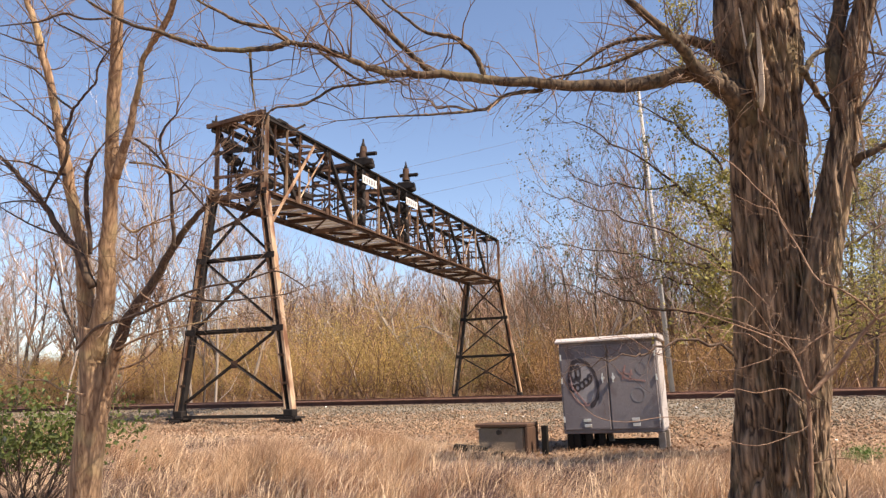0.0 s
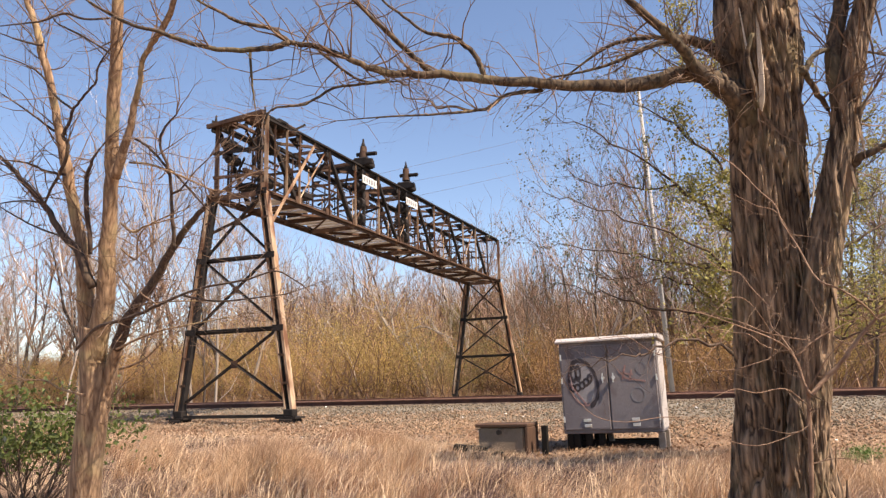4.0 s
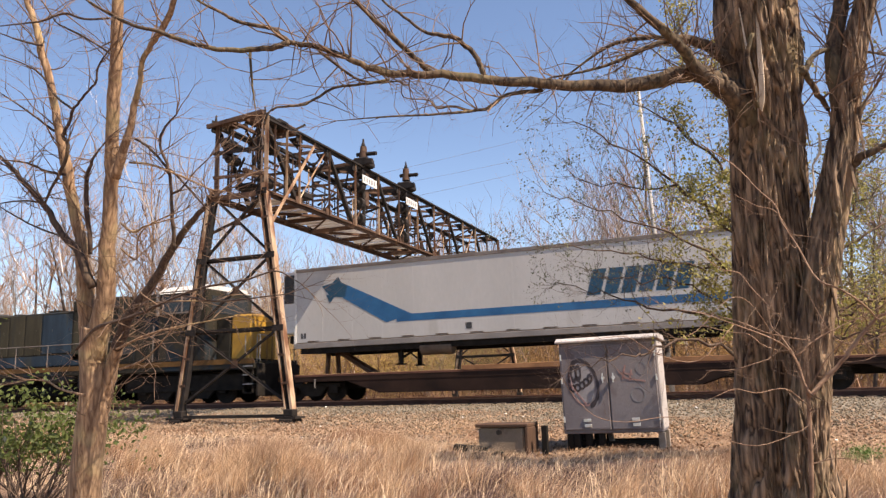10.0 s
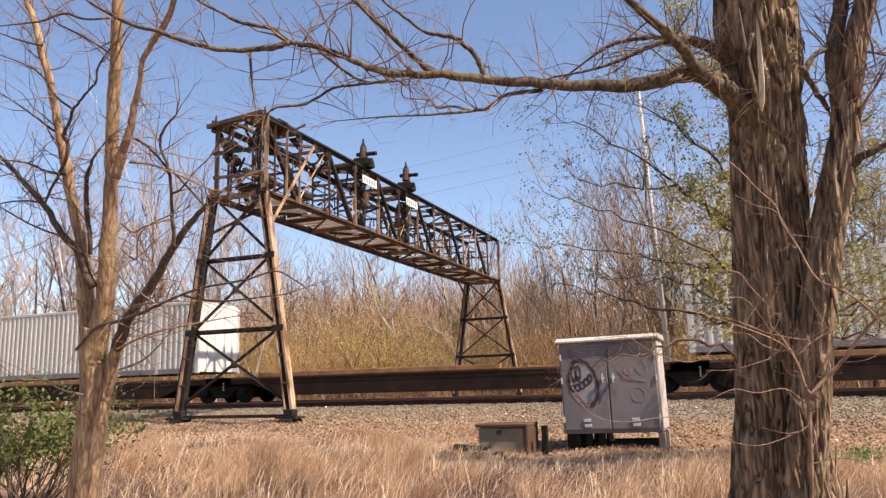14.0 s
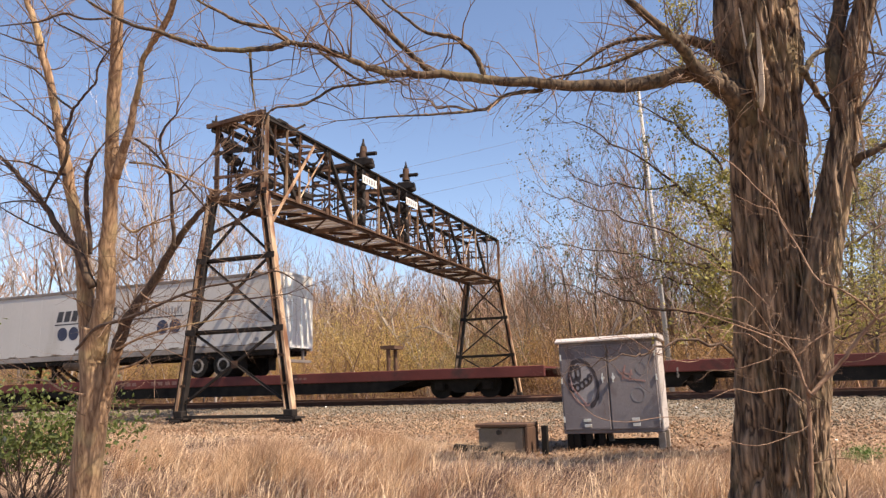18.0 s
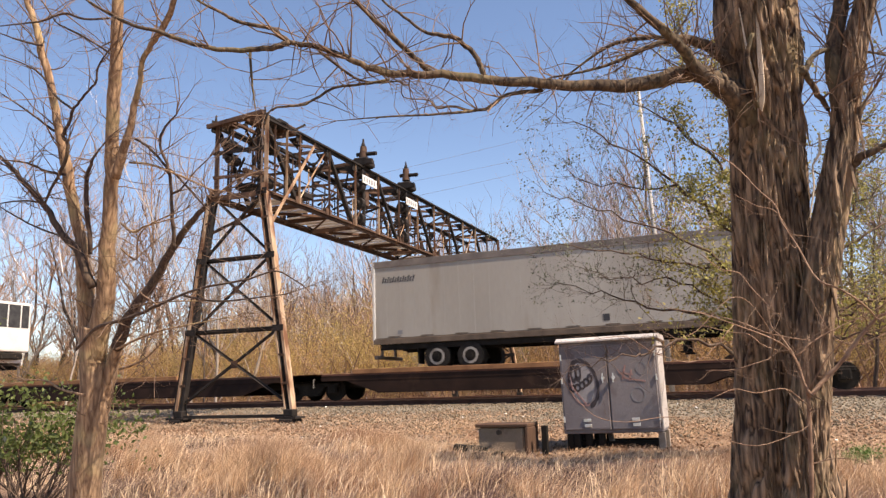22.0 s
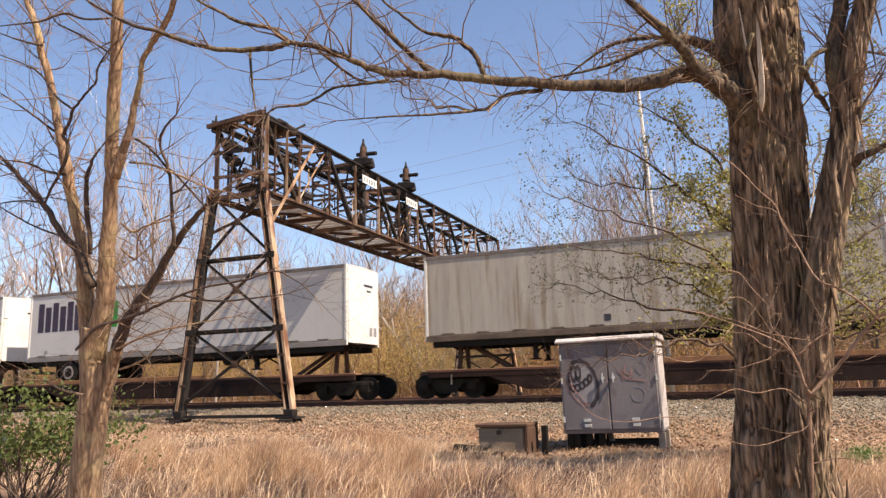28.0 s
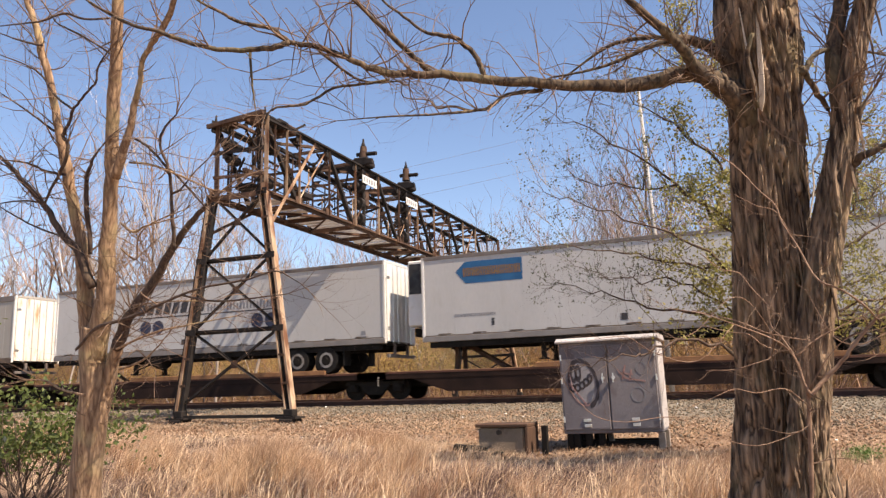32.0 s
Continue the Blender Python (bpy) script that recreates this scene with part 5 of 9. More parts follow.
# ---- the near trees, limb by limb (x, y, z, radius) ----
def grow_big_tree():
    t = Tree("old_tree", "old thick-trunked tree with deeply furrowed bark and bare limbs", "bark_big", "bark_limb", 21)
    t.trunk((0.06, -18.51, -1.58, 0.597), (0.09, -18.63, -0.93, 0.477), (0.12, -18.68, -0.59, 0.424), (0.12, -18.76, -0.19, 0.363), (0.14, -18.83, 0.20, 0.323), (0.16, -18.91, 0.64, 0.305), (0.17, -18.99, 1.07, 0.292), (0.19, -19.07, 1.51, 0.279), (0.21, -19.15, 1.94, 0.274), (0.24, -19.22, 2.38, 0.270), (0.25, -19.28, 2.73, 0.292), (0.24, -19.35, 3.03, 0.301), (0.24, -19.44, 3.51, 0.292))
    t.limb((0.18, -19.31, 2.13, 0.104), (0.11, -19.39, 2.32, 0.113), (0.01, -19.48, 2.48, 0.112), (-0.11, -19.57, 2.58, 0.099), (-0.22, -19.64, 2.63, 0.090), (-0.37, -19.72, 2.61, 0.081), (-0.60, -19.81, 2.55, 0.068), (-0.85, -19.93, 2.53, 0.060), (-1.14, -20.07, 2.54, 0.051), (-1.37, -20.19, 2.56, 0.049), (-1.64, -20.32, 2.57, 0.046), (-1.91, -20.45, 2.62, 0.044), (-2.13, -20.56, 2.62, 0.042), (-2.32, -20.65, 2.63, 0.040), (-2.46, -20.74, 2.67, 0.037), (-2.60, -20.83, 2.74, 0.035), (-2.78, -20.93, 2.81, 0.035), (-2.96, -21.03, 2.84, 0.037))
    t.limb((-2.95, -21.03, 2.84, 0.029), (-3.02, -21.08, 2.80, 0.029), (-3.20, -21.17, 2.77, 0.025), (-3.39, -21.27, 2.77, 0.024), (-3.58, -21.38, 2.82, 0.022), (-3.73, -21.48, 2.88, 0.020), (-3.91, -21.59, 2.93, 0.018), (-4.10, -21.72, 3.05, 0.016), (-4.18, -21.80, 3.12, 0.014))
    t.limb((-2.95, -21.03, 2.84, 0.021), (-3.05, -21.11, 2.93, 0.021), (-3.23, -21.21, 2.97, 0.018), (-3.36, -21.30, 3.04, 0.016), (-3.49, -21.39, 3.12, 0.014), (-3.58, -21.47, 3.23, 0.012))
    t.limb((0.23, -19.42, 3.38, 0.115), (0.12, -19.49, 3.52, 0.106))
    t.limb((-0.07, -19.59, 2.51, 0.068), (-0.19, -19.72, 2.60, 0.063), (-0.28, -19.85, 2.73, 0.054), (-0.39, -19.98, 2.84, 0.050), (-0.53, -20.12, 2.96, 0.045), (-0.67, -20.27, 3.09, 0.041))
    t.limb((0.12, -19.32, 2.64, 0.075), (-0.01, -19.43, 2.79, 0.066), (-0.14, -19.53, 2.89, 0.053), (-0.30, -19.64, 2.92, 0.044), (-0.50, -19.74, 2.88, 0.030), (-0.70, -19.83, 2.78, 0.022), (-0.95, -19.94, 2.68, 0.017), (-1.23, -20.07, 2.62, 0.013))
    t.limb((-0.18, -19.50, 2.94, 0.031), (-0.43, -19.53, 3.01, 0.027), (-0.64, -19.54, 3.04, 0.023), (-0.89, -19.55, 3.02, 0.021), (-1.20, -19.56, 2.85, 0.014))
    t.limb((-2.08, -20.43, 2.68, 0.030), (-2.16, -20.54, 2.76, 0.027), (-2.26, -20.67, 2.87, 0.025), (-2.35, -20.79, 2.97, 0.021), (-2.42, -20.90, 3.05, 0.018), (-2.49, -21.01, 3.13, 0.016))
    t.limb((-1.71, -20.27, 2.63, 0.030), (-1.74, -20.29, 2.74, 0.028), (-1.79, -20.31, 2.83, 0.026), (-1.88, -20.36, 2.93, 0.024), (-2.01, -20.40, 2.98, 0.022), (-2.13, -20.44, 3.01, 0.017), (-2.26, -20.51, 3.13, 0.017), (-2.40, -20.57, 3.26, 0.015), (-2.47, -20.61, 3.36, 0.013))
    t.limb((-1.31, -20.09, 2.52, 0.021), (-1.54, -20.23, 2.48, 0.019), (-1.67, -20.31, 2.37, 0.017), (-1.78, -20.40, 2.33, 0.015), (-2.05, -20.56, 2.29, 0.012), (-2.30, -20.71, 2.27, 0.010), (-2.63, -20.89, 2.23, 0.006))
    t.limb((-1.82, -20.27, 2.38, 0.013), (-1.95, -20.36, 2.41, 0.011), (-2.03, -20.44, 2.38, 0.010), (-2.08, -20.51, 2.43, 0.008), (-2.23, -20.61, 2.44, 0.007), (-2.21, -20.67, 2.55, 0.006))
    t.limb((-2.87, -20.78, 2.88, 0.017), (-2.75, -20.66, 2.76, 0.014), (-2.62, -20.53, 2.67, 0.013), (-2.44, -20.41, 2.67, 0.011), (-2.33, -20.32, 2.71, 0.009))
    t.limb((-2.38, -20.54, 2.63, 0.015), (-2.56, -20.64, 2.59, 0.013), (-2.74, -20.75, 2.55, 0.013), (-2.92, -20.85, 2.42, 0.013), (-3.10, -20.95, 2.39, 0.012), (-3.16, -21.01, 2.32, 0.010))
    t.stem((0.16, -19.10, -1.23, 0.170), (0.20, -19.14, -0.83, 0.162), (0.24, -19.18, -0.44, 0.155), (0.30, -19.23, -0.03, 0.143), (0.37, -19.25, 0.36, 0.131), (0.42, -19.28, 0.72, 0.123), (0.49, -19.31, 1.06, 0.120), (0.55, -19.31, 1.34, 0.120), (0.64, -19.32, 1.67, 0.116), (0.72, -19.34, 1.99, 0.108), (0.79, -19.36, 2.33, 0.096), (0.88, -19.38, 2.70, 0.088), (0.99, -19.39, 3.08, 0.080), (1.05, -19.40, 3.33, 0.072), (1.25, -19.42, 4.3, 0.05), (1.4, -19.5, 5.2, 0.03))
    t.limb((0.73, -19.36, 2.25, 0.059), (0.73, -19.37, 2.61, 0.072), (0.79, -19.33, 2.92, 0.073), (0.87, -19.31, 3.24, 0.069), (0.98, -19.35, 3.9, 0.055), (1.0, -19.4, 4.8, 0.03))
    t.limb((0.71, -19.28, 1.80, 0.063), (0.80, -19.35, 1.88, 0.045), (0.91, -19.42, 1.91, 0.036), (1.07, -19.47, 1.98, 0.028))
    t.limb((0.75, -19.30, 1.97, 0.084), (0.82, -19.36, 2.17, 0.062), (0.91, -19.40, 2.30, 0.024))
    t.limb((0.50, -19.60, 2.51, 0.029), (0.62, -19.49, 2.69, 0.025), (0.77, -19.34, 2.75, 0.022), (0.98, -19.16, 2.77, 0.017), (1.19, -18.98, 2.76, 0.013))
    t.limb((0.50, -19.61, 2.55, 0.024), (0.58, -19.46, 2.42, 0.029), (0.67, -19.30, 2.31, 0.030))
    t.limb((0.19, -19.66, 2.86, 0.021), (0.14, -19.64, 2.70, 0.025), (0.16, -19.59, 2.49, 0.025), (0.18, -19.54, 2.32, 0.021))
    t.limb((-3.22, -21.12, 2.78, 0.014), (-3.21, -21.11, 2.57, 0.011), (-3.19, -21.11, 2.42, 0.009), (-3.16, -21.11, 2.29, 0.006))
    t.unseen_crown(7, 3.7, 5.5)
    t.strips()
    t.finish(1.6, 0.85)


grow_big_tree()


def grow_left_tree():
    t = Tree("slender_tree", "slender bare tree with several upright brown stems", "bark_left", "bark_left", 22)
    t.trunk((-6.36, -19.46, -1.33, 0.2), (-6.34, -19.48, -0.80, 0.168), (-6.28, -19.52, -0.64, 0.159), (-6.21, -19.56, -0.28, 0.151), (-6.14, -19.60, 0.13, 0.145), (-6.09, -19.63, 0.41, 0.138), (-6.08, -19.67, 0.63, 0.128), (-6.07, -19.71, 0.82, 0.118), (-6.03, -19.75, 1.02, 0.1))
    t.limb((-6.07, -19.67, 0.68, 0.1329), (-5.97, -19.74, 1.01, 0.1321), (-5.86, -19.79, 1.27, 0.1175), (-5.76, -19.89, 1.70, 0.0997), (-5.70, -19.94, 1.96, 0.0925), (-5.62, -20.02, 2.33, 0.0886), (-5.54, -20.11, 2.75, 0.0848), (-5.43, -20.23, 3.26, 0.0842), (-5.36, -20.30, 3.56, 0.0838), (-5.27, -20.40, 4.01, 0.0866), (-5.19, -20.50, 4.46, 0.0795))
    t.limb((-5.50, -20.09, 2.38, 0.0606), (-5.37, -20.14, 2.60, 0.0534), (-5.27, -20.18, 2.77, 0.0432), (-5.17, -20.23, 2.99, 0.0363), (-5.07, -20.28, 3.18, 0.0328), (-5.01, -20.32, 3.37, 0.0326), (-4.88, -20.36, 3.49, 0.0356), (-4.70, -20.40, 3.63, 0.0417), (-4.54, -20.45, 3.82, 0.0380), (-4.33, -20.52, 4.06, 0.0344))
    t.limb((-6.12, -19.67, 0.79, 0.1194), (-6.12, -19.74, 1.13, 0.1124), (-6.12, -19.81, 1.46, 0.0948), (-6.10, -19.88, 1.79, 0.0736), (-6.13, -19.92, 2.01, 0.0702), (-6.18, -19.99, 2.35, 0.0703), (-6.19, -20.05, 2.63, 0.0704), (-6.24, -20.12, 2.97, 0.0564), (-6.27, -20.20, 3.36, 0.0530), (-6.36, -20.28, 3.77, 0.0567), (-6.42, -20.33, 4.06, 0.0498), (-6.52, -20.38, 4.31, 0.0536), (-6.66, -20.47, 4.79, 0.0468))
    t.limb((-5.91, -19.90, 1.38, 0.0583), (-6.07, -19.98, 1.77, 0.0484), (-6.24, -20.01, 1.92, 0.0418), (-6.42, -20.06, 2.22, 0.0387), (-6.67, -20.11, 2.47, 0.0356), (-6.88, -20.15, 2.70, 0.0324), (-7.11, -20.17, 2.85, 0.0291), bark="bark_dark")
    t.limb((-6.31, -19.42, -0.37, 0.1208), (-6.23, -19.48, -0.09, 0.1203), (-6.12, -19.53, 0.16, 0.1056), (-5.99, -19.58, 0.40, 0.0944), (-5.88, -19.63, 0.65, 0.0869), (-5.77, -19.68, 0.86, 0.0830), (-5.66, -19.71, 1.02, 0.0687), (-5.51, -19.75, 1.17, 0.0546))
    t.limb((-5.76, -19.72, 0.80, 0.0687), (-5.68, -19.74, 0.91, 0.0718), (-5.56, -19.78, 1.08, 0.0645), (-5.28, -19.83, 1.32, 0.0569), (-4.98, -19.91, 1.62, 0.0494), (-4.75, -19.96, 1.83, 0.0455), (-4.53, -20.00, 1.99, 0.0353), (-4.32, -20.03, 2.11, 0.0253), bark="bark_dark")
    t.limb((-5.84, -20.01, 1.69, 0.0272), (-5.83, -20.09, 2.06, 0.0272), (-5.80, -20.15, 2.38, 0.0271), (-5.70, -20.19, 2.55, 0.0202), (-5.57, -20.22, 2.65, 0.0167), bark="bark_dark")
    t.limb((-6.36, -20.13, 2.20, 0.0139), (-6.24, -20.17, 2.34, 0.0173), (-6.11, -20.20, 2.46, 0.0206), (-5.98, -20.24, 2.63, 0.0238), (-5.95, -20.26, 2.74, 0.0238), (-6.00, -20.28, 2.82, 0.0238), (-5.91, -20.30, 2.92, 0.0203), (-5.83, -20.33, 3.04, 0.0202), (-5.74, -20.34, 3.10, 0.0168), (-5.58, -20.37, 3.20, 0.0166), (-5.50, -20.38, 3.24, 0.0166), (-5.46, -20.41, 3.36, 0.0165), (-5.28, -20.45, 3.51, 0.0131), bark="bark_dark")
    t.limb((-5.83, -20.33, 3.04, 0.0169), (-6.03, -20.36, 3.20, 0.0136), (-6.19, -20.40, 3.42, 0.0138), (-6.40, -20.42, 3.57, 0.0104), (-6.74, -20.44, 3.73, 0.0106), bark="bark_dark")
    t.limb((-5.34, -20.39, 3.49, 0.0165), (-5.53, -20.41, 3.63, 0.0133), (-5.77, -20.44, 3.78, 0.0135), (-5.98, -20.45, 3.91, 0.0103), (-6.10, -20.49, 4.10, 0.0103), bark="bark_dark")
    t.limb((-5.29, -20.46, 3.80, 0.0132), (-5.61, -20.46, 3.86, 0.0134), (-5.82, -20.47, 3.96, 0.0169), (-5.97, -20.47, 3.97, 0.0137), (-6.17, -20.46, 3.96, 0.0138), (-6.36, -20.45, 3.99, 0.0140), (-6.77, -20.45, 4.04, 0.0107), bark="bark_dark")
    t.limb((-6.26, -20.36, 3.77, 0.0140), (-6.49, -20.36, 3.85, 0.0142), (-6.85, -20.38, 4.01, 0.0108), bark="bark_dark")
    t.limb((-6.18, -20.23, 2.91, 0.0173), (-6.32, -20.25, 3.02, 0.0139), (-6.57, -20.28, 3.20, 0.0141), (-6.87, -20.31, 3.40, 0.0108), bark="bark_dark")
    t.limb((-6.09, -20.15, 2.47, 0.0172), (-6.35, -20.15, 2.55, 0.0175), (-6.57, -20.17, 2.65, 0.0141), (-6.93, -20.18, 2.74, 0.0144), bark="bark_dark")
    t.limb((-6.08, -20.01, 1.82, 0.0172), (-6.29, -20.03, 1.92, 0.0139), (-6.66, -20.05, 2.07, 0.0142), (-7.04, -20.08, 2.28, 0.0109), bark="bark_dark")
    t.limb((-6.43, -20.09, 2.25, 0.0140), (-6.71, -20.09, 2.30, 0.0107), (-7.03, -20.09, 2.31, 0.0109), bark="bark_dark")
    t.limb((-4.85, -20.00, 1.65, 0.0226), (-4.83, -20.04, 1.85, 0.0226), (-4.81, -20.10, 2.10, 0.0193), (-4.80, -20.16, 2.35, 0.0193), (-4.86, -20.20, 2.54, 0.0161), (-4.84, -20.23, 2.66, 0.0161), (-4.75, -20.25, 2.75, 0.0160), (-4.64, -20.27, 2.81, 0.0127), bark="bark_dark")
    t.limb((-5.15, -20.22, 2.68, 0.0164), (-4.99, -20.20, 2.57, 0.0162), (-4.85, -20.17, 2.41, 0.0161), (-4.73, -20.15, 2.30, 0.0160), (-4.59, -20.12, 2.15, 0.0127), (-4.48, -20.09, 2.02, 0.0127), (-4.35, -20.06, 1.88, 0.0094), bark="bark_dark")
    t.limb((-5.24, -20.19, 2.47, 0.0131), (-5.03, -20.19, 2.43, 0.0130), (-4.78, -20.17, 2.33, 0.0128), (-4.53, -20.15, 2.21, 0.0126), (-4.33, -20.14, 2.11, 0.0094), (-4.18, -20.13, 2.08, 0.0093))
    t.limb((-4.80, -20.11, 2.13, 0.0129), (-4.69, -20.12, 2.16, 0.0128), (-4.51, -20.15, 2.29, 0.0095), (-4.33, -20.18, 2.39, 0.0094), bark="bark_dark")
    t.limb((-5.98, -19.99, 0.78, 0.0168), (-5.77, -20.03, 0.92, 0.0199), (-5.62, -20.04, 0.99, 0.0230), (-5.38, -20.05, 1.02, 0.0195), (-5.13, -20.07, 1.07, 0.0192), (-4.93, -20.08, 1.13, 0.0190), (-4.66, -20.10, 1.20, 0.0156), (-4.34, -20.12, 1.25, 0.0153), (-3.92, -20.13, 1.28, 0.0120), (-3.63, -20.15, 1.32, 0.0117), (-3.42, -20.13, 1.21, 0.0087), bark="bark_dark")
    t.limb((-4.66, -20.10, 1.20, 0.0125), (-4.30, -20.09, 1.12, 0.0122), (-3.89, -20.10, 1.12, 0.0090), (-3.54, -20.11, 1.13, 0.0088), bark="bark_dark")
    t.limb((-5.53, -19.94, 0.77, 0.0132), (-5.08, -19.98, 0.89, 0.0129), (-4.68, -19.99, 0.94, 0.0094), (-4.12, -20.01, 0.99, 0.0091))
    t.limb((-5.32, -19.98, 1.16, 0.0131), (-4.95, -19.99, 1.17, 0.0096), (-4.56, -19.99, 1.15, 0.0094))
    t.limb((-5.58, -19.85, 0.58, 0.0133), (-5.29, -19.87, 0.65, 0.0131), (-5.08, -19.90, 0.77, 0.0097), (-4.93, -19.93, 0.89, 0.0096))
    t.limb((-5.34, -20.15, 1.91, 0.0164), (-5.21, -20.13, 1.82, 0.0163), (-5.04, -20.14, 1.86, 0.0129), (-4.70, -20.16, 1.89, 0.0095))
    t.limb((-5.32, -20.15, 1.67, 0.0130), (-5.17, -20.12, 1.56, 0.0129), (-5.11, -20.17, 1.75, 0.0096), (-4.92, -20.20, 1.86, 0.0095), (-4.52, -20.23, 1.94, 0.0093))
    t.limb((-5.93, -19.90, 0.35, 0.0167), (-6.21, -19.91, 0.41, 0.0136), (-6.42, -19.93, 0.50, 0.0137), (-6.72, -19.93, 0.52, 0.0104))
    t.finish(1.2, 0.9)


grow_left_tree()


def grow_bud_tree():
    t = Tree("budding_tree", "spreading tree just breaking into small yellow-green leaf", "bark_limb", "bark_dark", 23, True)
    t.trunk((0.46, -12.92, -1.34, 0.292), (0.46, -13.08, -0.54, 0.259), (0.45, -13.21, 0.10, 0.243), (0.47, -13.33, 0.74, 0.227), (0.49, -13.45, 1.38, 0.195), (0.52, -13.58, 2.10, 0.170), (0.56, -13.72, 2.90, 0.130), (0.56, -13.88, 3.69, 0.097), (0.55, -14.04, 4.49, 0.065))
    t.limb((0.48, -13.36, 0.90, 0.089), (0.02, -13.82, 1.54, 0.064), (-0.52, -14.30, 2.08, 0.047), (-1.13, -14.77, 2.46, 0.035), (-1.80, -15.23, 2.68, 0.023), (-2.46, -15.69, 2.89, 0.015))
    t.limb((0.50, -13.47, 1.54, 0.089), (-0.07, -13.72, 2.30, 0.066), (-0.69, -13.99, 3.07, 0.050), (-1.35, -14.23, 3.61, 0.038), (-2.03, -14.46, 4.08, 0.025), (-2.65, -14.66, 4.48, 0.014))
    t.limb((0.53, -13.59, 2.18, 0.073), (0.07, -13.71, 2.96, 0.058), (-0.41, -13.82, 3.68, 0.046), (-0.93, -13.93, 4.26, 0.034), (-1.47, -14.01, 4.68, 0.022))
    t.limb((0.46, -13.24, 0.26, 0.081), (-0.04, -13.31, 0.93, 0.066), (-0.72, -13.39, 1.29, 0.051), (-1.44, -13.46, 1.50, 0.039), (-2.19, -13.53, 1.72, 0.026), (-2.88, -13.59, 1.95, 0.018))
    t.limb((0.45, -13.21, 0.10, 0.073), (-0.14, -13.80, 0.59, 0.063), (-0.76, -14.37, 0.91, 0.047), (-1.25, -14.79, 0.80, 0.038), (-1.50, -15.13, 0.67, 0.033), (-1.88, -15.52, 0.62, 0.022), (-2.24, -15.90, 0.48, 0.014))
    t.limb((0.56, -13.72, 2.90, 0.073), (0.21, -13.90, 3.65, 0.057), (-0.11, -14.05, 4.34, 0.041), (-0.44, -14.20, 4.96, 0.029), (-0.72, -14.29, 5.43, 0.017))
    t.limb((0.53, -13.60, 2.26, 0.065), (0.99, -13.50, 3.06, 0.057), (1.44, -13.39, 3.79, 0.041), (1.89, -13.26, 4.37, 0.025))
    t.limb((0.51, -13.41, 1.22, 0.073), (1.12, -13.09, 1.95, 0.066), (1.65, -12.74, 2.38, 0.050), (2.26, -12.35, 2.74, 0.034))
    t.limb((0.48, -13.36, 0.90, 0.057), (1.09, -13.39, 1.19, 0.048), (1.67, -13.40, 1.31, 0.031))
    t.limb((0.50, -13.41, 1.22, 0.065), (-0.18, -13.86, 1.87, 0.048), (-0.92, -14.21, 1.97, 0.040), (-1.64, -14.58, 2.14, 0.032), (-2.29, -14.90, 2.23, 0.020), (-2.87, -15.20, 2.32, 0.012))
    t.limb((0.52, -13.55, 1.94, 0.065), (-0.19, -13.70, 2.65, 0.050), (-0.93, -13.83, 3.22, 0.038), (-1.76, -13.91, 3.31, 0.026), (-2.51, -14.00, 3.65, 0.018))
    t.limb((0.47, -13.33, 0.74, 0.065), (1.01, -13.49, 1.18, 0.047), (1.51, -13.62, 1.37, 0.039), (1.89, -13.77, 1.41, 0.030))
    t.limb((0.46, -13.29, 0.50, 0.065), (1.02, -13.79, 0.85, 0.046), (1.51, -14.25, 0.88, 0.029))
    t.limb((0.50, -13.47, 1.54, 0.057), (1.05, -13.46, 2.23, 0.048), (1.54, -13.44, 2.76, 0.032), (2.00, -13.39, 3.04, 0.024))
    t.limb((0.48, -13.39, 1.06, 0.057), (0.94, -13.01, 1.56, 0.050), (1.53, -12.52, 1.74, 0.042), (2.15, -12.03, 2.01, 0.026))
    t.limb((0.54, -13.49, 1.70, 0.057), (1.11, -13.06, 2.55, 0.050), (1.78, -12.61, 3.44, 0.034), (2.29, -12.15, 4.04, 0.027))
    t.limb((0.47, -13.30, 0.58, 0.057), (-0.24, -13.60, 1.25, 0.041), (-0.96, -13.89, 1.77, 0.033), (-1.59, -14.03, 1.80, 0.025), (-2.21, -14.21, 1.99, 0.017))
    t.finish(0.9, 1.0)


grow_bud_tree()


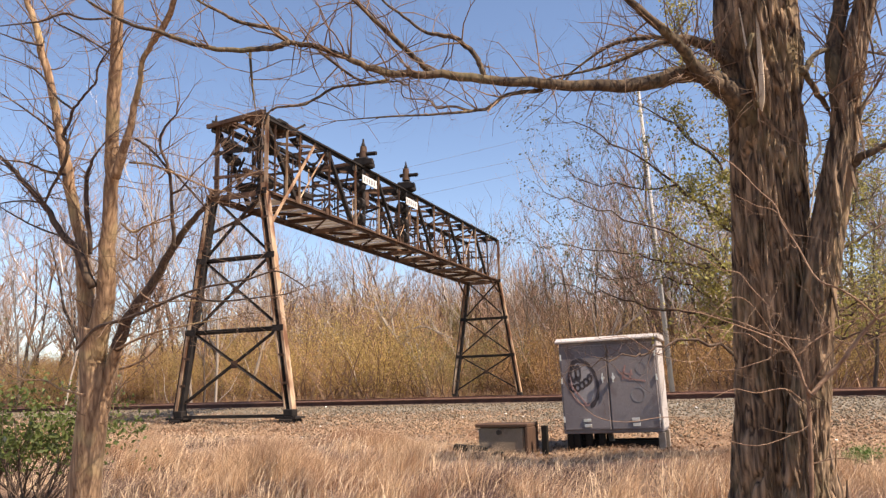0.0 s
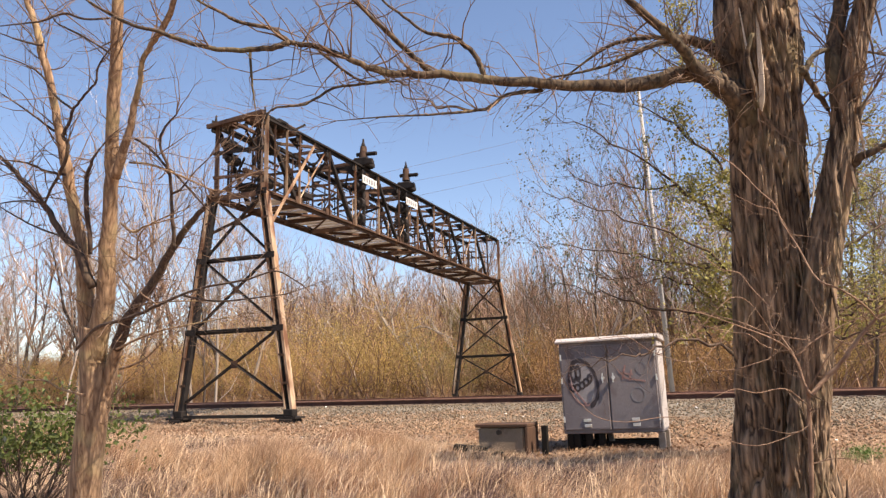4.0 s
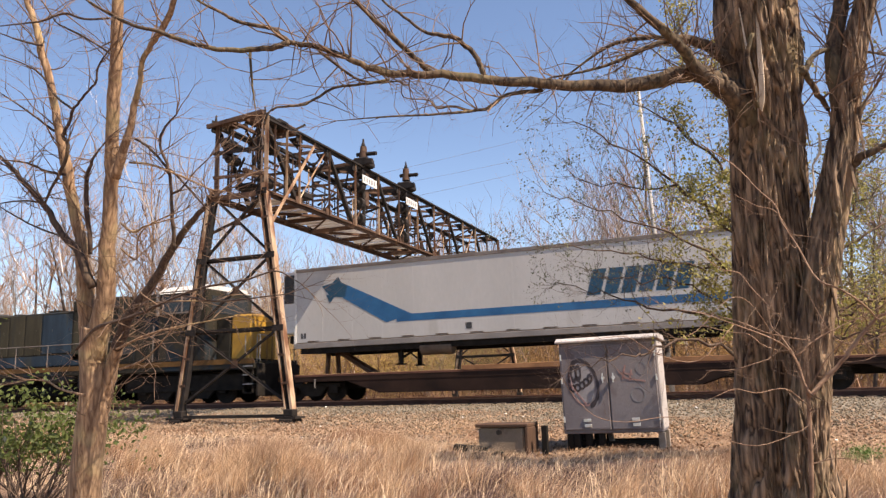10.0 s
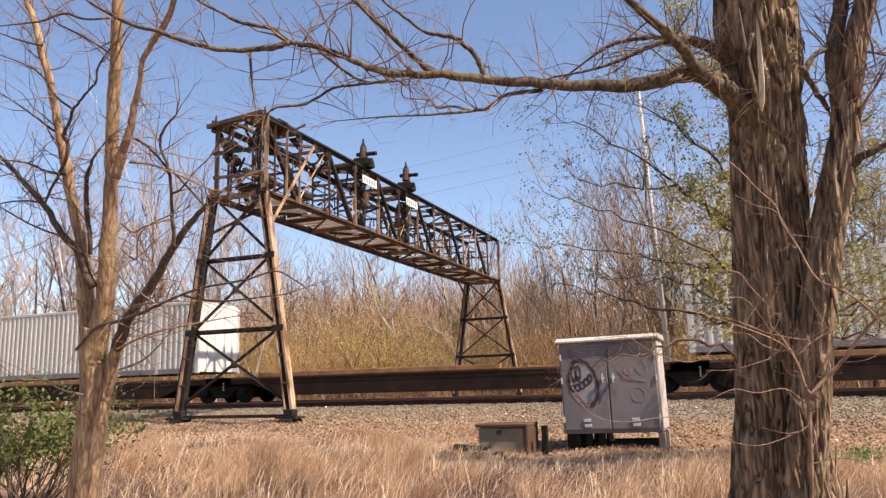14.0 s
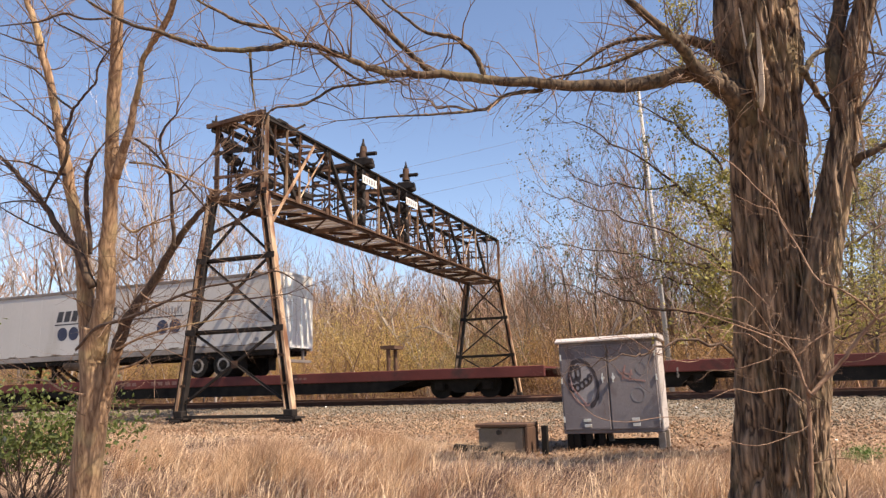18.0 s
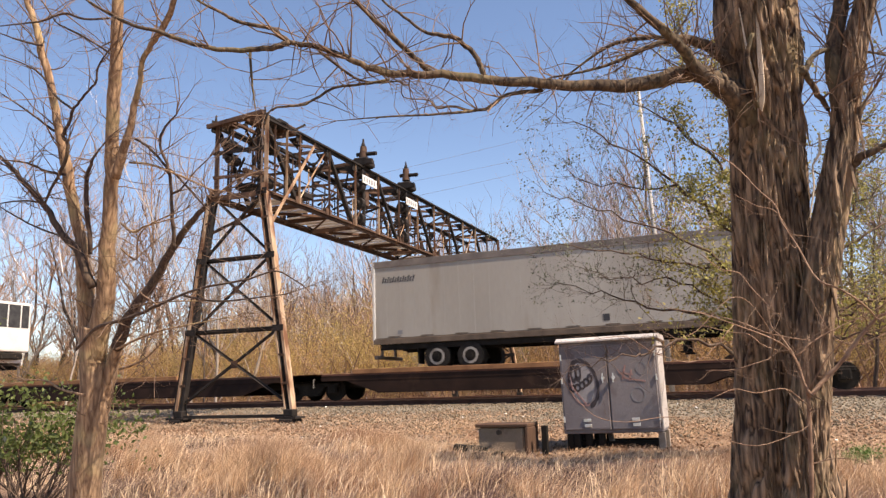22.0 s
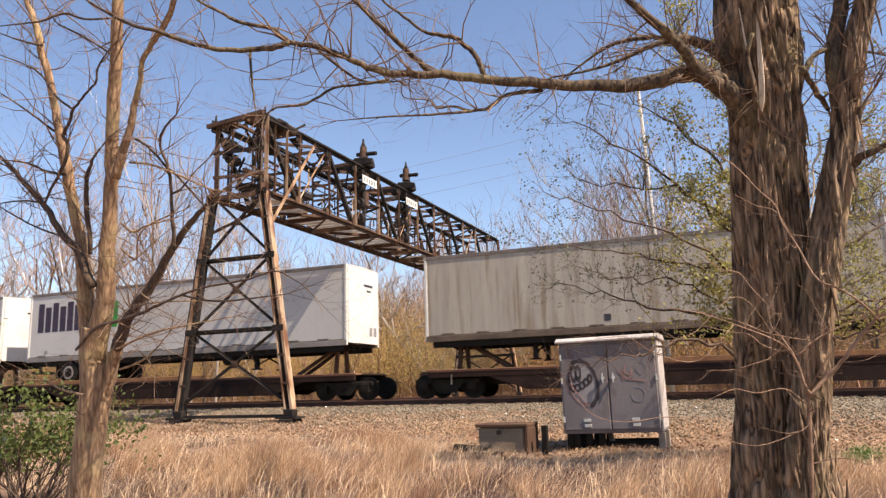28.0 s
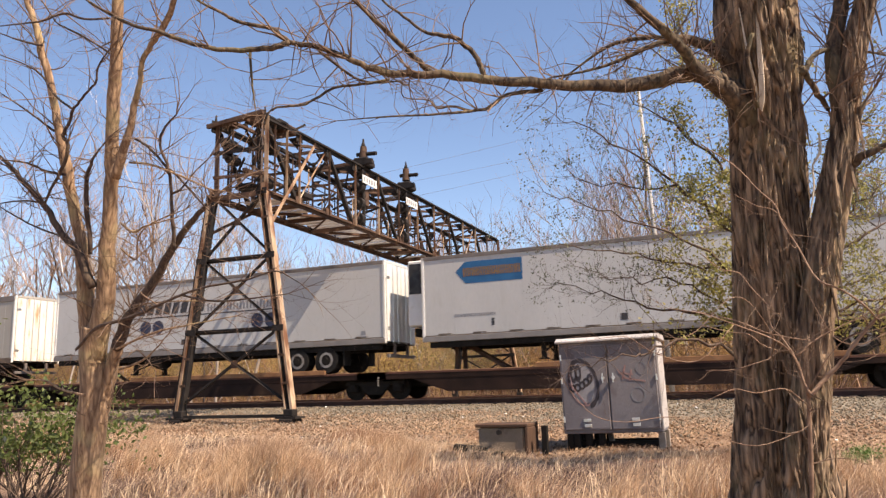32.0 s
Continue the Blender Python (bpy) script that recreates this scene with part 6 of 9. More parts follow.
def grow_sapling():
    t = Tree("sapling", "thin reddish sapling of bare arching twigs before the old trunk", "sapling", "sapling", 24)
    t.trunk((0.20, -19.40, -1.22, 0.016), (0.24, -19.49, -0.69, 0.015), (0.27, -19.55, -0.35, 0.014), (0.29, -19.60, -0.01, 0.014), (0.30, -19.65, 0.25, 0.013))
    t.limb((0.30, -19.65, 0.21, 0.009), (0.23, -19.81, 0.47, 0.007), (0.12, -19.96, 0.58, 0.006), (-0.11, -20.16, 0.68, 0.005), (-0.30, -20.34, 0.75, 0.004), (-0.49, -20.51, 0.78, 0.002))
    t.limb((0.30, -19.63, 0.14, 0.005), (0.16, -19.79, 0.26, 0.005), (-0.02, -19.94, 0.24, 0.004), (-0.15, -20.08, 0.27, 0.003), (-0.28, -20.21, 0.22, 0.002))
    t.limb((0.31, -19.65, 0.25, 0.005), (0.42, -19.71, 0.43, 0.005), (0.57, -19.75, 0.58, 0.004), (0.80, -19.75, 0.64, 0.003))
    t.limb((0.13, -19.79, 0.59, 0.004), (0.00, -19.99, 0.82, 0.004), (-0.13, -20.16, 0.85, 0.003), (-0.33, -20.31, 0.65, 0.002), (-0.44, -20.46, 0.59, 0.002))
    t.limb((-0.12, -19.91, 0.70, 0.004), (-0.36, -20.09, 0.46, 0.003), (-0.60, -20.34, 0.51, 0.003), (-0.74, -20.55, 0.61, 0.003), (-0.88, -20.74, 0.60, 0.002))
    t.limb((0.27, -19.61, -0.01, 0.004), (-0.05, -19.79, -0.11, 0.003), (-0.32, -19.99, -0.02, 0.003), (-0.54, -20.18, 0.10, 0.003), (-0.81, -20.35, 0.08, 0.003), (-0.99, -20.51, 0.13, 0.002), (-1.11, -20.66, 0.30, 0.002))
    t.limb((-0.30, -19.80, 1.22, 0.004), (-0.18, -19.80, 1.10, 0.005), (-0.06, -19.80, 1.06, 0.006), (0.01, -19.80, 0.95, 0.007), (0.10, -19.80, 0.83, 0.008))
    t.limb((-0.39, -19.85, 0.82, 0.004), (-0.12, -19.85, 0.73, 0.005), (-0.01, -19.85, 0.68, 0.006), (0.09, -19.85, 0.63, 0.006), (0.29, -19.85, 0.58, 0.006), (0.34, -19.85, 0.59, 0.006))
    t.limb((-0.34, -19.70, 0.40, 0.004), (-0.15, -19.70, 0.40, 0.005), (-0.04, -19.70, 0.43, 0.006), (0.07, -19.70, 0.46, 0.007))
    t.limb((-0.35, -19.70, 0.72, 0.004), (-0.15, -19.70, 0.66, 0.004), (-0.04, -19.70, 0.64, 0.005), (0.05, -19.70, 0.56, 0.006), (0.14, -19.70, 0.52, 0.006))
    t.limb((0.31, -19.75, 0.22, 0.014), (0.28, -19.75, 0.29, 0.012), (0.25, -19.75, 0.44, 0.010), (0.18, -19.75, 0.59, 0.009), (0.11, -19.75, 0.69, 0.007), (0.11, -19.75, 0.83, 0.006))
    t.limb((0.31, -19.65, 0.21, 0.022), (0.42, -19.60, 0.32, 0.021), (0.53, -19.60, 0.43, 0.019), (0.65, -19.60, 0.58, 0.018), (0.77, -19.60, 0.71, 0.016), (0.83, -19.60, 0.74, 0.015), (0.94, -19.60, 0.81, 0.013))
    t.limb((0.26, -19.65, 0.48, 0.009), (0.38, -19.58, 0.58, 0.008), (0.53, -19.55, 0.66, 0.007), (0.67, -19.55, 0.72, 0.006), (0.82, -19.55, 0.80, 0.004))
    t.limb((-0.23, -19.95, 1.98, 0.005), (-0.02, -19.95, 1.79, 0.006), (0.11, -19.95, 1.61, 0.006), (0.21, -19.95, 1.48, 0.007), (0.24, -19.95, 1.36, 0.008), (0.32, -19.95, 1.19, 0.008), (0.38, -19.95, 1.02, 0.009), (0.44, -19.95, 0.94, 0.009), (0.55, -19.95, 0.88, 0.010), (0.68, -19.85, 0.78, 0.011), (0.77, -19.62, 0.71, 0.011))
    t.limb((-0.04, -19.90, 1.60, 0.003), (0.10, -19.90, 1.50, 0.004), (0.21, -19.90, 1.45, 0.005), (0.28, -19.93, 1.30, 0.006))
    t.limb((0.82, -19.60, 0.61, 0.005), (0.65, -19.60, 0.54, 0.005), (0.51, -19.60, 0.59, 0.004), (0.43, -19.60, 0.75, 0.004), (0.37, -19.60, 0.91, 0.003), (0.32, -19.60, 0.97, 0.003))
    t.finish(0.8, 0.5)


grow_sapling()


# ---- the wood beyond the line ----
def branch(trunk, crown, p, d, length, r, level, rng, upright):
    n = 5 if level > 1 else 3
    pts = wiggle(p, d, length, n, rng, 0.16 if level > 2 else 0.22, upright)
    radii = [r * (1 - 0.8 * i / n) + 0.004 for i in range(n + 1)]
    (trunk if level >= 3 else crown).tube(pts, radii, 6 if level >= 3 else 3)
    if level <= 0:
        return
    count = {3: 9, 2: 6, 1: 4}[level] + rng.randint(-1, 2)
    for _ in range(count):
        t = rng.uniform(0.3, 1.0) if level == 3 else rng.uniform(0.15, 1.0)
        i = min(int(t * n), n - 1)
        q = pts[i].lerp(pts[i + 1], rng.random())
        way = (pts[i + 1] - pts[i]).normalized()
        side = Vector((rng.uniform(-1, 1), rng.uniform(-1, 1), rng.uniform(-0.1, 0.5))).normalized()
        branch(trunk, crown, q, way * 0.9 + side * 0.75, length * rng.uniform(0.32, 0.55), radii[i] * 0.6, level - 1, rng, upright)


def wood_tree(seed, height, pale, girth=0.013):
    rng = random.Random(seed)
    tr = thing("bare_tree", "bare grey-brown woodland tree with fine upright twigs" if not pale else "pale-barked bare woodland tree", "tree", "trees of the far wood")
    trunk, crown = Shape(), Shape()
    branch(trunk, crown, Vector((0, 0, -0.3)), Vector((rng.uniform(-0.1, 0.1), rng.uniform(-0.1, 0.1), 1)), height, height * girth, 3, rng, 0.1)
    part("trunk", trunk, M["wood_far"] if pale else M["wood_dark"], tr)
    part("crown", crown, M["twig_far"] if not pale else M["wood_far"], tr)
    return tr


def shrub(seed, size, leaf, label):
    rng = random.Random(seed)
    sb = thing("shrub", label, "shrub", "shrubs along the wood's edge")
    sh, tips = Shape(), []
    for _ in range(16):
        a = rng.uniform(0, 6.28)
        twigs(sh, Vector((math.cos(a) * 0.3 * size, math.sin(a) * 0.3 * size, -0.1)), Vector((math.cos(a) * 0.45, math.sin(a) * 0.45, 1)), size * rng.uniform(0.6, 1.05), 0.04, 2, rng, tips, (2, 4), 4, 3)
    part("crown", sh, M["twig_far"], sb)
    pick = rng.sample(tips, min(len(tips), 5200))
    part("foliage", leaves("shrub_foliage", pick, (0.042, 0.1), M[leaf], seed, 5, 0.24), None, sb)
    return sb


def plant_woods():
    rng = random.Random(77)
    kinds = [wood_tree(100 + i, h, i in (2, 5)) for i, h in enumerate((12.0, 13.5, 11.0, 15.0, 10.0, 12.5))]
    used = set()

    def put(src, x, y, scale, spin):
        m = pose(x, y, float(ground_z(x, y)), 0, 0, spin)
        if id(src) not in used:
            used.add(id(src))
            ob = src
            ob.matrix_basis = m
        else:
            ob = copy_thing(src, m)
        ob.scale = (scale, scale, scale)

    leafy = [wood_tree(140 + i, 10.5, False) for i in range(2)]
    for i, t in enumerate(leafy):
        crown = [o for o in t.children if o.name.startswith("crown")][0]
        co = [v.co.copy() for v in crown.data.vertices]
        part("foliage", leaves("tree_foliage", random.Random(i).sample(co, 2600), (0.08, 0.17), M["spring_green"], 60 + i, 2, 0.18), None, t, "sparse yellow-green opening leaves")
        t["label"] = "woodland tree with sparse yellow-green first leaf"
    spots = []
    for k in range(118):
        y = 25 + 36 * rng.random() ** 1.3
        x = -1.33 * (y + 25.5) - 6 + rng.random() * (1.33 * (y + 25.5) + 0.2 * (y + 25.5) + 10)
        spots.append((x, y))
    for k, (x, y) in enumerate(spots):
        ang = x / (y + 25.5)
        if ang < -0.78 and k % 5 < 3:
            continue
        tall = 1.25 if ang < -0.85 else 0.92 if ang < -0.12 else 1.1
        put(rng.choice(kinds), x, y, tall * rng.uniform(0.75, 1.12), rng.uniform(0, 360))
    # nearer thin trees past the left end of the view
    for k in range(5):
        put(kinds[(2, 5, 2)[k % 3]], -58 + 6.0 * k + rng.uniform(-1, 1), 20.5 + rng.uniform(0, 3), 1.1 * rng.uniform(0.8, 1.15), rng.uniform(0, 360))
    golds = [shrub(300 + i, s, lf, lb) for i, (s, lf, lb) in enumerate(((4.2, "spring_yellow", "wide shrub in golden spring leaf"), (3.4, "spring_yellow", "wide shrub in golden spring leaf"), (4.6, "spring_yellow", "wide shrub in golden spring leaf"),
             (4.0, "spring_green", "shrub in fresh yellow-green leaf"), (3.0, "dry_leaf", "withered brown shrub at the wood's edge"), (3.8, "dry_leaf", "withered brown shrub at the wood's edge"), (5.2, "cedar", "dense olive evergreen shrub by the wood")))]
    for k in range(150):
        y = 21.8 + 12 * rng.random() ** 1.4
        x = -1.3 * (y + 25.5) - 4 + rng.random() * (1.5 * (y + 25.5) + 8)
        ang = x / (y + 25.5)
        gold = 0.92 if -0.7 < ang < -0.44 else 0.85 if -0.97 < ang < -0.8 else 0.35
        if rng.random() < gold:
            put(golds[rng.choice((0, 1, 2))], x, y, rng.uniform(0.7, 1.55) * (1.0 if gold > 0.5 else 0.75), rng.uniform(0, 360))
        elif rng.random() < 0.2:
            put(golds[3], x, y, rng.uniform(0.7, 1.1), rng.uniform(0, 360))
        else:
            put(golds[rng.choice((4, 5))], x, y, rng.uniform(0.8, 1.35), rng.uniform(0, 360))
    # olive evergreens, one clump beyond the far tower and some past the old tree
    for x, y, s in ((-14.2, 24.5, 1.15), (-12.4, 23.8, 1.3), (-10.9, 25.5, 1.0), (-5.2, 25.0, 0.7), (2.4, 21.0, 1.1), (4.6, 19.5, 1.2), (7.0, 21.0, 1.3), (9.5, 18.0, 1.0)):
        put(golds[6], x, y, s, rng.uniform(0, 360))
    for k, (x, y, h) in enumerate(((1.5, 25.0, 0.8), (5.2, 18.5, 0.85), (-3.4, 27.0, 0.75), (-23.0, 33.0, 0.55))):
        put(leafy[k % 2], x, y, h, 47 * k)
    # dark slim trunks along the edge of the wood, open to the sky between them
    slim = [wood_tree(170 + i, h, False) for i, h in enumerate((11.0, 12.5))]
    for k in range(22):
        ang = -1.3 + 0.55 * (k + rng.random()) / 12 if k < 12 else -0.3 + 0.36 * (k - 12 + rng.random()) / 10
        y = rng.uniform(20.5, 27)
        put(slim[k % 2], ang * (y + 25.5), y, rng.uniform(0.75, 1.1) * (1.15 if ang < -0.85 else 0.85), rng.uniform(0, 360))
    # tall pale trees whose tops stand over the wood
    tall = [wood_tree(180, 19.0, True, 0.006), wood_tree(181, 17.0, True, 0.006)]
    for k, (x, y, s) in enumerate(((-38.5, 20.5, 1.0), (-34.0, 17.5, 0.9), (-51.0, 21.5, 0.95), (-46.5, 16.5, 0.75), (-6.5, 30.0, 0.8), (-3.5, 24.0, 0.7), (-8.5, 21.0, 0.6))):
        put(tall[k % 2], x, y, s, 61 * k)
    # one pale crooked tree leaning out of the shrubs
    tr = thing("crooked_tree", "pale-barked crooked tree leaning out of the shrubs", "tree", at=(-20.4, 22.5, float(ground_z(-20.4, 22.5))))
    trunk, crown = Shape(), Shape()
    for line, r0, r1 in ((((0, 0, -0.3), (-0.6, 0, 2.2), (-2.6, 0, 4.6), (-3.9, 0.2, 6.4), (-4.5, 0.3, 8.2), (-5.0, 0.3, 10.0)), 0.15, 0.03),
                         (((-2.6, 0, 4.6), (-3.1, 0.4, 6.6), (-3.4, 0.5, 8.8)), 0.09, 0.025), (((-2.4, 0, 4.4), (-0.6, -0.2, 5.1), (0.9, -0.3, 4.6), (2.2, -0.4, 4.0)), 0.07, 0.02)):
        pts, radii = smooth_path([(*q, r0 + (r1 - r0) * i / (len(line) - 1)) for i, q in enumerate(line)], 3)
        trunk.tube(pts, radii, 8, 0.15)
        for i in range(2, len(pts) - 1, 1):
            branch(trunk, crown, pts[i], Vector((rng.uniform(-1, 1), rng.uniform(-1, 1), rng.uniform(0.2, 1))), rng.uniform(1.2, 2.6), radii[i] * 0.45, 2, rng, 0.08)
    part("trunk", trunk, M["wood_far"], tr)
    part("crown", crown, M["wood_far"], tr)


plant_woods()


def far_thicket():
    """Dense thin stems and twigs filling the depth of the wood."""
    rng = np.random.default_rng(31)
    n = 230000
    y = rng.uniform(34, 95, n)
    x = -1.35 * (y + 25.5) - 8 + rng.random(n) * (1.6 * (y + 25.5) + 16)
    far = y + 25.5
    dip = np.interp(x / far, [-1.1, -0.85, -0.7, 0.1], [0.45, 0.55, 1.05, 0.72])
    top = far * dip * (0.095 + 0.07 * rng.random(n) ** 1.5 + 0.012 * np.sin(x * 0.21) + 0.01 * np.sin(x * 0.53 + 1))
    z0 = rng.uniform(0, 1, n) ** 0.8 * top
    L = rng.uniform(1.0, 3.2, n)
    d = rng.normal(0, 0.42, (n, 3))
    d[:, 2] = 1
    d /= np.linalg.norm(d, axis=1)[:, None]
    base = np.stack([x, y, ground_z(x, y) + z0 - 0.4], 1)
    w = rng.uniform(0.015, 0.055, n)
    a = rng.uniform(0, 6.28, n)
    side = np.stack([np.cos(a), np.sin(a), 0 * a], 1) * w[:, None]
    tip = base + d * L[:, None]
    V = np.stack([base - side, base + side, tip], 1)
    f = np.arange(3 * n).reshape(n, 3)
    tagged(new("far_thicket", raw_mesh("far_thicket", V.reshape(-1, 3), f, M["twig_far"])), "dense far thicket of bare brown stems", "woods", kind="stuff")


far_thicket()


# ---- leafy bush at the verge ----
def verge_bush(x, y, size, label, leaf, count, seed):
    rng = random.Random(seed)
    z = float(ground_z(x, y))
    sb = thing("bush", label, "bush", at=(x, y, z))
    tips = []
    for k in range(16):
        sh = Shape()
        a = rng.uniform(0, 6.28)
        twigs(sh, Vector((math.cos(a) * 0.1, math.sin(a) * 0.1, -0.05)), Vector((math.cos(a) * 0.45, math.sin(a) * 0.45, 1)), size * rng.uniform(0.6, 1.0), 0.014, 2, rng, tips, (3, 4), 4, 4)
        part("stem", sh, M["twig_dark"], sb)
    tips = [q for q in tips if q.z > 0.5 * size * rng.uniform(0.7, 1.3)]
    lf = part("foliage", leaves("bush_foliage", rng.sample(tips, min(len(tips), count)), (0.035, 0.09) if size > 0.5 else (0.025, 0.05), M[leaf], seed, 3, 0.05), None, sb)
    lf["kind"] = "stuff"


verge_bush(-8.0, -18.7, 1.35, "straggling evergreen bush with small dark green leaves", "green_leaf", 2000, 51)
verge_bush(-8.7, -18.3, 1.35, "straggling evergreen bush with small dark green leaves", "green_leaf", 1700, 52)
for wx, wy, ws, wseed in ((1.27, -13.4, 0.16, 53), (1.05, -13.7, 0.11, 54)):
    verge_bush(wx, wy, ws, "small fresh green weed in the dry grass", "weed_leaf", 170, wseed)

# ---- the train ----
SPEED, T0, LINE = -27.454, 20.0, 0.7525
MOVING = []   # (thing, place along the train, height, pitch)


def wheel_set(parent, x, r=0.46, n=18):
    for s in (-1, 1):
        y = s * 0.75
        wh = part("wheel", Shape().cyl((x, y - 0.06, r), (x, y + 0.06, r), r, n).cyl((x, y + s * 0.06, r), (x, y + s * 0.09, r), r * 0.55, n), M["under"], parent)
        part("axle_cap", Shape().cyl((x, s * 0.98, r), (x, s * 1.06, r), 0.11, 10), M["rust"], wh)


def bogie(parent, x, wheels=2, gap=1.78, r=0.42, mat="under"):
    bg = part("bogie", Shape().box(x - 0.3, x + 0.3, -1.0, 1.0, 0.42, 0.72, c=0.03), M[mat], parent)
    span = gap * (wheels - 1) / 2
    for s in (-1, 1):
        y = s * 0.98
        sh = Shape()
        sh.box(x - span - 0.3, x + span + 0.3, y - 0.07, y + 0.07, 0.52, 0.68, c=0.03)
        for k in range(wheels - 1):
            xm = x - span + gap * (k + 0.5)
            sh.solid([(xm - 0.62, y - 0.07, 0.54), (xm + 0.62, y - 0.07, 0.54), (xm + 0.3, y - 0.07, 0.2), (xm - 0.3, y - 0.07, 0.2),
                      (xm - 0.62, y + 0.07, 0.54), (xm + 0.62, y + 0.07, 0.54), (xm + 0.3, y + 0.07, 0.2), (xm - 0.3, y + 0.07, 0.2)],
                     [(0, 1, 2, 3), (4, 5, 6, 7), (0, 1, 5, 4), (1, 2, 6, 5), (2, 3, 7, 6), (3, 0, 4, 7)])
        for k in range(wheels):
            xa = x - span + gap * k
            sh.box(xa - 0.17, xa + 0.17, y - 0.09, y + 0.09, r - 0.14, r + 0.2, c=0.04)
        part("side_frame", sh, M[mat], bg)
        sp = Shape()
        for k in range(wheels - 1):
            xm = x - span + gap * (k + 0.5)
            for o in (-0.14, 0.0, 0.14):
                sp.cyl((xm + o, y, 0.27), (xm + o, y, 0.52), 0.06, 8)
        part("spring", sp, M["rust"], bg)
    for k in range(wheels):
        wheel_set(bg, x - span + gap * k, r)


def letter_bars(parent, x0, z0, x1, z1, count, mat, y, slant=0.12, gap=0.2, thick=0.004, alt=0.0):
    """A run of plain slanted bars that stands for a line of lettering."""
    w = (x1 - x0) / count
    for i in range(count):
        a, b = x0 + i * w, x0 + (i + 1) * w - gap * w
        h = (z1 - z0) * (1 - alt * (i % 2))
        s = slant * h
        part("bar", Shape().prism([(a, z0), (b, z0), (b + s, z0 + h), (a + s, z0 + h)], y - thick, y), M[mat], parent)


def writing(parent, text, x, y, z, size, mat):
    """Flat lettering in the built-in font on the near side."""
    cu = bpy.data.curves.new("lettering", "FONT")
    cu.body, cu.size, cu.extrude = text, size * 1.4, 0.002
    ob = bpy.data.objects.new("lettering", cu)
    me = bpy.data.meshes.new_from_object(ob)
    bpy.data.objects.remove(ob)
    me.transform(Matrix.Translation((x, y, z)) @ Matrix.Rotation(radians(90), 4, "X"))
    me.materials.clear()
    me.materials.append(M[mat])
    return part("lettering", me, None, parent)


def disc(parent, x, z, r, mat, y):
    part("disc", Shape().cyl((x, y - 0.005, z), (x, y, z), r, 24), M[mat], parent)


YN = -1.295    # near face of a trailer


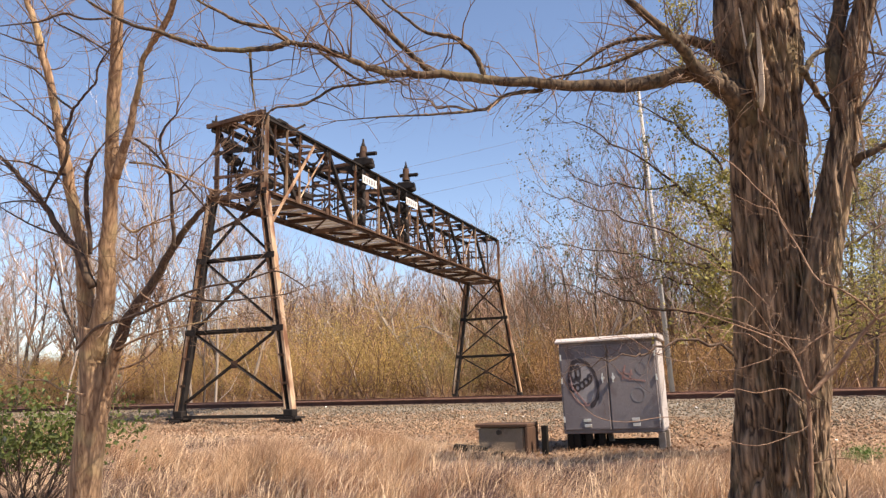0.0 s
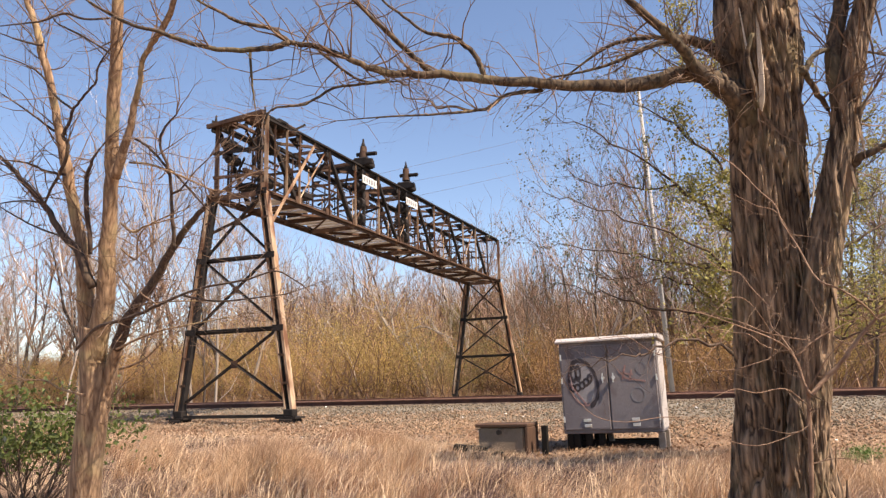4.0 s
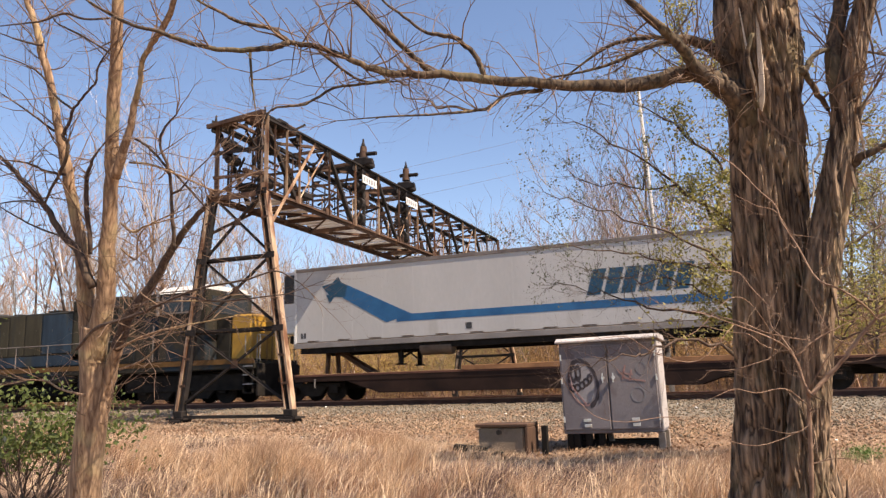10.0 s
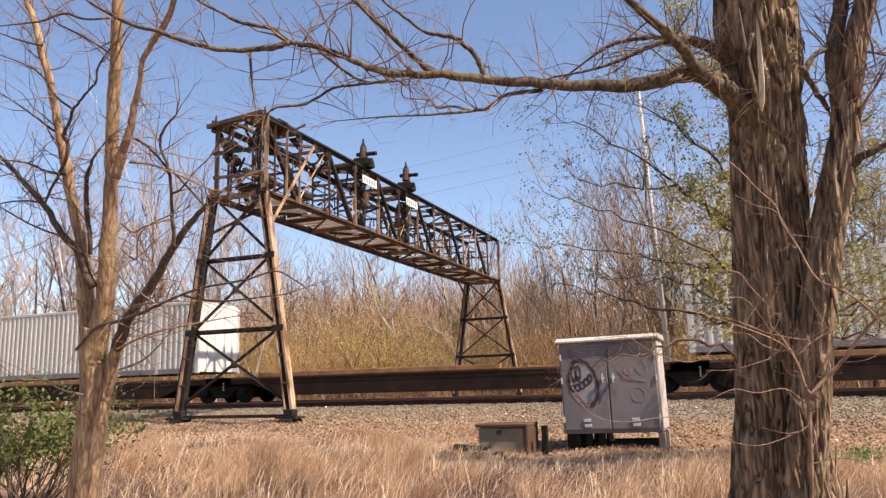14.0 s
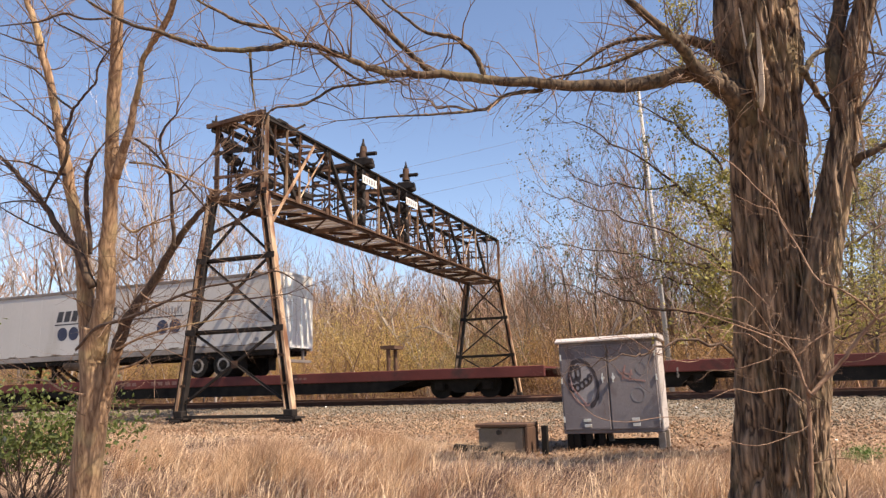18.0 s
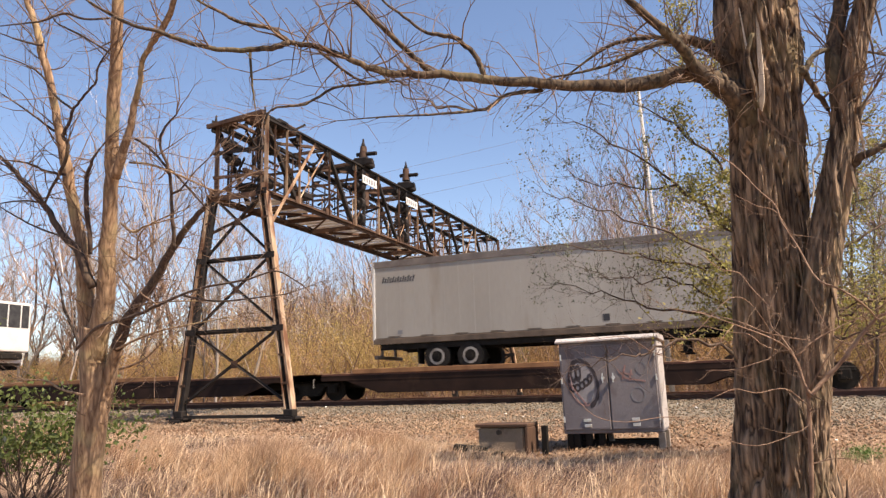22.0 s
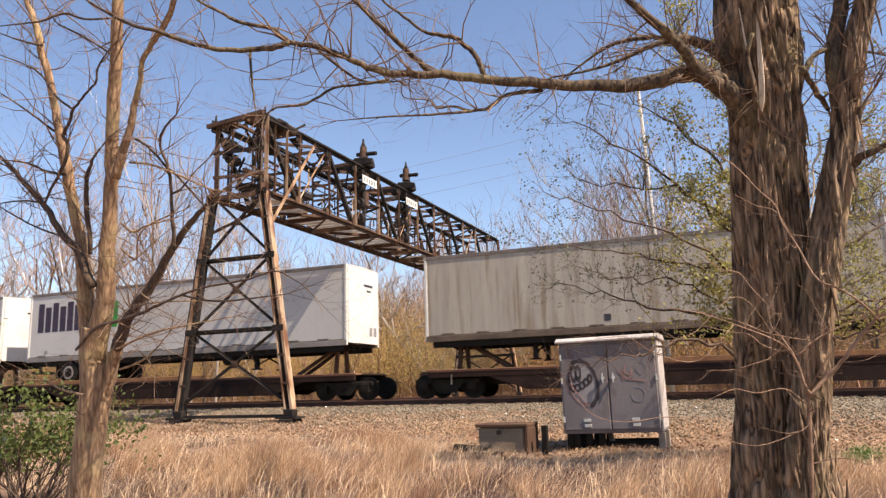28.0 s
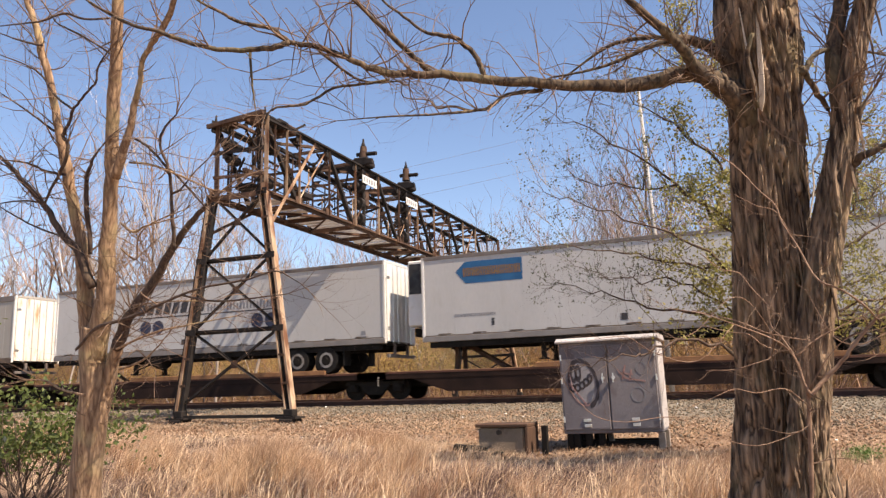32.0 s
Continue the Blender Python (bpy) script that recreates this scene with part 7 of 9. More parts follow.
def build_trailer(skin, label, nose_left, reefer, ribs=0, end_mat="white", wheels_at=3.2, hbars=False, L=16.15):
    """A road trailer of length L, built with its nose towards -x or +x, standing on its wheels at z = 0."""
    tr = thing("semi_trailer", label, "trailer", "trailers on the train")
    H0, H1 = 0.98, 4.04
    pale = skin == "trailer_white"
    body = part("body", Shape().box(0.03, L - 0.03, -1.28, 1.28, H0 + 0.16, H1 - 0.1, c=0.02), M[skin], tr)
    part("roof", Shape().loft([(-1.27, H1 - 0.1), (1.27, H1 - 0.1), (1.2, H1 - 0.02), (0, H1 + 0.02), (-1.2, H1 - 0.02)], 0.02, L - 0.02), M[skin], tr)
    for s in (-1, 1):
        part("bottom_rail", Shape().box(0.02, L - 0.02, min(s * 1.27, s * 1.31), max(s * 1.27, s * 1.31), H0, H0 + 0.19, c=0.01), M["rail_pale" if pale else "rail_brown"], tr)
        part("rail_seam", Shape().box(0.03, L - 0.03, min(s * 1.28, s * 1.3), max(s * 1.28, s * 1.3), H0 + 0.19, H0 + 0.225), M["rail_brown"], tr)
        part("floor_edge", Shape().box(0.25, L - 0.25, min(s * 1.05, s * 1.22), max(s * 1.05, s * 1.22), H0 - 0.2, H0), M["under"], tr)
        part("top_rail", Shape().box(0.02, L - 0.02, min(s * 1.27, s * 1.305), max(s * 1.27, s * 1.305), H1 - (0.27 if skin == "trailer_grey" else 0.16), H1 - 0.03, c=0.008), M["rail_dark"], tr)
        for x in (0.05, L - 0.05):
            part("corner_post", Shape().box(x - 0.05, x + 0.05, min(s * 1.2, s * 1.305), max(s * 1.2, s * 1.305), H0, H1 - 0.03, c=0.012), M["white"], tr)
    if hbars:
        sh = Shape()
        z = H0 + 0.3
        while z < H1 - 0.25:
            sh.box(0.12, L - 0.12, -1.297, -1.28, z, z + 0.045, c=0.005)
            z += 0.105
        part("corrugation", sh, M[skin], body)
    elif ribs:
        sh = Shape()
        for i in range(1, ribs):
            x = L * i / ribs
            sh.box(x - 0.012, x + 0.012, -1.2825, -1.28, H0 + 0.2, H1 - 0.16)
        part("panel_seam", sh, M[skin], body)
    rv = Shape().box(0, 0.26, -1.306, -1.3, H0 + 0.24, H0 + 0.275).box(0.36, 0.48, -1.306, -1.3, H0 + 0.245, H0 + 0.275).box(0, 0.48, -1.3, -1.28, H0 + 0.245, H0 + 0.27).mesh("marker_strip", M["rail_brown"])
    x = 0.6
    while x < L - 0.4:
        part("marker_strip", rv, None, tr).location = (x, 0, 0)
        x += 1.3
    xn = 0.0 if nose_left else L
    xr = L - xn
    sn = -1 if nose_left else 1
    # rear doors
    for s in (-1, 1):
        dr = part("door", Shape().box(min(xr, xr - sn * 0.04), max(xr, xr - sn * 0.04), min(s * 0.02, s * 1.2), max(s * 0.02, s * 1.2), H0 + 0.08, H1 - 0.14, c=0.01), M[end_mat], tr, "rear door with lock rods")
        for o in (0.35, 0.75):
            xx = xr - sn * 0.06
            part("lock_rod", Shape().cyl((xx, s * o, H0 + 0.02), (xx, s * o, H1 - 0.12), 0.02, 8), M["chrome"], dr)
        part("hinge_plate", Shape().box(min(xr - sn * 0.04, xr - sn * 0.055), max(xr - sn * 0.04, xr - sn * 0.055), min(s * 1.0, s * 1.2), max(s * 1.0, s * 1.2), H0 + 0.5, H0 + 0.6).box(min(xr - sn * 0.04, xr - sn * 0.055), max(xr - sn * 0.04, xr - sn * 0.055), min(s * 1.0, s * 1.2), max(s * 1.0, s * 1.2), H1 - 0.7, H1 - 0.6), M["chrome"], dr)
    part("bumper", Shape().box(min(xr, xr - sn * 0.12) + sn * 0.06, max(xr, xr - sn * 0.12) + sn * 0.06, -1.1, 1.1, 0.48, 0.6, c=0.01).box(xr - 0.04, xr + 0.04, -0.6, -0.5, 0.6, H0).box(xr - 0.04, xr + 0.04, 0.5, 0.6, 0.6, H0), M["rail_dark"], tr)
    part("nose_panel", Shape().box(min(xn, xn + sn * 0.03), max(xn, xn + sn * 0.03), -1.2, 1.2, H0 + 0.1, H1 - 0.1, c=0.01), M[end_mat], tr)
    if reefer:
        a, b = (xn - 0.62, xn - 0.03) if nose_left else (xn + 0.03, xn + 0.62)
        un = part("cooling_unit", Shape().box(a, b, -1.12, 1.12, H0 + 0.6, H1 - 0.08, c=0.05), M["white"], tr, "white cooling unit with a dark grille")
        xf = a if nose_left else b
        x0, x1 = sorted((xf, xf + sn * 0.012))
        part("grille", Shape().box(x0, x1, -0.98, 0.98 if pale else -0.2, H1 - (1.3 if pale else 1.1), H1 - 0.2), M["reefer_dark"], un)
        sl = Shape()
        for i in range(6):
            z = H1 - 1.1 + i * 0.12
            if not pale:
                sl.box(x0 - 0.004, x1 + 0.004, -0.99, -0.19, z, z + 0.03)
        if pale:
            sl.box(x0 - 0.006, x1 + 0.006, -0.2, -0.14, H1 - 1.3, H1 - 0.2).box(x0 - 0.006, x1 + 0.006, 0.5, 0.56, H1 - 1.3, H1 - 0.2)
        part("louvre", sl, M["white" if pale else "rail_dark"], un)
        part("unit_door", Shape().box(x0, x1, -0.95 if pale else -0.1, 0.95, H0 + 0.7, H1 - (1.4 if pale else 0.3), c=0.004), M["white"], un)
        if pale:
            part("side_grille", Shape().box(a + 0.06, b - 0.04, -1.132, -1.12, H1 - 1.3, H1 - 0.2, c=0.004), M["reefer_dark"], un)
        part("unit_base", Shape().box(a + 0.1, b, -0.8, 0.8, H0 + 0.25, H0 + 0.55, c=0.04), M["under"], un)
    else:
        fx0, fx1 = sorted((xn + sn * 0.03, xn + sn * 0.04))
        for yy in (0.45, 0.8):
            part("service_plate", Shape().box(fx0, fx1, yy, yy + 0.22, H0 + 0.4, H0 + 0.75), M["ink_grey"], tr)
        part("nose_mark", Shape().box(fx0, fx1, 0.0, 0.75, H1 - 0.75, H1 - 0.66).box(fx0, fx1, 0.25, 0.6, H1 - 0.95, H1 - 0.88), M["ink_dark"], tr)
    # running gear
    def X(d):
        return xr + sn * d * (1 if d < 8 else L / 16.15)
    xa = X(wheels_at)
    part("slider", Shape().box(xa - 1.4, xa + 1.4, -0.55, 0.55, H0 - 0.22, H0, c=0.02), M["under"], tr)
    part("underframe", cross_shape(L, H0), M["under"], tr)
    for k in (-0.62, 0.62):
        part("axle", Shape().cyl((xa + k, -0.95, 0.47), (xa + k, 0.95, 0.47), 0.07, 8), M["under"], tr)
        for s in (-1, 1):
            y0, y1 = sorted((s * 0.75, s * 1.27))
            ty = part("tyre", Shape().cyl((xa + k, y0, 0.47), (xa + k, y1, 0.47), 0.47, 24), M["tyre"], tr)
            ye = s * 1.27
            part("hub", Shape().cyl((xa + k, ye - s * 0.05, 0.47), (xa + k, ye + s * 0.006, 0.47), 0.3, 20, 0.285), M["hub"], ty)
            part("hub_dish", Shape().cyl((xa + k, ye, 0.47), (xa + k, ye + s * 0.009, 0.47), 0.2, 16).cyl((xa + k, ye, 0.47), (xa + k, ye + s * 0.05, 0.47), 0.09, 10), M["under"], ty)
    for s in (-1, 1):
        part("mudflap", Shape().box(X(wheels_at - 1.35) - 0.015, X(wheels_at - 1.35) + 0.015, min(s * 0.7, s * 1.25), max(s * 0.7, s * 1.25), 0.25, 1.0), M["tyre"], tr)
        xg = X(11.9)
        part("landing_leg", Shape().box(xg - 0.08, xg + 0.08, s * 0.85 - 0.08, s * 0.85 + 0.08, 0.28, H0, c=0.01).box(xg - 0.16, xg + 0.16, s * 0.85 - 0.14, s * 0.85 + 0.14, 0.24, 0.29), M["under"], tr)
    xg = X(11.9)
    part("landing_brace", Shape().beam((xg, -0.8, 0.45), (xg, 0.8, 0.95), 0.05, 0.05).beam((xg, 0.8, 0.45), (xg, -0.8, 0.95), 0.05, 0.05).beam((xg, -0.85, 0.5), (xg - sn * 0.8, -0.5, H0), 0.05, 0.05), M["under"], tr)
    if reefer or wheels_at > 3.4:
        xt = X(10.4)
        part("fuel_tank", Shape().cyl((xt - 0.6, -0.95, 0.82), (xt + 0.6, -0.95, 0.82), 0.28, 16), M["rail_brown"], tr, "grimy fuel tank")
    else:
        xt = X(10.6)
        part("spare_rack", Shape().cyl((xt - 0.1, -0.9, 0.78), (xt + 0.35, -0.9, 0.78), 0.32, 14), M["tyre"], tr)
    part("placard", Shape().box(X(9.2), X(9.2) + 0.22, -1.288, -1.28, H0 + 0.38, H0 + 0.6), M["ink_dark"], body)
    part("placard", Shape().box(X(1.0), X(1.0) + 0.18, -1.288, -1.28, H0 + 0.34, H0 + 0.48), M["ink_grey"], body)
    return tr


def cross_shape(L, H0):
    s = Shape().box(0.4, L - 0.4, -0.45, -0.38, H0 - 0.18, H0).box(0.4, L - 0.4, 0.38, 0.45, H0 - 0.18, H0)
    x = 0.5
    while x < L - 0.4:
        s.box(x - 0.03, x + 0.03, -1.24, 1.24, H0 - 0.1, H0)
        x += 0.6
    return s


def livery(tr, style, nose_left, L=16.15):
    """Markings of a trailer's near side as plain shapes."""
    body = [o for o in tr.children if o.name.startswith("body")][0]
    y = -1.281
    if style.startswith("two_discs"):
        o = float(style[9:] or 0)
        letter_bars(body, 4.67 + o, 2.66, 8.1 + o, 3.12, 8, "ink_dark", y, 0.25, 0.24)
        letter_bars(body, 8.2 + o, 2.64, 11.65 + o, 2.95, 22, "ink_grey", y, 0.0, 0.45, alt=0.2)
        part("underline", Shape().box(4.6 + o, 11.7 + o, y - 0.004, y, 2.52, 2.57), M["ink_dark"], body)
        for x in (5.07, 5.72, 10.59, 11.24):
            disc(body, x + o, 2.13, 0.29, "ink_navy", y)
        writing(body, "53'", 7.9 + o, y - 0.004, 1.4, 0.22, "ink_grey")
    elif style == "blue_swoosh":
        letter_bars(body, 11.2, 2.2, 14.5, 3.05, 6, "ink_teal", y, 0.3, 0.17)
        part("stripe", Shape().box(4.3, L - 0.1, y - 0.004, y, 1.76, 2.02), M["ink_blue"], body)
        part("stripe", Shape().prism([(3.9, 1.76), (4.9, 2.02), (2.3, 3.25), (2.1, 2.78)], y - 0.005, y), M["ink_blue"], body)
        part("emblem", Shape().prism([(1.2, 3.28), (1.6, 2.85), (2.2, 2.8), (2.3, 3.25), (1.9, 3.42)], y - 0.006, y), M["ink_teal"], body)
        part("emblem", Shape().prism([(1.6, 3.3), (2.1, 3.3), (1.9, 3.6)], y - 0.006, y), M["ink_teal"], body)
        part("emblem", Shape().prism([(1.4, 2.95), (1.8, 2.9), (1.55, 2.6)], y - 0.006, y), M["ink_teal"], body)
        letter_bars(body, 0.3, 1.35, 0.55, 1.55, 2, "ink_dark", y, 0, 0.3)
    elif style == "purple_green":
        letter_bars(body, 0.52, 2.27, 3.1, 3.55, 6, "ink_purple", y, 0.0, 0.2, alt=0.14)
        letter_bars(body, 3.2, 2.3, 5.2, 3.6, 4, "ink_green", y, 0.0, 0.18, alt=0.16)
        letter_bars(body, 3.24, 1.86, 4.65, 2.1, 10, "ink_grey", y, 0, 0.45)
    elif style == "red_stripe":
        part("stripe", Shape().box(0.2, 15.6, y - 0.022, y - 0.016, 2.0, 2.07), M["ink_red"], body)
        part("emblem", Shape().prism([(1.1, 2.8), (2.95, 2.8), (3.1, 3.05), (1.2, 3.05)], y - 0.024, y - 0.016), M["ink_red"], body)
        letter_bars(body, 1.25, 3.03, 3.1, 3.28, 6, "ink_red", y - 0.016, 0.2, 0.3, 0.008)
        for x in (11.6, 12.2):
            part("emblem", Shape().prism([(x, 1.74), (x + 0.26, 1.74), (x + 0.7, 2.18), (x + 0.44, 2.18)], y - 0.024, y - 0.016), M["ink_red"], body)
    elif style == "arrow":
        part("emblem", Shape().prism([(1.3, 3.38), (1.68, 2.95), (3.75, 2.95), (3.75, 3.72), (1.68, 3.72)], y - 0.004, y), M["ink_blue"], body)
        letter_bars(body, 1.6, 3.2, 3.7, 3.5, 26, "ink_brown", y - 0.004, 0, 0.4, 0.005)
        letter_bars(body, 1.22, 1.8, 2.75, 1.9, 20, "ink_grey", y, 0, 0.4)
        part("placard", Shape().box(2.58, 2.68, y - 0.004, y, 1.45, 1.7), M["ink_dark"], body)
    elif style.startswith("word"):
        x = 0.38 if style == "word_left" else L - 2.35 + (0.9 if L < 15 else 0)
        letter_bars(body, x, 3.2, x + 1.3, 3.42, 13, "ink_dark", y, 0.3, 0.42, alt=0.22)
    elif style == "plain_mark":
        part("placard", Shape().prism([(5.1, 2.05), (5.3, 1.8), (5.5, 2.05), (5.3, 2.3)], y - 0.004, y), M["ink_grey"], body)
    elif style == "small_text":
        letter_bars(body, 12.6, 1.75, 13.2, 2.05, 3, "ink_grey", y, 0, 0.3)
        letter_bars(body, 13.3, 1.8, 13.8, 1.95, 4, "ink_grey", y, 0, 0.3)


def build_container(label):
    ct = thing("container", label, "container", "containers on the train")
    L, H = 16.15, 2.9
    part("body", Shape().box(0.04, L - 0.04, -1.26, 1.26, 0.16, H - 0.1), M["container"], ct)
    sh = Shape()
    n = 58
    for i in range(n):
        x = 0.22 + (L - 0.44) * (i + 0.5) / n
        sh.solid([(x - 0.085, -1.26, 0.22), (x + 0.085, -1.26, 0.22), (x + 0.05, -1.305, 0.22), (x - 0.05, -1.305, 0.22),
                  (x - 0.085, -1.26, H - 0.14), (x + 0.085, -1.26, H - 0.14), (x + 0.05, -1.305, H - 0.14), (x - 0.05, -1.305, H - 0.14)],
                 [(0, 1, 2, 3), (4, 5, 6, 7), (0, 1, 5, 4), (1, 2, 6, 5), (2, 3, 7, 6), (3, 0, 4, 7)])
    part("corrugation", sh, M["container"], ct)
    for s in (-1, 1):
        y0, y1 = sorted((s * 1.25, s * 1.31))
        part("bottom_rail", Shape().box(0, L, y0, y1, 0, 0.2, c=0.01), M["cabinet"], ct)
        part("top_rail", Shape().box(0, L, y0, y1, H - 0.12, H, c=0.01), M["container"], ct)
        for x in (0.07, 2.1, L - 2.1, L - 0.07):
            part("post", Shape().box(x - 0.09, x + 0.09, min(s * 1.2, s * 1.315), max(s * 1.2, s * 1.315), 0, H, c=0.012), M["container"], ct)
            part("corner_casting", Shape().box(x - 0.1, x + 0.1, min(s * 1.2, s * 1.32), max(s * 1.2, s * 1.32), H - 0.14, H + 0.01, c=0.01), M["cabinet"], ct)
    for x, s in ((0.0, -1), (L, 1)):
        x0, x1 = sorted((x - s * 0.05, x))
        part("end_panel", Shape().box(x0, x1, -1.2, 1.2, 0.05, H - 0.05, c=0.01), M["white"], ct)
        for yy in (-0.8, -0.3, 0.3, 0.8):
            part("lock_rod", Shape().cyl((x + s * 0.03, yy, 0.1), (x + s * 0.03, yy, H - 0.1), 0.02, 8), M["white"], ct)
    part("roof", Shape().box(0.05, L - 0.05, -1.24, 1.24, H - 0.1, H - 0.02), M["container"], ct)
    return ct


def build_unit(length, bogie_left=True, bogie_right=True, hitch=None, colour="deck_side", stripes=True, label="grimy brown articulated intermodal flatcar"):
    """One flatcar unit from x = 0 (left bogie centre) to x = length."""
    fc = thing("flatcar", label, "flatcar", "flatcars of the train")
    a, b = 1.6, length - 1.6
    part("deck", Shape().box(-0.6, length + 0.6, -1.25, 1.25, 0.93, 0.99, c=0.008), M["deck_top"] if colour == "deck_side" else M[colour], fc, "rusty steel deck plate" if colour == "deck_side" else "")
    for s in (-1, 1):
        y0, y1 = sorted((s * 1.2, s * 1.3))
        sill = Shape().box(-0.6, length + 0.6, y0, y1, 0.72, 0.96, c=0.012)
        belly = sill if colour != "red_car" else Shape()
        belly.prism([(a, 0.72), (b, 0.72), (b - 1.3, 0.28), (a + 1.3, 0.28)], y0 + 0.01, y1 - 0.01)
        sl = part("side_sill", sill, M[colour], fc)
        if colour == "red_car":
            # Lower web painted near black for the shade under the sill.
            part("belly_plate", belly, M["under"], sl, "lower web blackened for shade")
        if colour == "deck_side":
            # Added strip paints both the rust and the sunlit line of the deck edge.
            part("deck_lip", Shape().box(-0.6, length + 0.6, min(y0 - 0.008, y0) if s < 0 else y1, y0 if s < 0 else y1 + 0.008, 0.905, 0.965), M["deck_lip"], sl, "rust-red deck edge with sunlight painted in")
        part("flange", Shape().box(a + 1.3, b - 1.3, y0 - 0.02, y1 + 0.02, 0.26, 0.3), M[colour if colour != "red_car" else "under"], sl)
        if stripes and s < 0:
            left_nose = hitch is not None and hitch < length / 2
            part("rub_rail", Shape().box(a + (4.5 if left_nose else 0.3), b - (0.3 if left_nose else 4.5), -1.33, -1.2, 0.96, 1.12, c=0.01), M["rub_rust"], sl, "rust-orange rub rail")
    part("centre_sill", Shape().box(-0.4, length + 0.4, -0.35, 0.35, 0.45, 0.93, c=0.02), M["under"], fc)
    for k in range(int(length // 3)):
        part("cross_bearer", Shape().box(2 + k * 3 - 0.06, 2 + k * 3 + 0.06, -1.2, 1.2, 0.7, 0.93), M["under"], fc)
    if bogie_left:
        bogie(fc, 0.0)
    if bogie_right:
        bogie(fc, length)
    if hitch is not None:
        hb = 0.45 if hitch < length / 2 else -0.45
        h = part("hitch", Shape().beam((hitch, -0.45, 0.99), (hitch, -0.3, 2.15), 0.12, 0.16).beam((hitch, 0.45, 0.99), (hitch, 0.3, 2.15), 0.12, 0.16), M["rust"], fc, "rusty raised trailer hitch")
        part("hitch_head", Shape().box(hitch - 0.4, hitch + 0.4, -0.45, 0.45, 2.08, 2.2, c=0.04), M["under"], h)
        part("hitch_strut", Shape().beam((hitch + 4 * hb, -0.3, 1.0), (hitch, -0.2, 2.05), 0.1, 0.12).beam((hitch + 4 * hb, 0.3, 1.0), (hitch, 0.2, 2.05), 0.1, 0.12), M["rust"], h)
    part("grab_iron", Shape().tube([(0.3, -1.3, 0.8), (0.3, -1.36, 0.8), (0.3, -1.36, 0.5), (0.3, -1.3, 0.5)], [0.015] * 4, 6), M["hub"], fc)
    return fc


def coupler(parent, x, s, z=0.82):
    part("coupler", Shape().box(min(x, x + s * 0.55), max(x, x + s * 0.55), -0.12, 0.12, z - 0.1, z + 0.1, c=0.02).box(min(x + s * 0.5, x + s * 0.8), max(x + s * 0.5, x + s * 0.8), -0.18, 0.18, z - 0.16, z + 0.16, c=0.04), M["rust"], parent)
    part("brake_hose", Shape().tube([(x, 0.35, z), (x + s * 0.3, 0.35, z - 0.3), (x + s * 0.65, 0.3, z - 0.32)], [0.03] * 3, 6), M["tyre"], parent)


def railing(parent, x0, x1, y, z0, z1, step=1.9, mat="under"):
    n = max(2, int((x1 - x0) / step) + 1)
    for i in range(n):
        x = x0 + (x1 - x0) * i / (n - 1)
        part("stanchion", Shape().cyl((x, y, z0), (x, y, z1), 0.018, 6), M[mat], parent)
    part("hand_rail", Shape().cyl((x0, y, z1), (x1, y, z1), 0.02, 6), M[mat], parent)


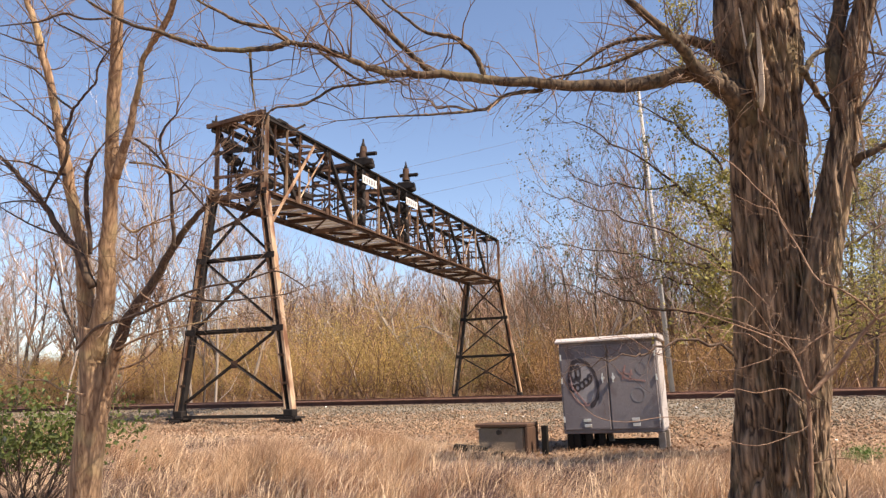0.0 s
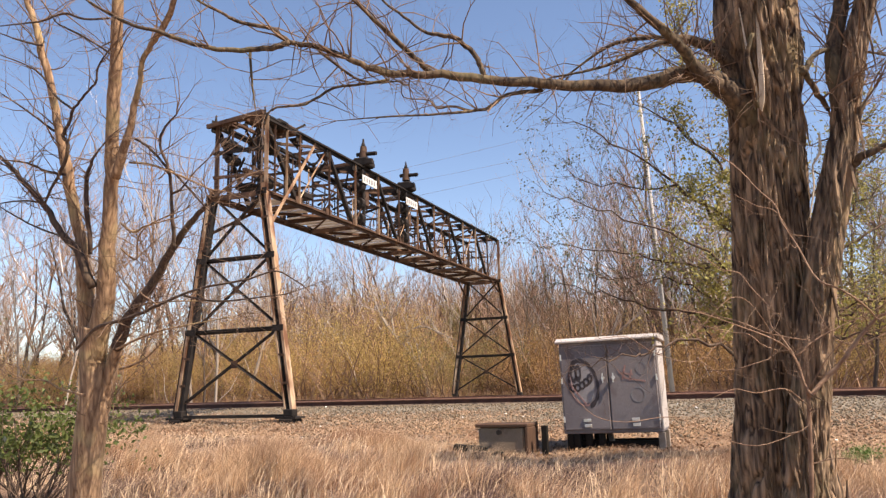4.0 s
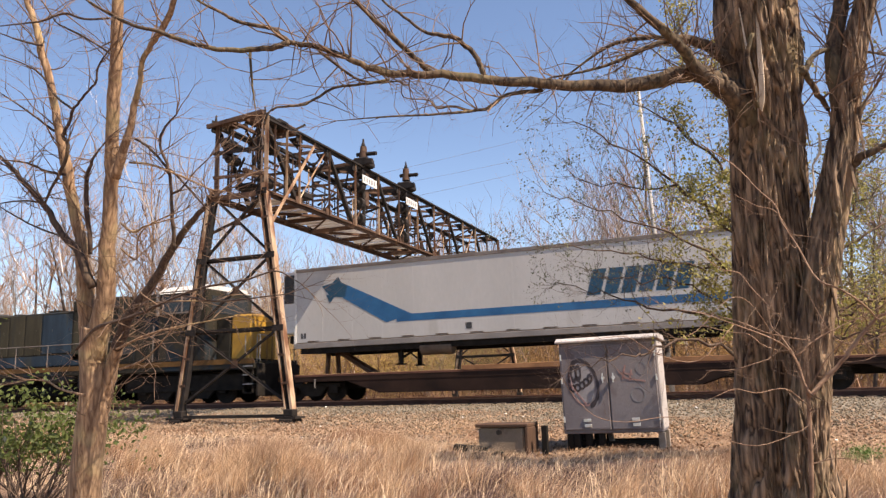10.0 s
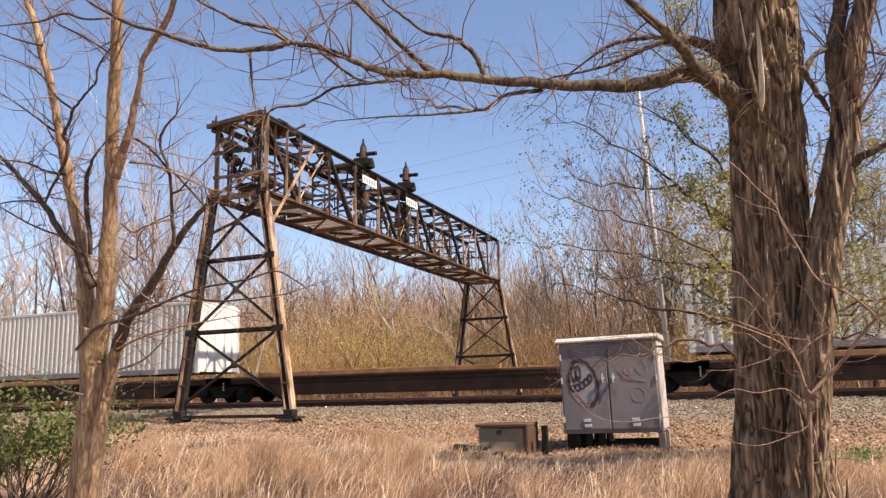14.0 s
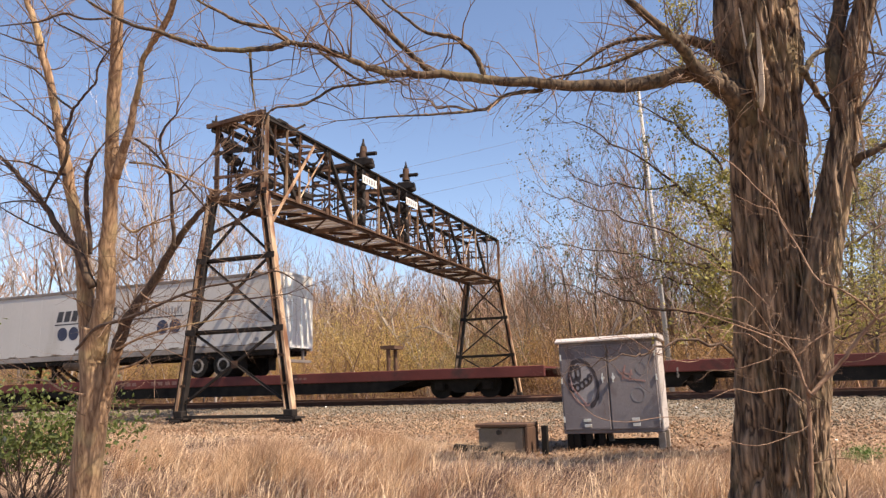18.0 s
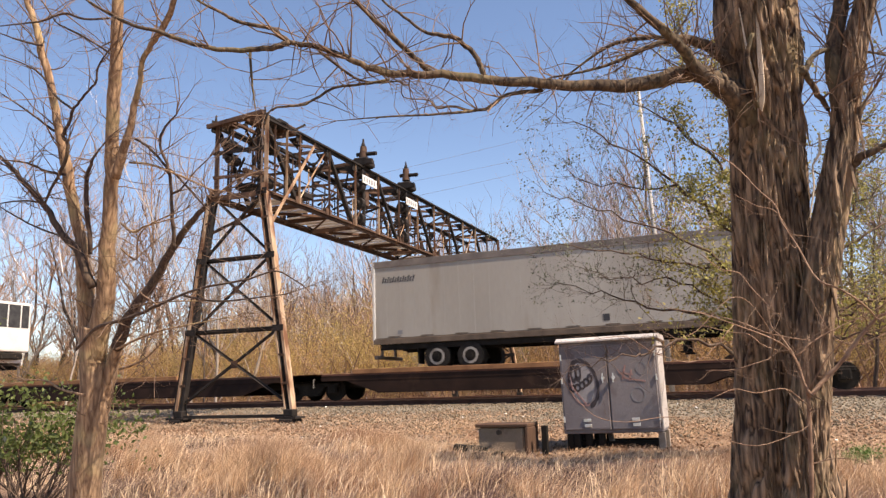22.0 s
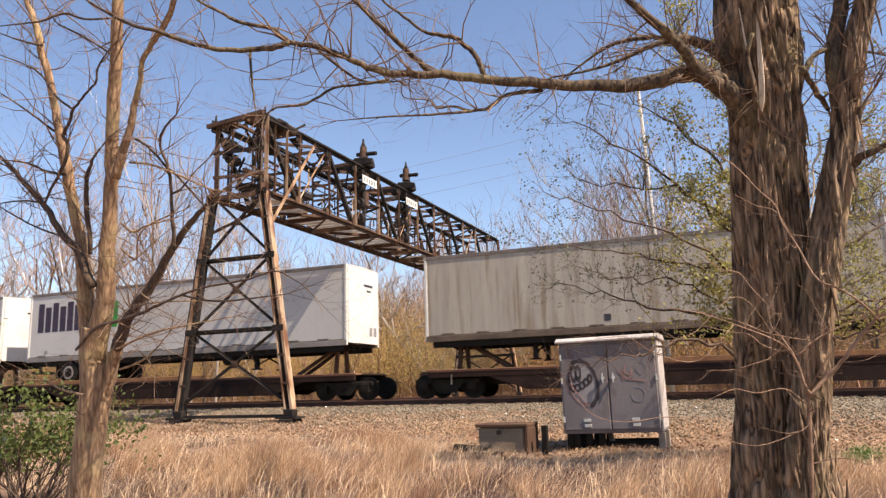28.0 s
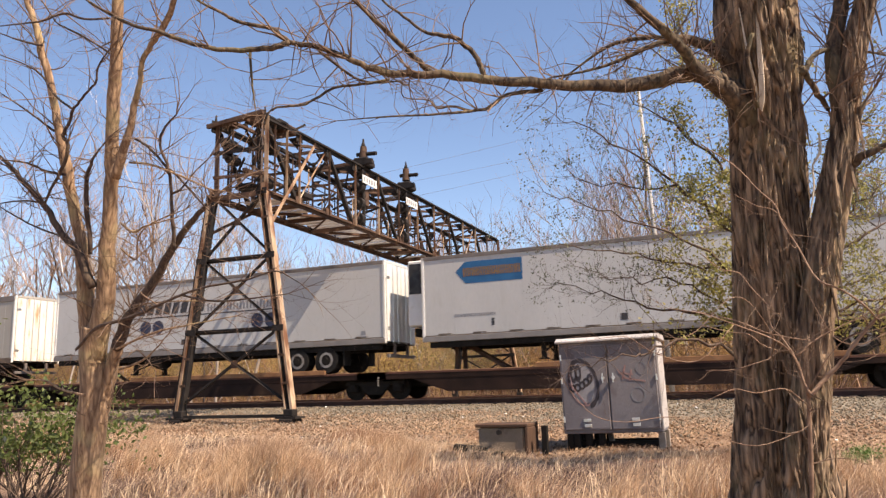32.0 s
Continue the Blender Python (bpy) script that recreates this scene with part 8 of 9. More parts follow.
def build_loco(label, paint, hood_first=False, number="7870"):
    """A six-axle diesel, x = 0 at its left end, 21.7 m long; cab to the left unless hood_first."""
    lo = thing("locomotive", label, "locomotive", "locomotives")
    L = 21.7

    def q(x0, x1):
        return (L - x1, L - x0) if hood_first else (x0, x1)

    def qx(x):
        return L - x if hood_first else x

    def outl(pts):
        return [(qx(x), z) for x, z in pts]

    fr = part("frame", Shape().box(0.35, L - 0.35, -1.5, 1.5, 1.3, 1.62, c=0.03), M[paint], lo)
    part("sill_stripe", Shape().box(0.4, L - 0.4, -1.512, -1.5, 1.5, 1.7), M["loco_stripe"], fr, "grimy yellow sill stripe")
    part("walkway", Shape().box(0.4, L - 0.4, -1.5, 1.5, 1.62, 1.67), M["under"], fr)
    # nose and cab
    cabz = 4.56
    if not hood_first:
        nose = part("nose", Shape().prism(outl([(1.4, 1.67), (1.4, 3.25), (1.68, 3.52), (2.62, 3.74), (2.62, 1.67)]), -1.38, 1.38), M[paint], lo)
        part("nose_door", Shape().box(*q(1.385, 1.4), -0.35, 0.35, 1.75, 3.1, c=0.01), M[paint], nose)
        cab = part("cab", Shape().prism(outl([(2.6, 1.67), (2.6, 3.74), (2.95, cabz), (5.1, cabz), (5.1, 1.67)]), -1.5, 1.5), M[paint], lo)
        part("windscreen", Shape().solid([(2.63, -1.25, 3.8), (2.63, 1.25, 3.8), (2.92, 1.25, 4.45), (2.92, -1.25, 4.45), (2.6, -1.25, 3.82), (2.6, 1.25, 3.82), (2.89, 1.25, 4.47), (2.89, -1.25, 4.47)], [(0, 1, 2, 3), (4, 5, 6, 7), (0, 1, 5, 4), (1, 2, 6, 5), (2, 3, 7, 6), (3, 0, 4, 7)]), M["glass"], cab)
    else:
        nose = part("nose", Shape().box(*q(1.0, 2.0), -0.85, 0.85, 1.67, 3.5, c=0.08), M["loco_yellow"], lo, "grimy yellow low nose")
        part("nose_base", Shape().box(*q(2.0, 2.7), -0.85, 0.85, 1.67, 3.4, c=0.05), M[paint], nose)
        cab = part("cab", Shape().box(*q(2.7, 5.1), -1.5, 1.5, 1.67, cabz, c=0.05), M[paint], lo)
        part("windscreen", Shape().box(*q(2.68, 2.7), -1.2, 1.2, 3.6, 4.3), M["glass"], cab)
    top = 4.69 if not hood_first else 4.76
    part("cab_roof", Shape().loft([(-1.54, cabz - (0.02 if not hood_first else 0.1)), (1.54, cabz - 0.02), (1.2, top), (-1.2, top)], *q(2.85, 5.14)), M["cab_roof"] if not hood_first else M["white"], cab, "pale cab roof")
    part("side_window", Shape().box(*q(3.05, 3.9), -1.51, -1.495, 3.7, 4.36).box(*q(3.97, 4.88), -1.51, -1.495, 3.7, 4.36), M["glass"], cab)
    part("window_frame", Shape().box(*q(2.98, 3.05), -1.53, -1.5, 3.64, 4.42).box(*q(3.9, 3.97), -1.53, -1.5, 3.66, 4.4).box(*q(4.88, 4.93), -1.53, -1.5, 3.64, 4.42).box(*q(2.98, 4.93), -1.53, -1.5, 3.62, 3.68), M["rail_dark"], cab)
    part("arm_rest", Shape().box(*q(3.1, 4.8), -1.54, -1.5, 3.56, 3.62, c=0.01), M[paint], cab)
    part("cab_door_post", Shape().box(*q(5.12, 5.28), -1.515, -1.4, 3.6, 4.6, c=0.01), M["hub"], cab, "pale grey door post")
    part("grab_rail", Shape().tube([(qx(5.3), -1.56, 1.75), (qx(5.3), -1.56, 3.2)], [0.02, 0.02], 6), M["rail_dark"], cab)
    part("step_light", Shape().box(*q(6.0, 6.16), -1.47, -1.455, 3.12, 3.22).box(*q(5.98, 6.1), -1.47, -1.455, 2.28, 2.36).box(*q(6.9, 7.0), -1.47, -1.455, 2.32, 2.42), M["white"], lo)
    if number:
        writing(cab, number, q(3.0, 4.5)[0] if not hood_first else q(3.0, 4.5)[0], -1.504, 2.95 if not hood_first else 2.72, 0.4, "loco_letter")
    # full-width locker behind the cab, then the long hood
    lk = part("locker", Shape().box(*q(5.1, 7.3), -1.45, 1.45, 1.67, 4.5, c=0.04), M[paint], lo)
    part("locker_window", Shape().box(*q(5.68, 6.42), -1.462, -1.45, 4.0, 4.4).box(*q(6.55, 7.2), -1.462, -1.45, 4.0, 4.4), M["reefer_dark"], lk)
    part("window_frame", Shape().box(*q(5.62, 7.26), -1.47, -1.45, 3.94, 4.0).box(*q(5.62, 7.26), -1.47, -1.45, 4.4, 4.46).box(*q(5.62, 5.68), -1.47, -1.45, 4.0, 4.4).box(*q(6.42, 6.55), -1.47, -1.45, 4.0, 4.4), M["loco_stripe"], lk)
    part("corner_strip", Shape().box(*q(7.22, 7.3), -1.465, -1.44, 1.8, 4.48), M["hub"] if not hood_first else M["rail_dark"], lk, "pale grey corner strip")
    for k in range(2):
        part("locker_door", Shape().box(*q(5.4 + k * 0.95, 6.25 + k * 0.95), -1.47, -1.45, 1.8, 3.5, c=0.01), M[paint], lk)
    hood = part("hood", Shape().box(*q(7.3, L - 1.3), -0.95, 0.95, 1.67, 4.18, c=0.06), M[paint], lo)
    part("roof_hood", Shape().box(*q(7.3, 10.4), -1.05, 1.05, 4.1, 4.62, c=0.08), M[paint], lo)
    part("exhaust_pipe", Shape().box(*q(12.0, 12.7), -0.3, 0.3, 4.15, 4.36, c=0.03), M["under"], lo)
    part("roof_fan", Shape().cyl((qx(14.6), 0, 4.15), (qx(14.6), 0, 4.3), 0.5, 16, 0.42), M["under"], lo)
    rad = part("radiator", Shape().prism(outl([(15.7, 4.1), (15.9, 4.36), (17.2, 4.56), (L - 1.9, 4.6), (L - 1.7, 3.85), (15.7, 3.85)]), -1.45, 1.45).solid([(x, y, z) for x in q(15.7, L - 1.75) for y, z in ((-0.95, 3.3), (0.95, 3.3), (1.45, 3.85), (-1.45, 3.85))], [(0, 1, 2, 3), (4, 5, 6, 7), (0, 1, 5, 4), (1, 2, 6, 5), (2, 3, 7, 6), (3, 0, 4, 7)]), M[paint], lo, "overhanging radiator housing")
    part("grille", Shape().box(*q(16.6, L - 2.1), -1.46, -1.448, 3.95, 4.4), M["reefer_dark"], rad)
    sl = Shape()
    for i in range(5):
        sl.box(*q(16.6, L - 2.1), -1.47, -1.46, 4.0 + i * 0.09, 4.03 + i * 0.09)
    part("louvre", sl, M[paint], rad)
    for i in range(8):
        x0, x1 = q(7.5 + i * 1.0, 8.4 + i * 1.0)
        dr = part("hood_door", Shape().box(x0, x1, -0.972, -0.95, 1.75, 3.9, c=0.01), M[paint], hood)
        part("latch", Shape().box(x1 - 0.1, x1 - 0.05, -0.985, -0.972, 2.3, 2.42).box(x1 - 0.1, x1 - 0.05, -0.985, -0.972, 3.3, 3.42), M["rail_dark"], dr)
    part("headlight", Shape().cyl((qx(2.68), -0.2, cabz - 0.12), (qx(2.6), -0.2, cabz - 0.12), 0.09, 10), M["chrome"], cab)
    part("horn", Shape().cyl((qx(4.2), 0.3, top + 0.05), (qx(3.8), 0.3, top + 0.07), 0.05, 8, 0.09).box(*q(4.0, 4.1), 0.25, 0.35, top - 0.05, top + 0.05), M["rail_dark"], cab)
    part("mirror", Shape().box(*q(2.9, 2.96), -1.7, -1.5, 3.7, 4.1), M["rail_dark"], cab)
    part("end_panel", Shape().prism(outl([(L - 1.6, 1.7), (L - 1.6, 3.86), (L - 1.42, 3.86), (L - 1.25, 3.62), (L - 1.2, 1.7)]), -0.99, 0.72), M["loco_yellow"] if not hood_first else M[paint], lo, "yellow hood end" if not hood_first else "")
    if not hood_first:
        for k, (a, b) in enumerate(((10.45, 11.62), (11.72, 12.85), (12.9, 14.2))):
            g = part("gold_block", Shape().prism([(a, 2.42 if k == 0 else 2.28), (a + 0.25, 2.28), (b, 2.28), (b + 0.16, 3.5), (a + 0.4, 3.5), (a + 0.16, 3.34 if k == 0 else 3.5)], -0.99, -0.972), M["loco_letter" if number else "loco_dim"], hood, "dull gold marking as plain blocks")
            part("slot", Shape().prism([(a + 0.42, 2.62), (b - 0.25, 2.62), (b - 0.18, 3.16), (a + 0.5, 3.16)], -0.995, -0.99) if k == 0 else Shape().prism([(a + 0.3, 2.84), (b - 0.45, 2.84), (b - 0.42, 2.92), (a + 0.33, 2.92)], -0.995, -0.99), M[paint], g)
        for zz in (1.95, 2.4, 2.85, 3.3):
            part("grab_iron", Shape().box(L - 1.56, L - 1.3, -1.01, -0.99, zz, zz + 0.03), M["loco_stripe"], lo)
        part("end_mark", Shape().cyl((L - 1.2, -0.35, 2.72), (L - 1.19, -0.35, 2.72), 0.26, 16), M["loco_blue"], lo)
        part("number_board", Shape().box(L - 1.58, L - 1.24, -1.0, -0.985, 3.42, 3.66), M["cab_roof"], lo, "pale number board with plain bars")
    else:
        # bleached and repainted sheets along the hood
        for x0, x1, z0, z1, m in ((6.2, 7.4, 2.3, 3.9, "loco_tan"), (7.5, 8.4, 2.3, 4.1, "loco_tan"), (8.5, 9.45, 2.3, 4.1, "loco_tan"), (9.55, 11.3, 2.35, 4.05, "loco_patch"), (11.4, 12.6, 2.0, 4.1, "loco_tan"), (6.2, 12.6, 1.8, 2.25, "loco_patch")):
            part("hood_sheet", Shape().box(x0, x1, -0.985, -0.972, z0, z1, c=0.004), M[m], hood, "bleached paint sheet" if m == "loco_tan" else "blue paint sheet")
        for x0, x1, z0, z1, m in ((14.45, 15.4, 2.4, 4.42, "loco_tan"), (15.5, 16.5, 3.6, 4.4, "loco_tan")):
            part("hood_sheet", Shape().box(x0, x1, -1.485, -1.472, z0, z1, c=0.004), M[m], lk)
        part("intake_panel", Shape().box(11.9, 14.3, -1.06, -0.95, 4.1, 4.44, c=0.02), M["reefer_dark"], hood)
        part("hood_sheet", Shape().box(12.7, 14.3, -0.99, -0.972, 1.8, 4.05, c=0.004), M["loco_tan"], hood)
        part("step_plate", Shape().box(13.3, 13.85, -1.49, -1.47, 2.1, 2.4, c=0.01).box(14.7, 15.2, -1.49, -1.47, 2.1, 2.4, c=0.01), M["reefer_dark"], lk)
    # tank and bogies
    # Sill and screens added to black out the gaps between the wheels.
    part("centre_sill", Shape().box(0.6, L - 0.6, -0.7, 0.7, 0.55, 1.3, c=0.03), M["under"], lo)
    for x0, x1 in ((1.2, 7.0), (L - 7.0, L - 1.2)):
        part("truck_screen", Shape().box(x0, x1, -1.12, -1.02, 0.5, 1.15, c=0.02).box(x0, x1, 1.02, 1.12, 0.5, 1.15, c=0.02), M["under"], lo)
    if not hood_first:
        tk = part("fuel_tank", Shape().loft([(-1.45, 1.26), (1.45, 1.26), (1.45, 0.52), (1.1, 0.22), (-1.1, 0.22), (-1.45, 0.52)], 7.4, 14.2), M["tank_grey"], lo, "dusty grey fuel tank")
        part("tank_edge", Shape().box(14.12, 14.2, -1.47, -1.45, 0.5, 1.26), M["ink_grey"], tk)
        part("filler_cap", Shape().cyl((8.4, -1.45, 1.1), (8.4, -1.5, 1.1), 0.07, 10), M["rail_dark"], tk)
    else:
        tk = part("fuel_tank", Shape().loft([(-1.35, 0.9), (1.35, 0.9), (1.35, 0.5), (1.0, 0.22), (-1.0, 0.22), (-1.35, 0.5)], 7.4, 14.2), M["loco_black"], lo)
        part("air_reservoir", Shape().cyl((7.7, -1.3, 1.16), (9.55, -1.3, 1.16), 0.16, 12), M["tank_grey"], tk)
        part("air_reservoir", Shape().cyl((10.25, -1.3, 1.16), (12.05, -1.3, 1.16), 0.16, 12), M["tank_grey"], tk)
        part("battery_case", Shape().box(12.25, 13.95, -1.4, -0.9, 0.76, 1.28, c=0.02), M["tank_grey"], tk)
    for xc in (4.2, L - 4.2):
        bogie(lo, xc, 3, 2.0, 0.52)
        for k in (-1, 0, 1):
            part("traction_motor", Shape().box(xc + k * 2 - 0.4, xc + k * 2 + 0.4, -0.65, 0.65, 0.45, 1.15, c=0.05), M["under"], lo)
    # ends
    for x, s in ((0.35, -1), (L - 0.35, 1)):
        part("pilot", Shape().box(min(x, x + s * 0.12), max(x, x + s * 0.12), -1.45, 1.45, 0.25, 1.5, c=0.03), M["loco_black"] if not hood_first else M["under"], lo)
        coupler(lo, x + s * 0.1, s, 0.88)
        for y in (-1.38, 1.38):
            xa, xb = sorted((x - s * 0.1, x - s * 0.55))
            st = part("steps", Shape().box(xa, xb, y - 0.14, y + 0.14, 0.36, 0.41).box(xa, xa + 0.03, y - 0.14, y + 0.14, 0.36, 1.5).box(xb - 0.03, xb, y - 0.14, y + 0.14, 0.36, 1.5), M["under"], lo)
            for z in (0.7, 1.05, 1.38):
                part("tread", Shape().box(xa, xb, y - 0.15, y + 0.14, z, z + 0.04), M["ink_grey"], st)
            part("grab_rail", Shape().tube([(x, y, 0.5), (x, y, 2.6)], [0.02, 0.02], 6), M["hub"], lo)
            part("grab_rail", Shape().tube([(x - s * 0.55, y, 0.5), (x - s * 0.55, y, 2.6)], [0.02, 0.02], 6), M["hub"], lo)
        for yy in (-1.2, -0.75, -0.4, 0.4, 0.75, 1.2):
            part("end_post", Shape().cyl((x, yy, 1.6), (x, yy, 2.6), 0.026, 6), M["loco_stripe" if abs(yy) < 1 else "hub"], lo)
        part("end_rail", Shape().tube([(x, -1.38, 2.6), (x, -0.5, 2.6), (x, 0.5, 2.6), (x, 1.38, 2.6)], [0.02] * 4, 6), M["hub"], lo)
    railing(lo, *q(7.4, L - 0.9), -1.45, 1.67, 2.65, mat="rail_dark" if hood_first else "under")
    railing(lo, *q(7.4, L - 0.9), 1.45, 1.67, 2.65)
    return lo


def place(ob, s, z=0.0, pitch=0.0):
    MOVING.append((ob, s, z, pitch))
    return ob


def build_train():
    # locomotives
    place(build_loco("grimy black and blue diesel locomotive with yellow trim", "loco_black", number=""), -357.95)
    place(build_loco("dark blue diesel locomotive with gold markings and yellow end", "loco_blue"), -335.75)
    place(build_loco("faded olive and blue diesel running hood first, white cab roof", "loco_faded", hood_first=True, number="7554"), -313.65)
    # articulated flats: bogie centres along the train
    strings = [(-289.4, -272.6, -255.7, -238.4, -220.9, -204.3), (-200.3, -183.7, -166.0, -148.3, -131.2, -114.4),
               (-28.3, -12.0, 5.3, 22.3, 40.0, 57.0), (61.1, 79.2, 97.6, 116.0), (120.2, 136.9, 154.4, 172.0, 189.8, 206.1),
               (210.2, 227.6, 245.2, 261.8), (265.9, 282.5, 300.0, 317.2, 334.5)]
    trailers = TRAILERS
    spans = {}
    for row in strings:
        for i, (a, b) in enumerate(zip(row, row[1:])):
            hitch = None
            mid = (a + b) / 2
            for s, style, left, *_ in trailers:
                if style != "container" and abs(s + 8.07 - mid) < 6:
                    hitch = (s + (0.95 if left else (_[4] if len(_) > 4 else 16.15) - 0.95)) - (a - 0.65)
            if hitch is None and row[0] != -200.3:
                hitch = None
            key = (round(b - a, 1), i == 0, None if hitch is None else round(hitch, 1))
            if key in spans:
                u = copy_thing(spans[key], Matrix())
            else:
                u = spans[key] = build_unit(b - a, i == 0, True, hitch)
            if i == 0 and key not in ENDS:
                coupler(u, -0.6, -1)
                ENDS.add(key)
            place(u, a - 0.65)
    for a, b in ((-109.9, -91.3),):
        y = build_unit(b - a, colour="yellow_car", stripes=False, label="empty dull yellow intermodal flatcar")
        for s in (-1, 1):
            y0, y1 = sorted((s * 1.22, s * 1.34))
            part("side_beam", Shape().box(1.4, b - a - 1.4, min(s * 1.22, s * 1.32), max(s * 1.22, s * 1.32), 0.3, 1.2, c=0.02), M["yellow_car"], y)
            part("end_wall", Shape().box(-0.9, 3.4, y0, y1, 0.85, 1.32, c=0.02), M["yellow_car"], y)
            part("end_wall", Shape().box(b - a - 3.4, b - a + 0.9, y0, y1, 0.85, 1.32, c=0.02), M["yellow_car"], y)
        letter_bars(y, 6.0, 0.62, 8.6, 0.85, 9, "ink_dark", -1.321, 0, 0.3)
        for x0 in (-0.8, b - a - 0.7):
            for k in range(3):
                part("end_post", Shape().box(x0 + k * 0.72, x0 + k * 0.72 + 0.06, -1.3, -1.24, 0.99, 1.75 - 0.12 * k), M["loco_yellow"], y)
            part("end_rail", Shape().cyl((x0, -1.27, 1.7), (x0 + 1.5, -1.27, 1.52), 0.022, 6), M["loco_yellow"], y)
        part("hand_brake", Shape().cyl((b - a + 0.5, -0.9, 1.2), (b - a + 0.5, -1.0, 1.2), 0.28, 14), M["rust"], y)
        coupler(y, -0.7, -1)
        coupler(y, b - a + 0.7, 1)
        place(y, a)
    for a, b, hit in ((-85.3, -63.9, (0.6, None)), (-57.0, -35.5, (19.3, None))):
        r = build_unit(b - a, colour="red_car", stripes=False, hitch=hit[0], label="oxide red intermodal flatcar")
        for s in (-1, 1):
            y0, y1 = sorted((s * 1.22, s * 1.36))
            part("side_beam", Shape().box(-3.0, b - a + 3.0, y0, y1, 0.66, 1.02, c=0.02), M["red_car"], r)
        part("deck_end", Shape().box(-3.0, -0.6, -1.25, 1.25, 0.93, 0.99).box(b - a + 0.6, b - a + 3.0, -1.25, 1.25, 0.93, 0.99), M["red_car"], r)
        letter_bars(r, 6.4, 0.78, 7.3, 0.92, 3, "ink_faded", -1.361, 0, 0.3)
        letter_bars(r, 8.0, 0.78, 9.4, 0.92, 4, "ink_faded", -1.361, 0, 0.35)
        letter_bars(r, 14.4, 0.8, 15.4, 0.88, 5, "ink_faded", -1.361, 0, 0.4)
        part("folded_hitch", Shape().beam((18.2, -0.3, 1.0), (18.2, -0.3, 1.9), 0.1, 0.14).beam((18.2, 0.3, 1.0), (18.2, 0.3, 1.9), 0.1, 0.14).box(17.9, 18.5, -0.4, 0.4, 1.85, 1.98) if hit[0] < 10 else Shape().box(2.0, 3.2, -0.4, 0.4, 0.99, 1.15, c=0.03), M["rust"], r)
        coupler(r, -3.0, -1)
        coupler(r, b - a + 3.0, 1)
        place(r, a - 0.5)
    # loads
    made = {}
    for s, style, left, reefer, skin, end, label, *size in trailers:
        L = size[0] if size else 16.15
        if style == "container":
            if "c" not in made:
                made["c"] = build_container(label)
                place(made["c"], s, 1.22)
            else:
                place(copy_thing(made["c"], Matrix()), s, 1.22)
            continue
        key = (style, left, reefer, skin, end, L)
        if key in made:
            tr = copy_thing(made[key], Matrix())
            tr["label"] = label
        else:
            tr = made[key] = build_trailer(skin, label, left, reefer, ribs=26 if skin in ("trailer_grey", "trailer_old") else 13, end_mat=end, hbars=style == "red_stripe", wheels_at=3.9 if style == "blue_swoosh" else 3.1, L=L)
            livery(tr, style, left, L)
        # one slight pitch for all trailers, to fit the camera's view
        place(tr, s, 0.98, -0.2)


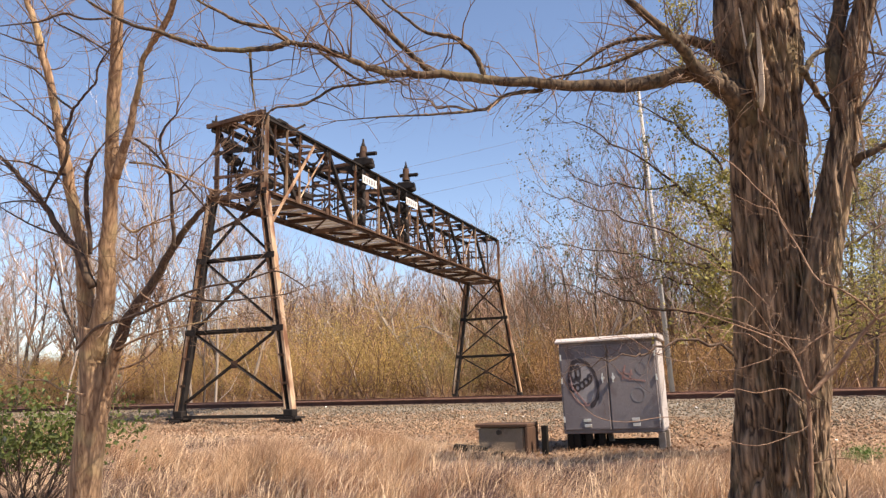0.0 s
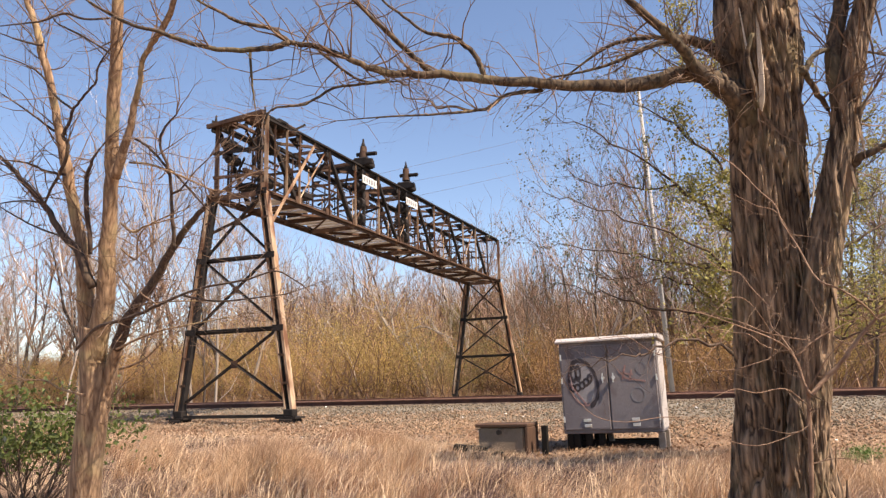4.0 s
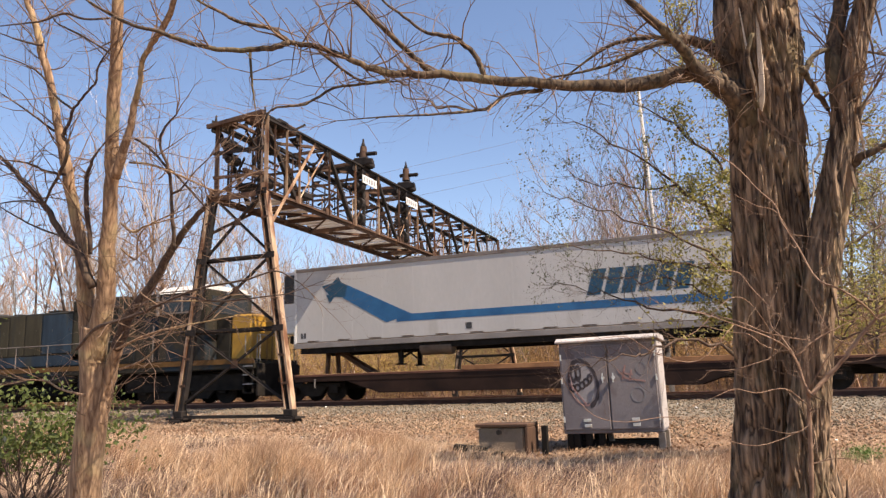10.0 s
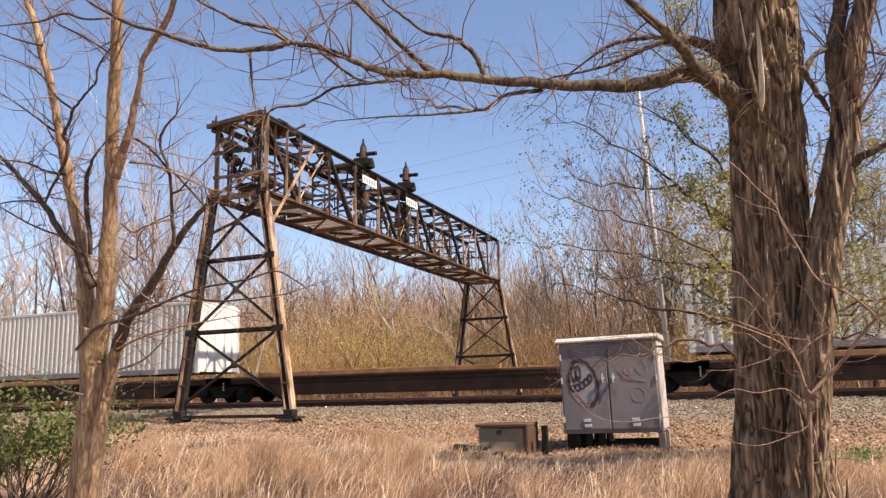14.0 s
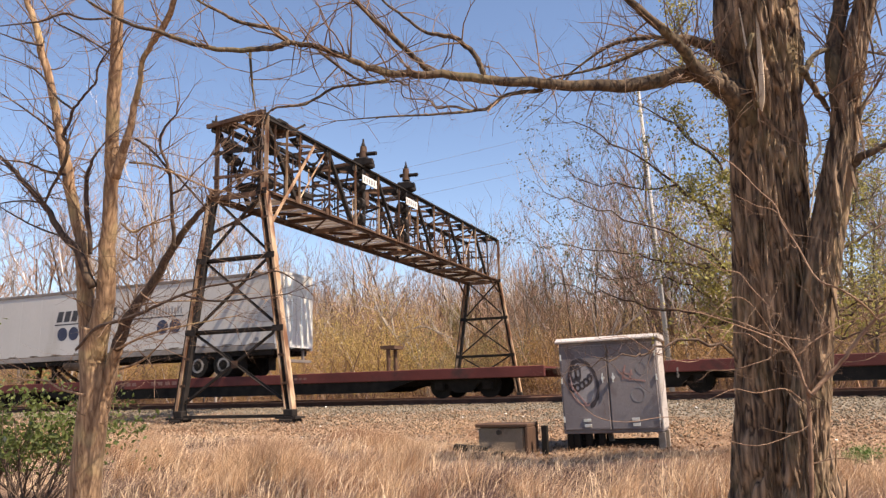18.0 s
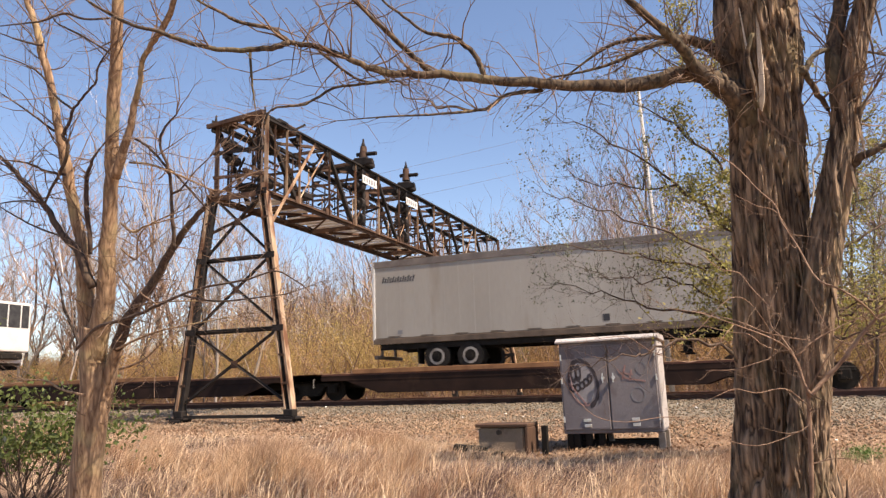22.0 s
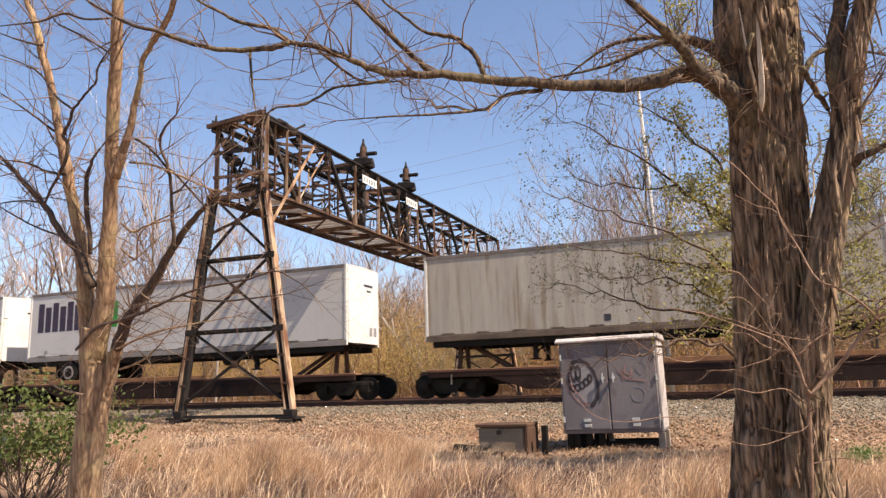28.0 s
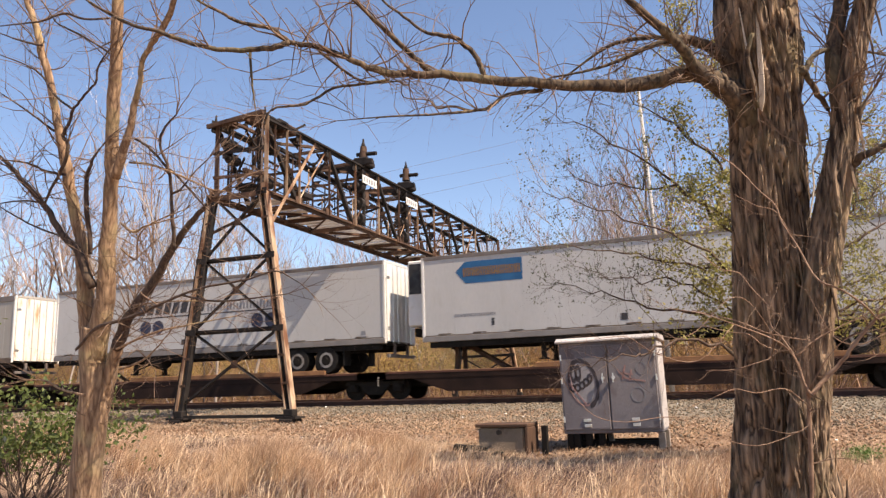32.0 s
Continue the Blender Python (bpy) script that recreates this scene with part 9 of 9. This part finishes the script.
ENDS = set()
AL, MT = "two_discs", "word_left"
TRAILERS = [
    (-290.7, "blue_swoosh", True, True, "trailer_white", "white", "white refrigerated trailer with a blue swoosh and slanted blue bars"),
    (-255.4, MT, False, True, "trailer_grey", "white", "dirty grey ribbed trailer with a cooling unit on its nose"),
    (-237.7, MT, False, True, "trailer_grey", "white", "dirty grey ribbed trailer with a cooling unit on its nose"),
    (-220.8, MT, False, True, "trailer_grey", "white", "dirty grey ribbed trailer with a cooling unit on its nose"),
    (-201.5, "container", True, False, "", "", "dusty white corrugated container riding low on a flatcar"),
    (-166.6, "container", True, False, "", "", "dusty white corrugated container riding low on a flatcar"),
    (-148.8, "container", True, False, "", "", "dusty white corrugated container riding low on a flatcar"),
    (-130.8, "container", True, False, "", "", "dusty white corrugated container riding low on a flatcar"),
    (-88.0, AL, True, True, "trailer_white", "white", "white trailer with dark bars and four navy discs"),
    (-49.5, MT, False, True, "trailer_grey", "trailer_rust", "dirty grey ribbed trailer with a stained cooling unit"),
    (-30.0, AL, True, False, "trailer_white", "white", "white trailer with dark bars and four navy discs"),
    (5.3, AL, False, True, "trailer_white", "white", "white trailer with dark bars, navy discs and a cooling unit"),
    (42.1, MT, False, False, "trailer_grey", "trailer_rust", "plain grey trailer with a stained end frame", 14.63),
    (60.1, "blue_swoosh", True, True, "trailer_white", "white", "white refrigerated trailer with a blue swoosh and slanted blue bars"),
    (79.5, AL + "-0.6", True, False, "trailer_white", "white", "white trailer with dark bars and four navy discs"),
    (99.1, "small_text", False, True, "trailer_grey", "white", "grey trailer with patched panels and a white cooling unit"),
    (118.9, "word_right", True, False, "trailer_grey", "trailer_rust", "pale grey ribbed trailer with a small dark mark", 14.63),
    (136.5, "small_text", True, True, "trailer_white", "white", "plain white trailer with a dark cooling unit"),
    (154.3, "plain_mark", True, False, "trailer_white", "white", "plain white trailer with a grey diamond mark"),
    (171.7, AL, False, False, "trailer_white", "white", "white trailer with dark bars and four navy discs"),
    (189.6, "purple_green", False, False, "trailer_white", "white", "white trailer with large purple and green bars"),
    (208.9, "bare", True, False, "trailer_old", "trailer_rust", "rust-streaked old grey trailer with plain sides", 14.63),
    (227.8, "plain_mark", False, True, "trailer_white", "white", "plain white trailer with a grey diamond mark and cooling unit"),
    (245.4, AL, False, True, "trailer_white", "white", "white trailer with dark bars, navy discs and a cooling unit"),
    (264.9, "red_stripe", True, True, "container", "white", "silver fluted trailer with a dark red stripe"),
    (282.3, "word_right", True, True, "trailer_grey", "trailer_rust", "pale grey ribbed trailer with a small dark mark"),
    (301.0, AL, True, False, "trailer_white", "white", "white trailer with dark bars and four navy discs"),
    (318.6, "arrow", True, True, "trailer_white", "white", "white ribbed trailer with a blue arrow panel"),
]
build_train()


# ---- movement ----
def motions():
    """The whole train runs along the near track at a steady speed."""
    for ob, s, z, pitch in MOVING:
        rows = []
        for t in (0.0, 8.0, 16.0, 24.0, 32.0):
            rows.append((t, pose(s + SPEED * (t - T0), LINE, z, 0, pitch, 0)))
        walk(ob, rows)


motions()
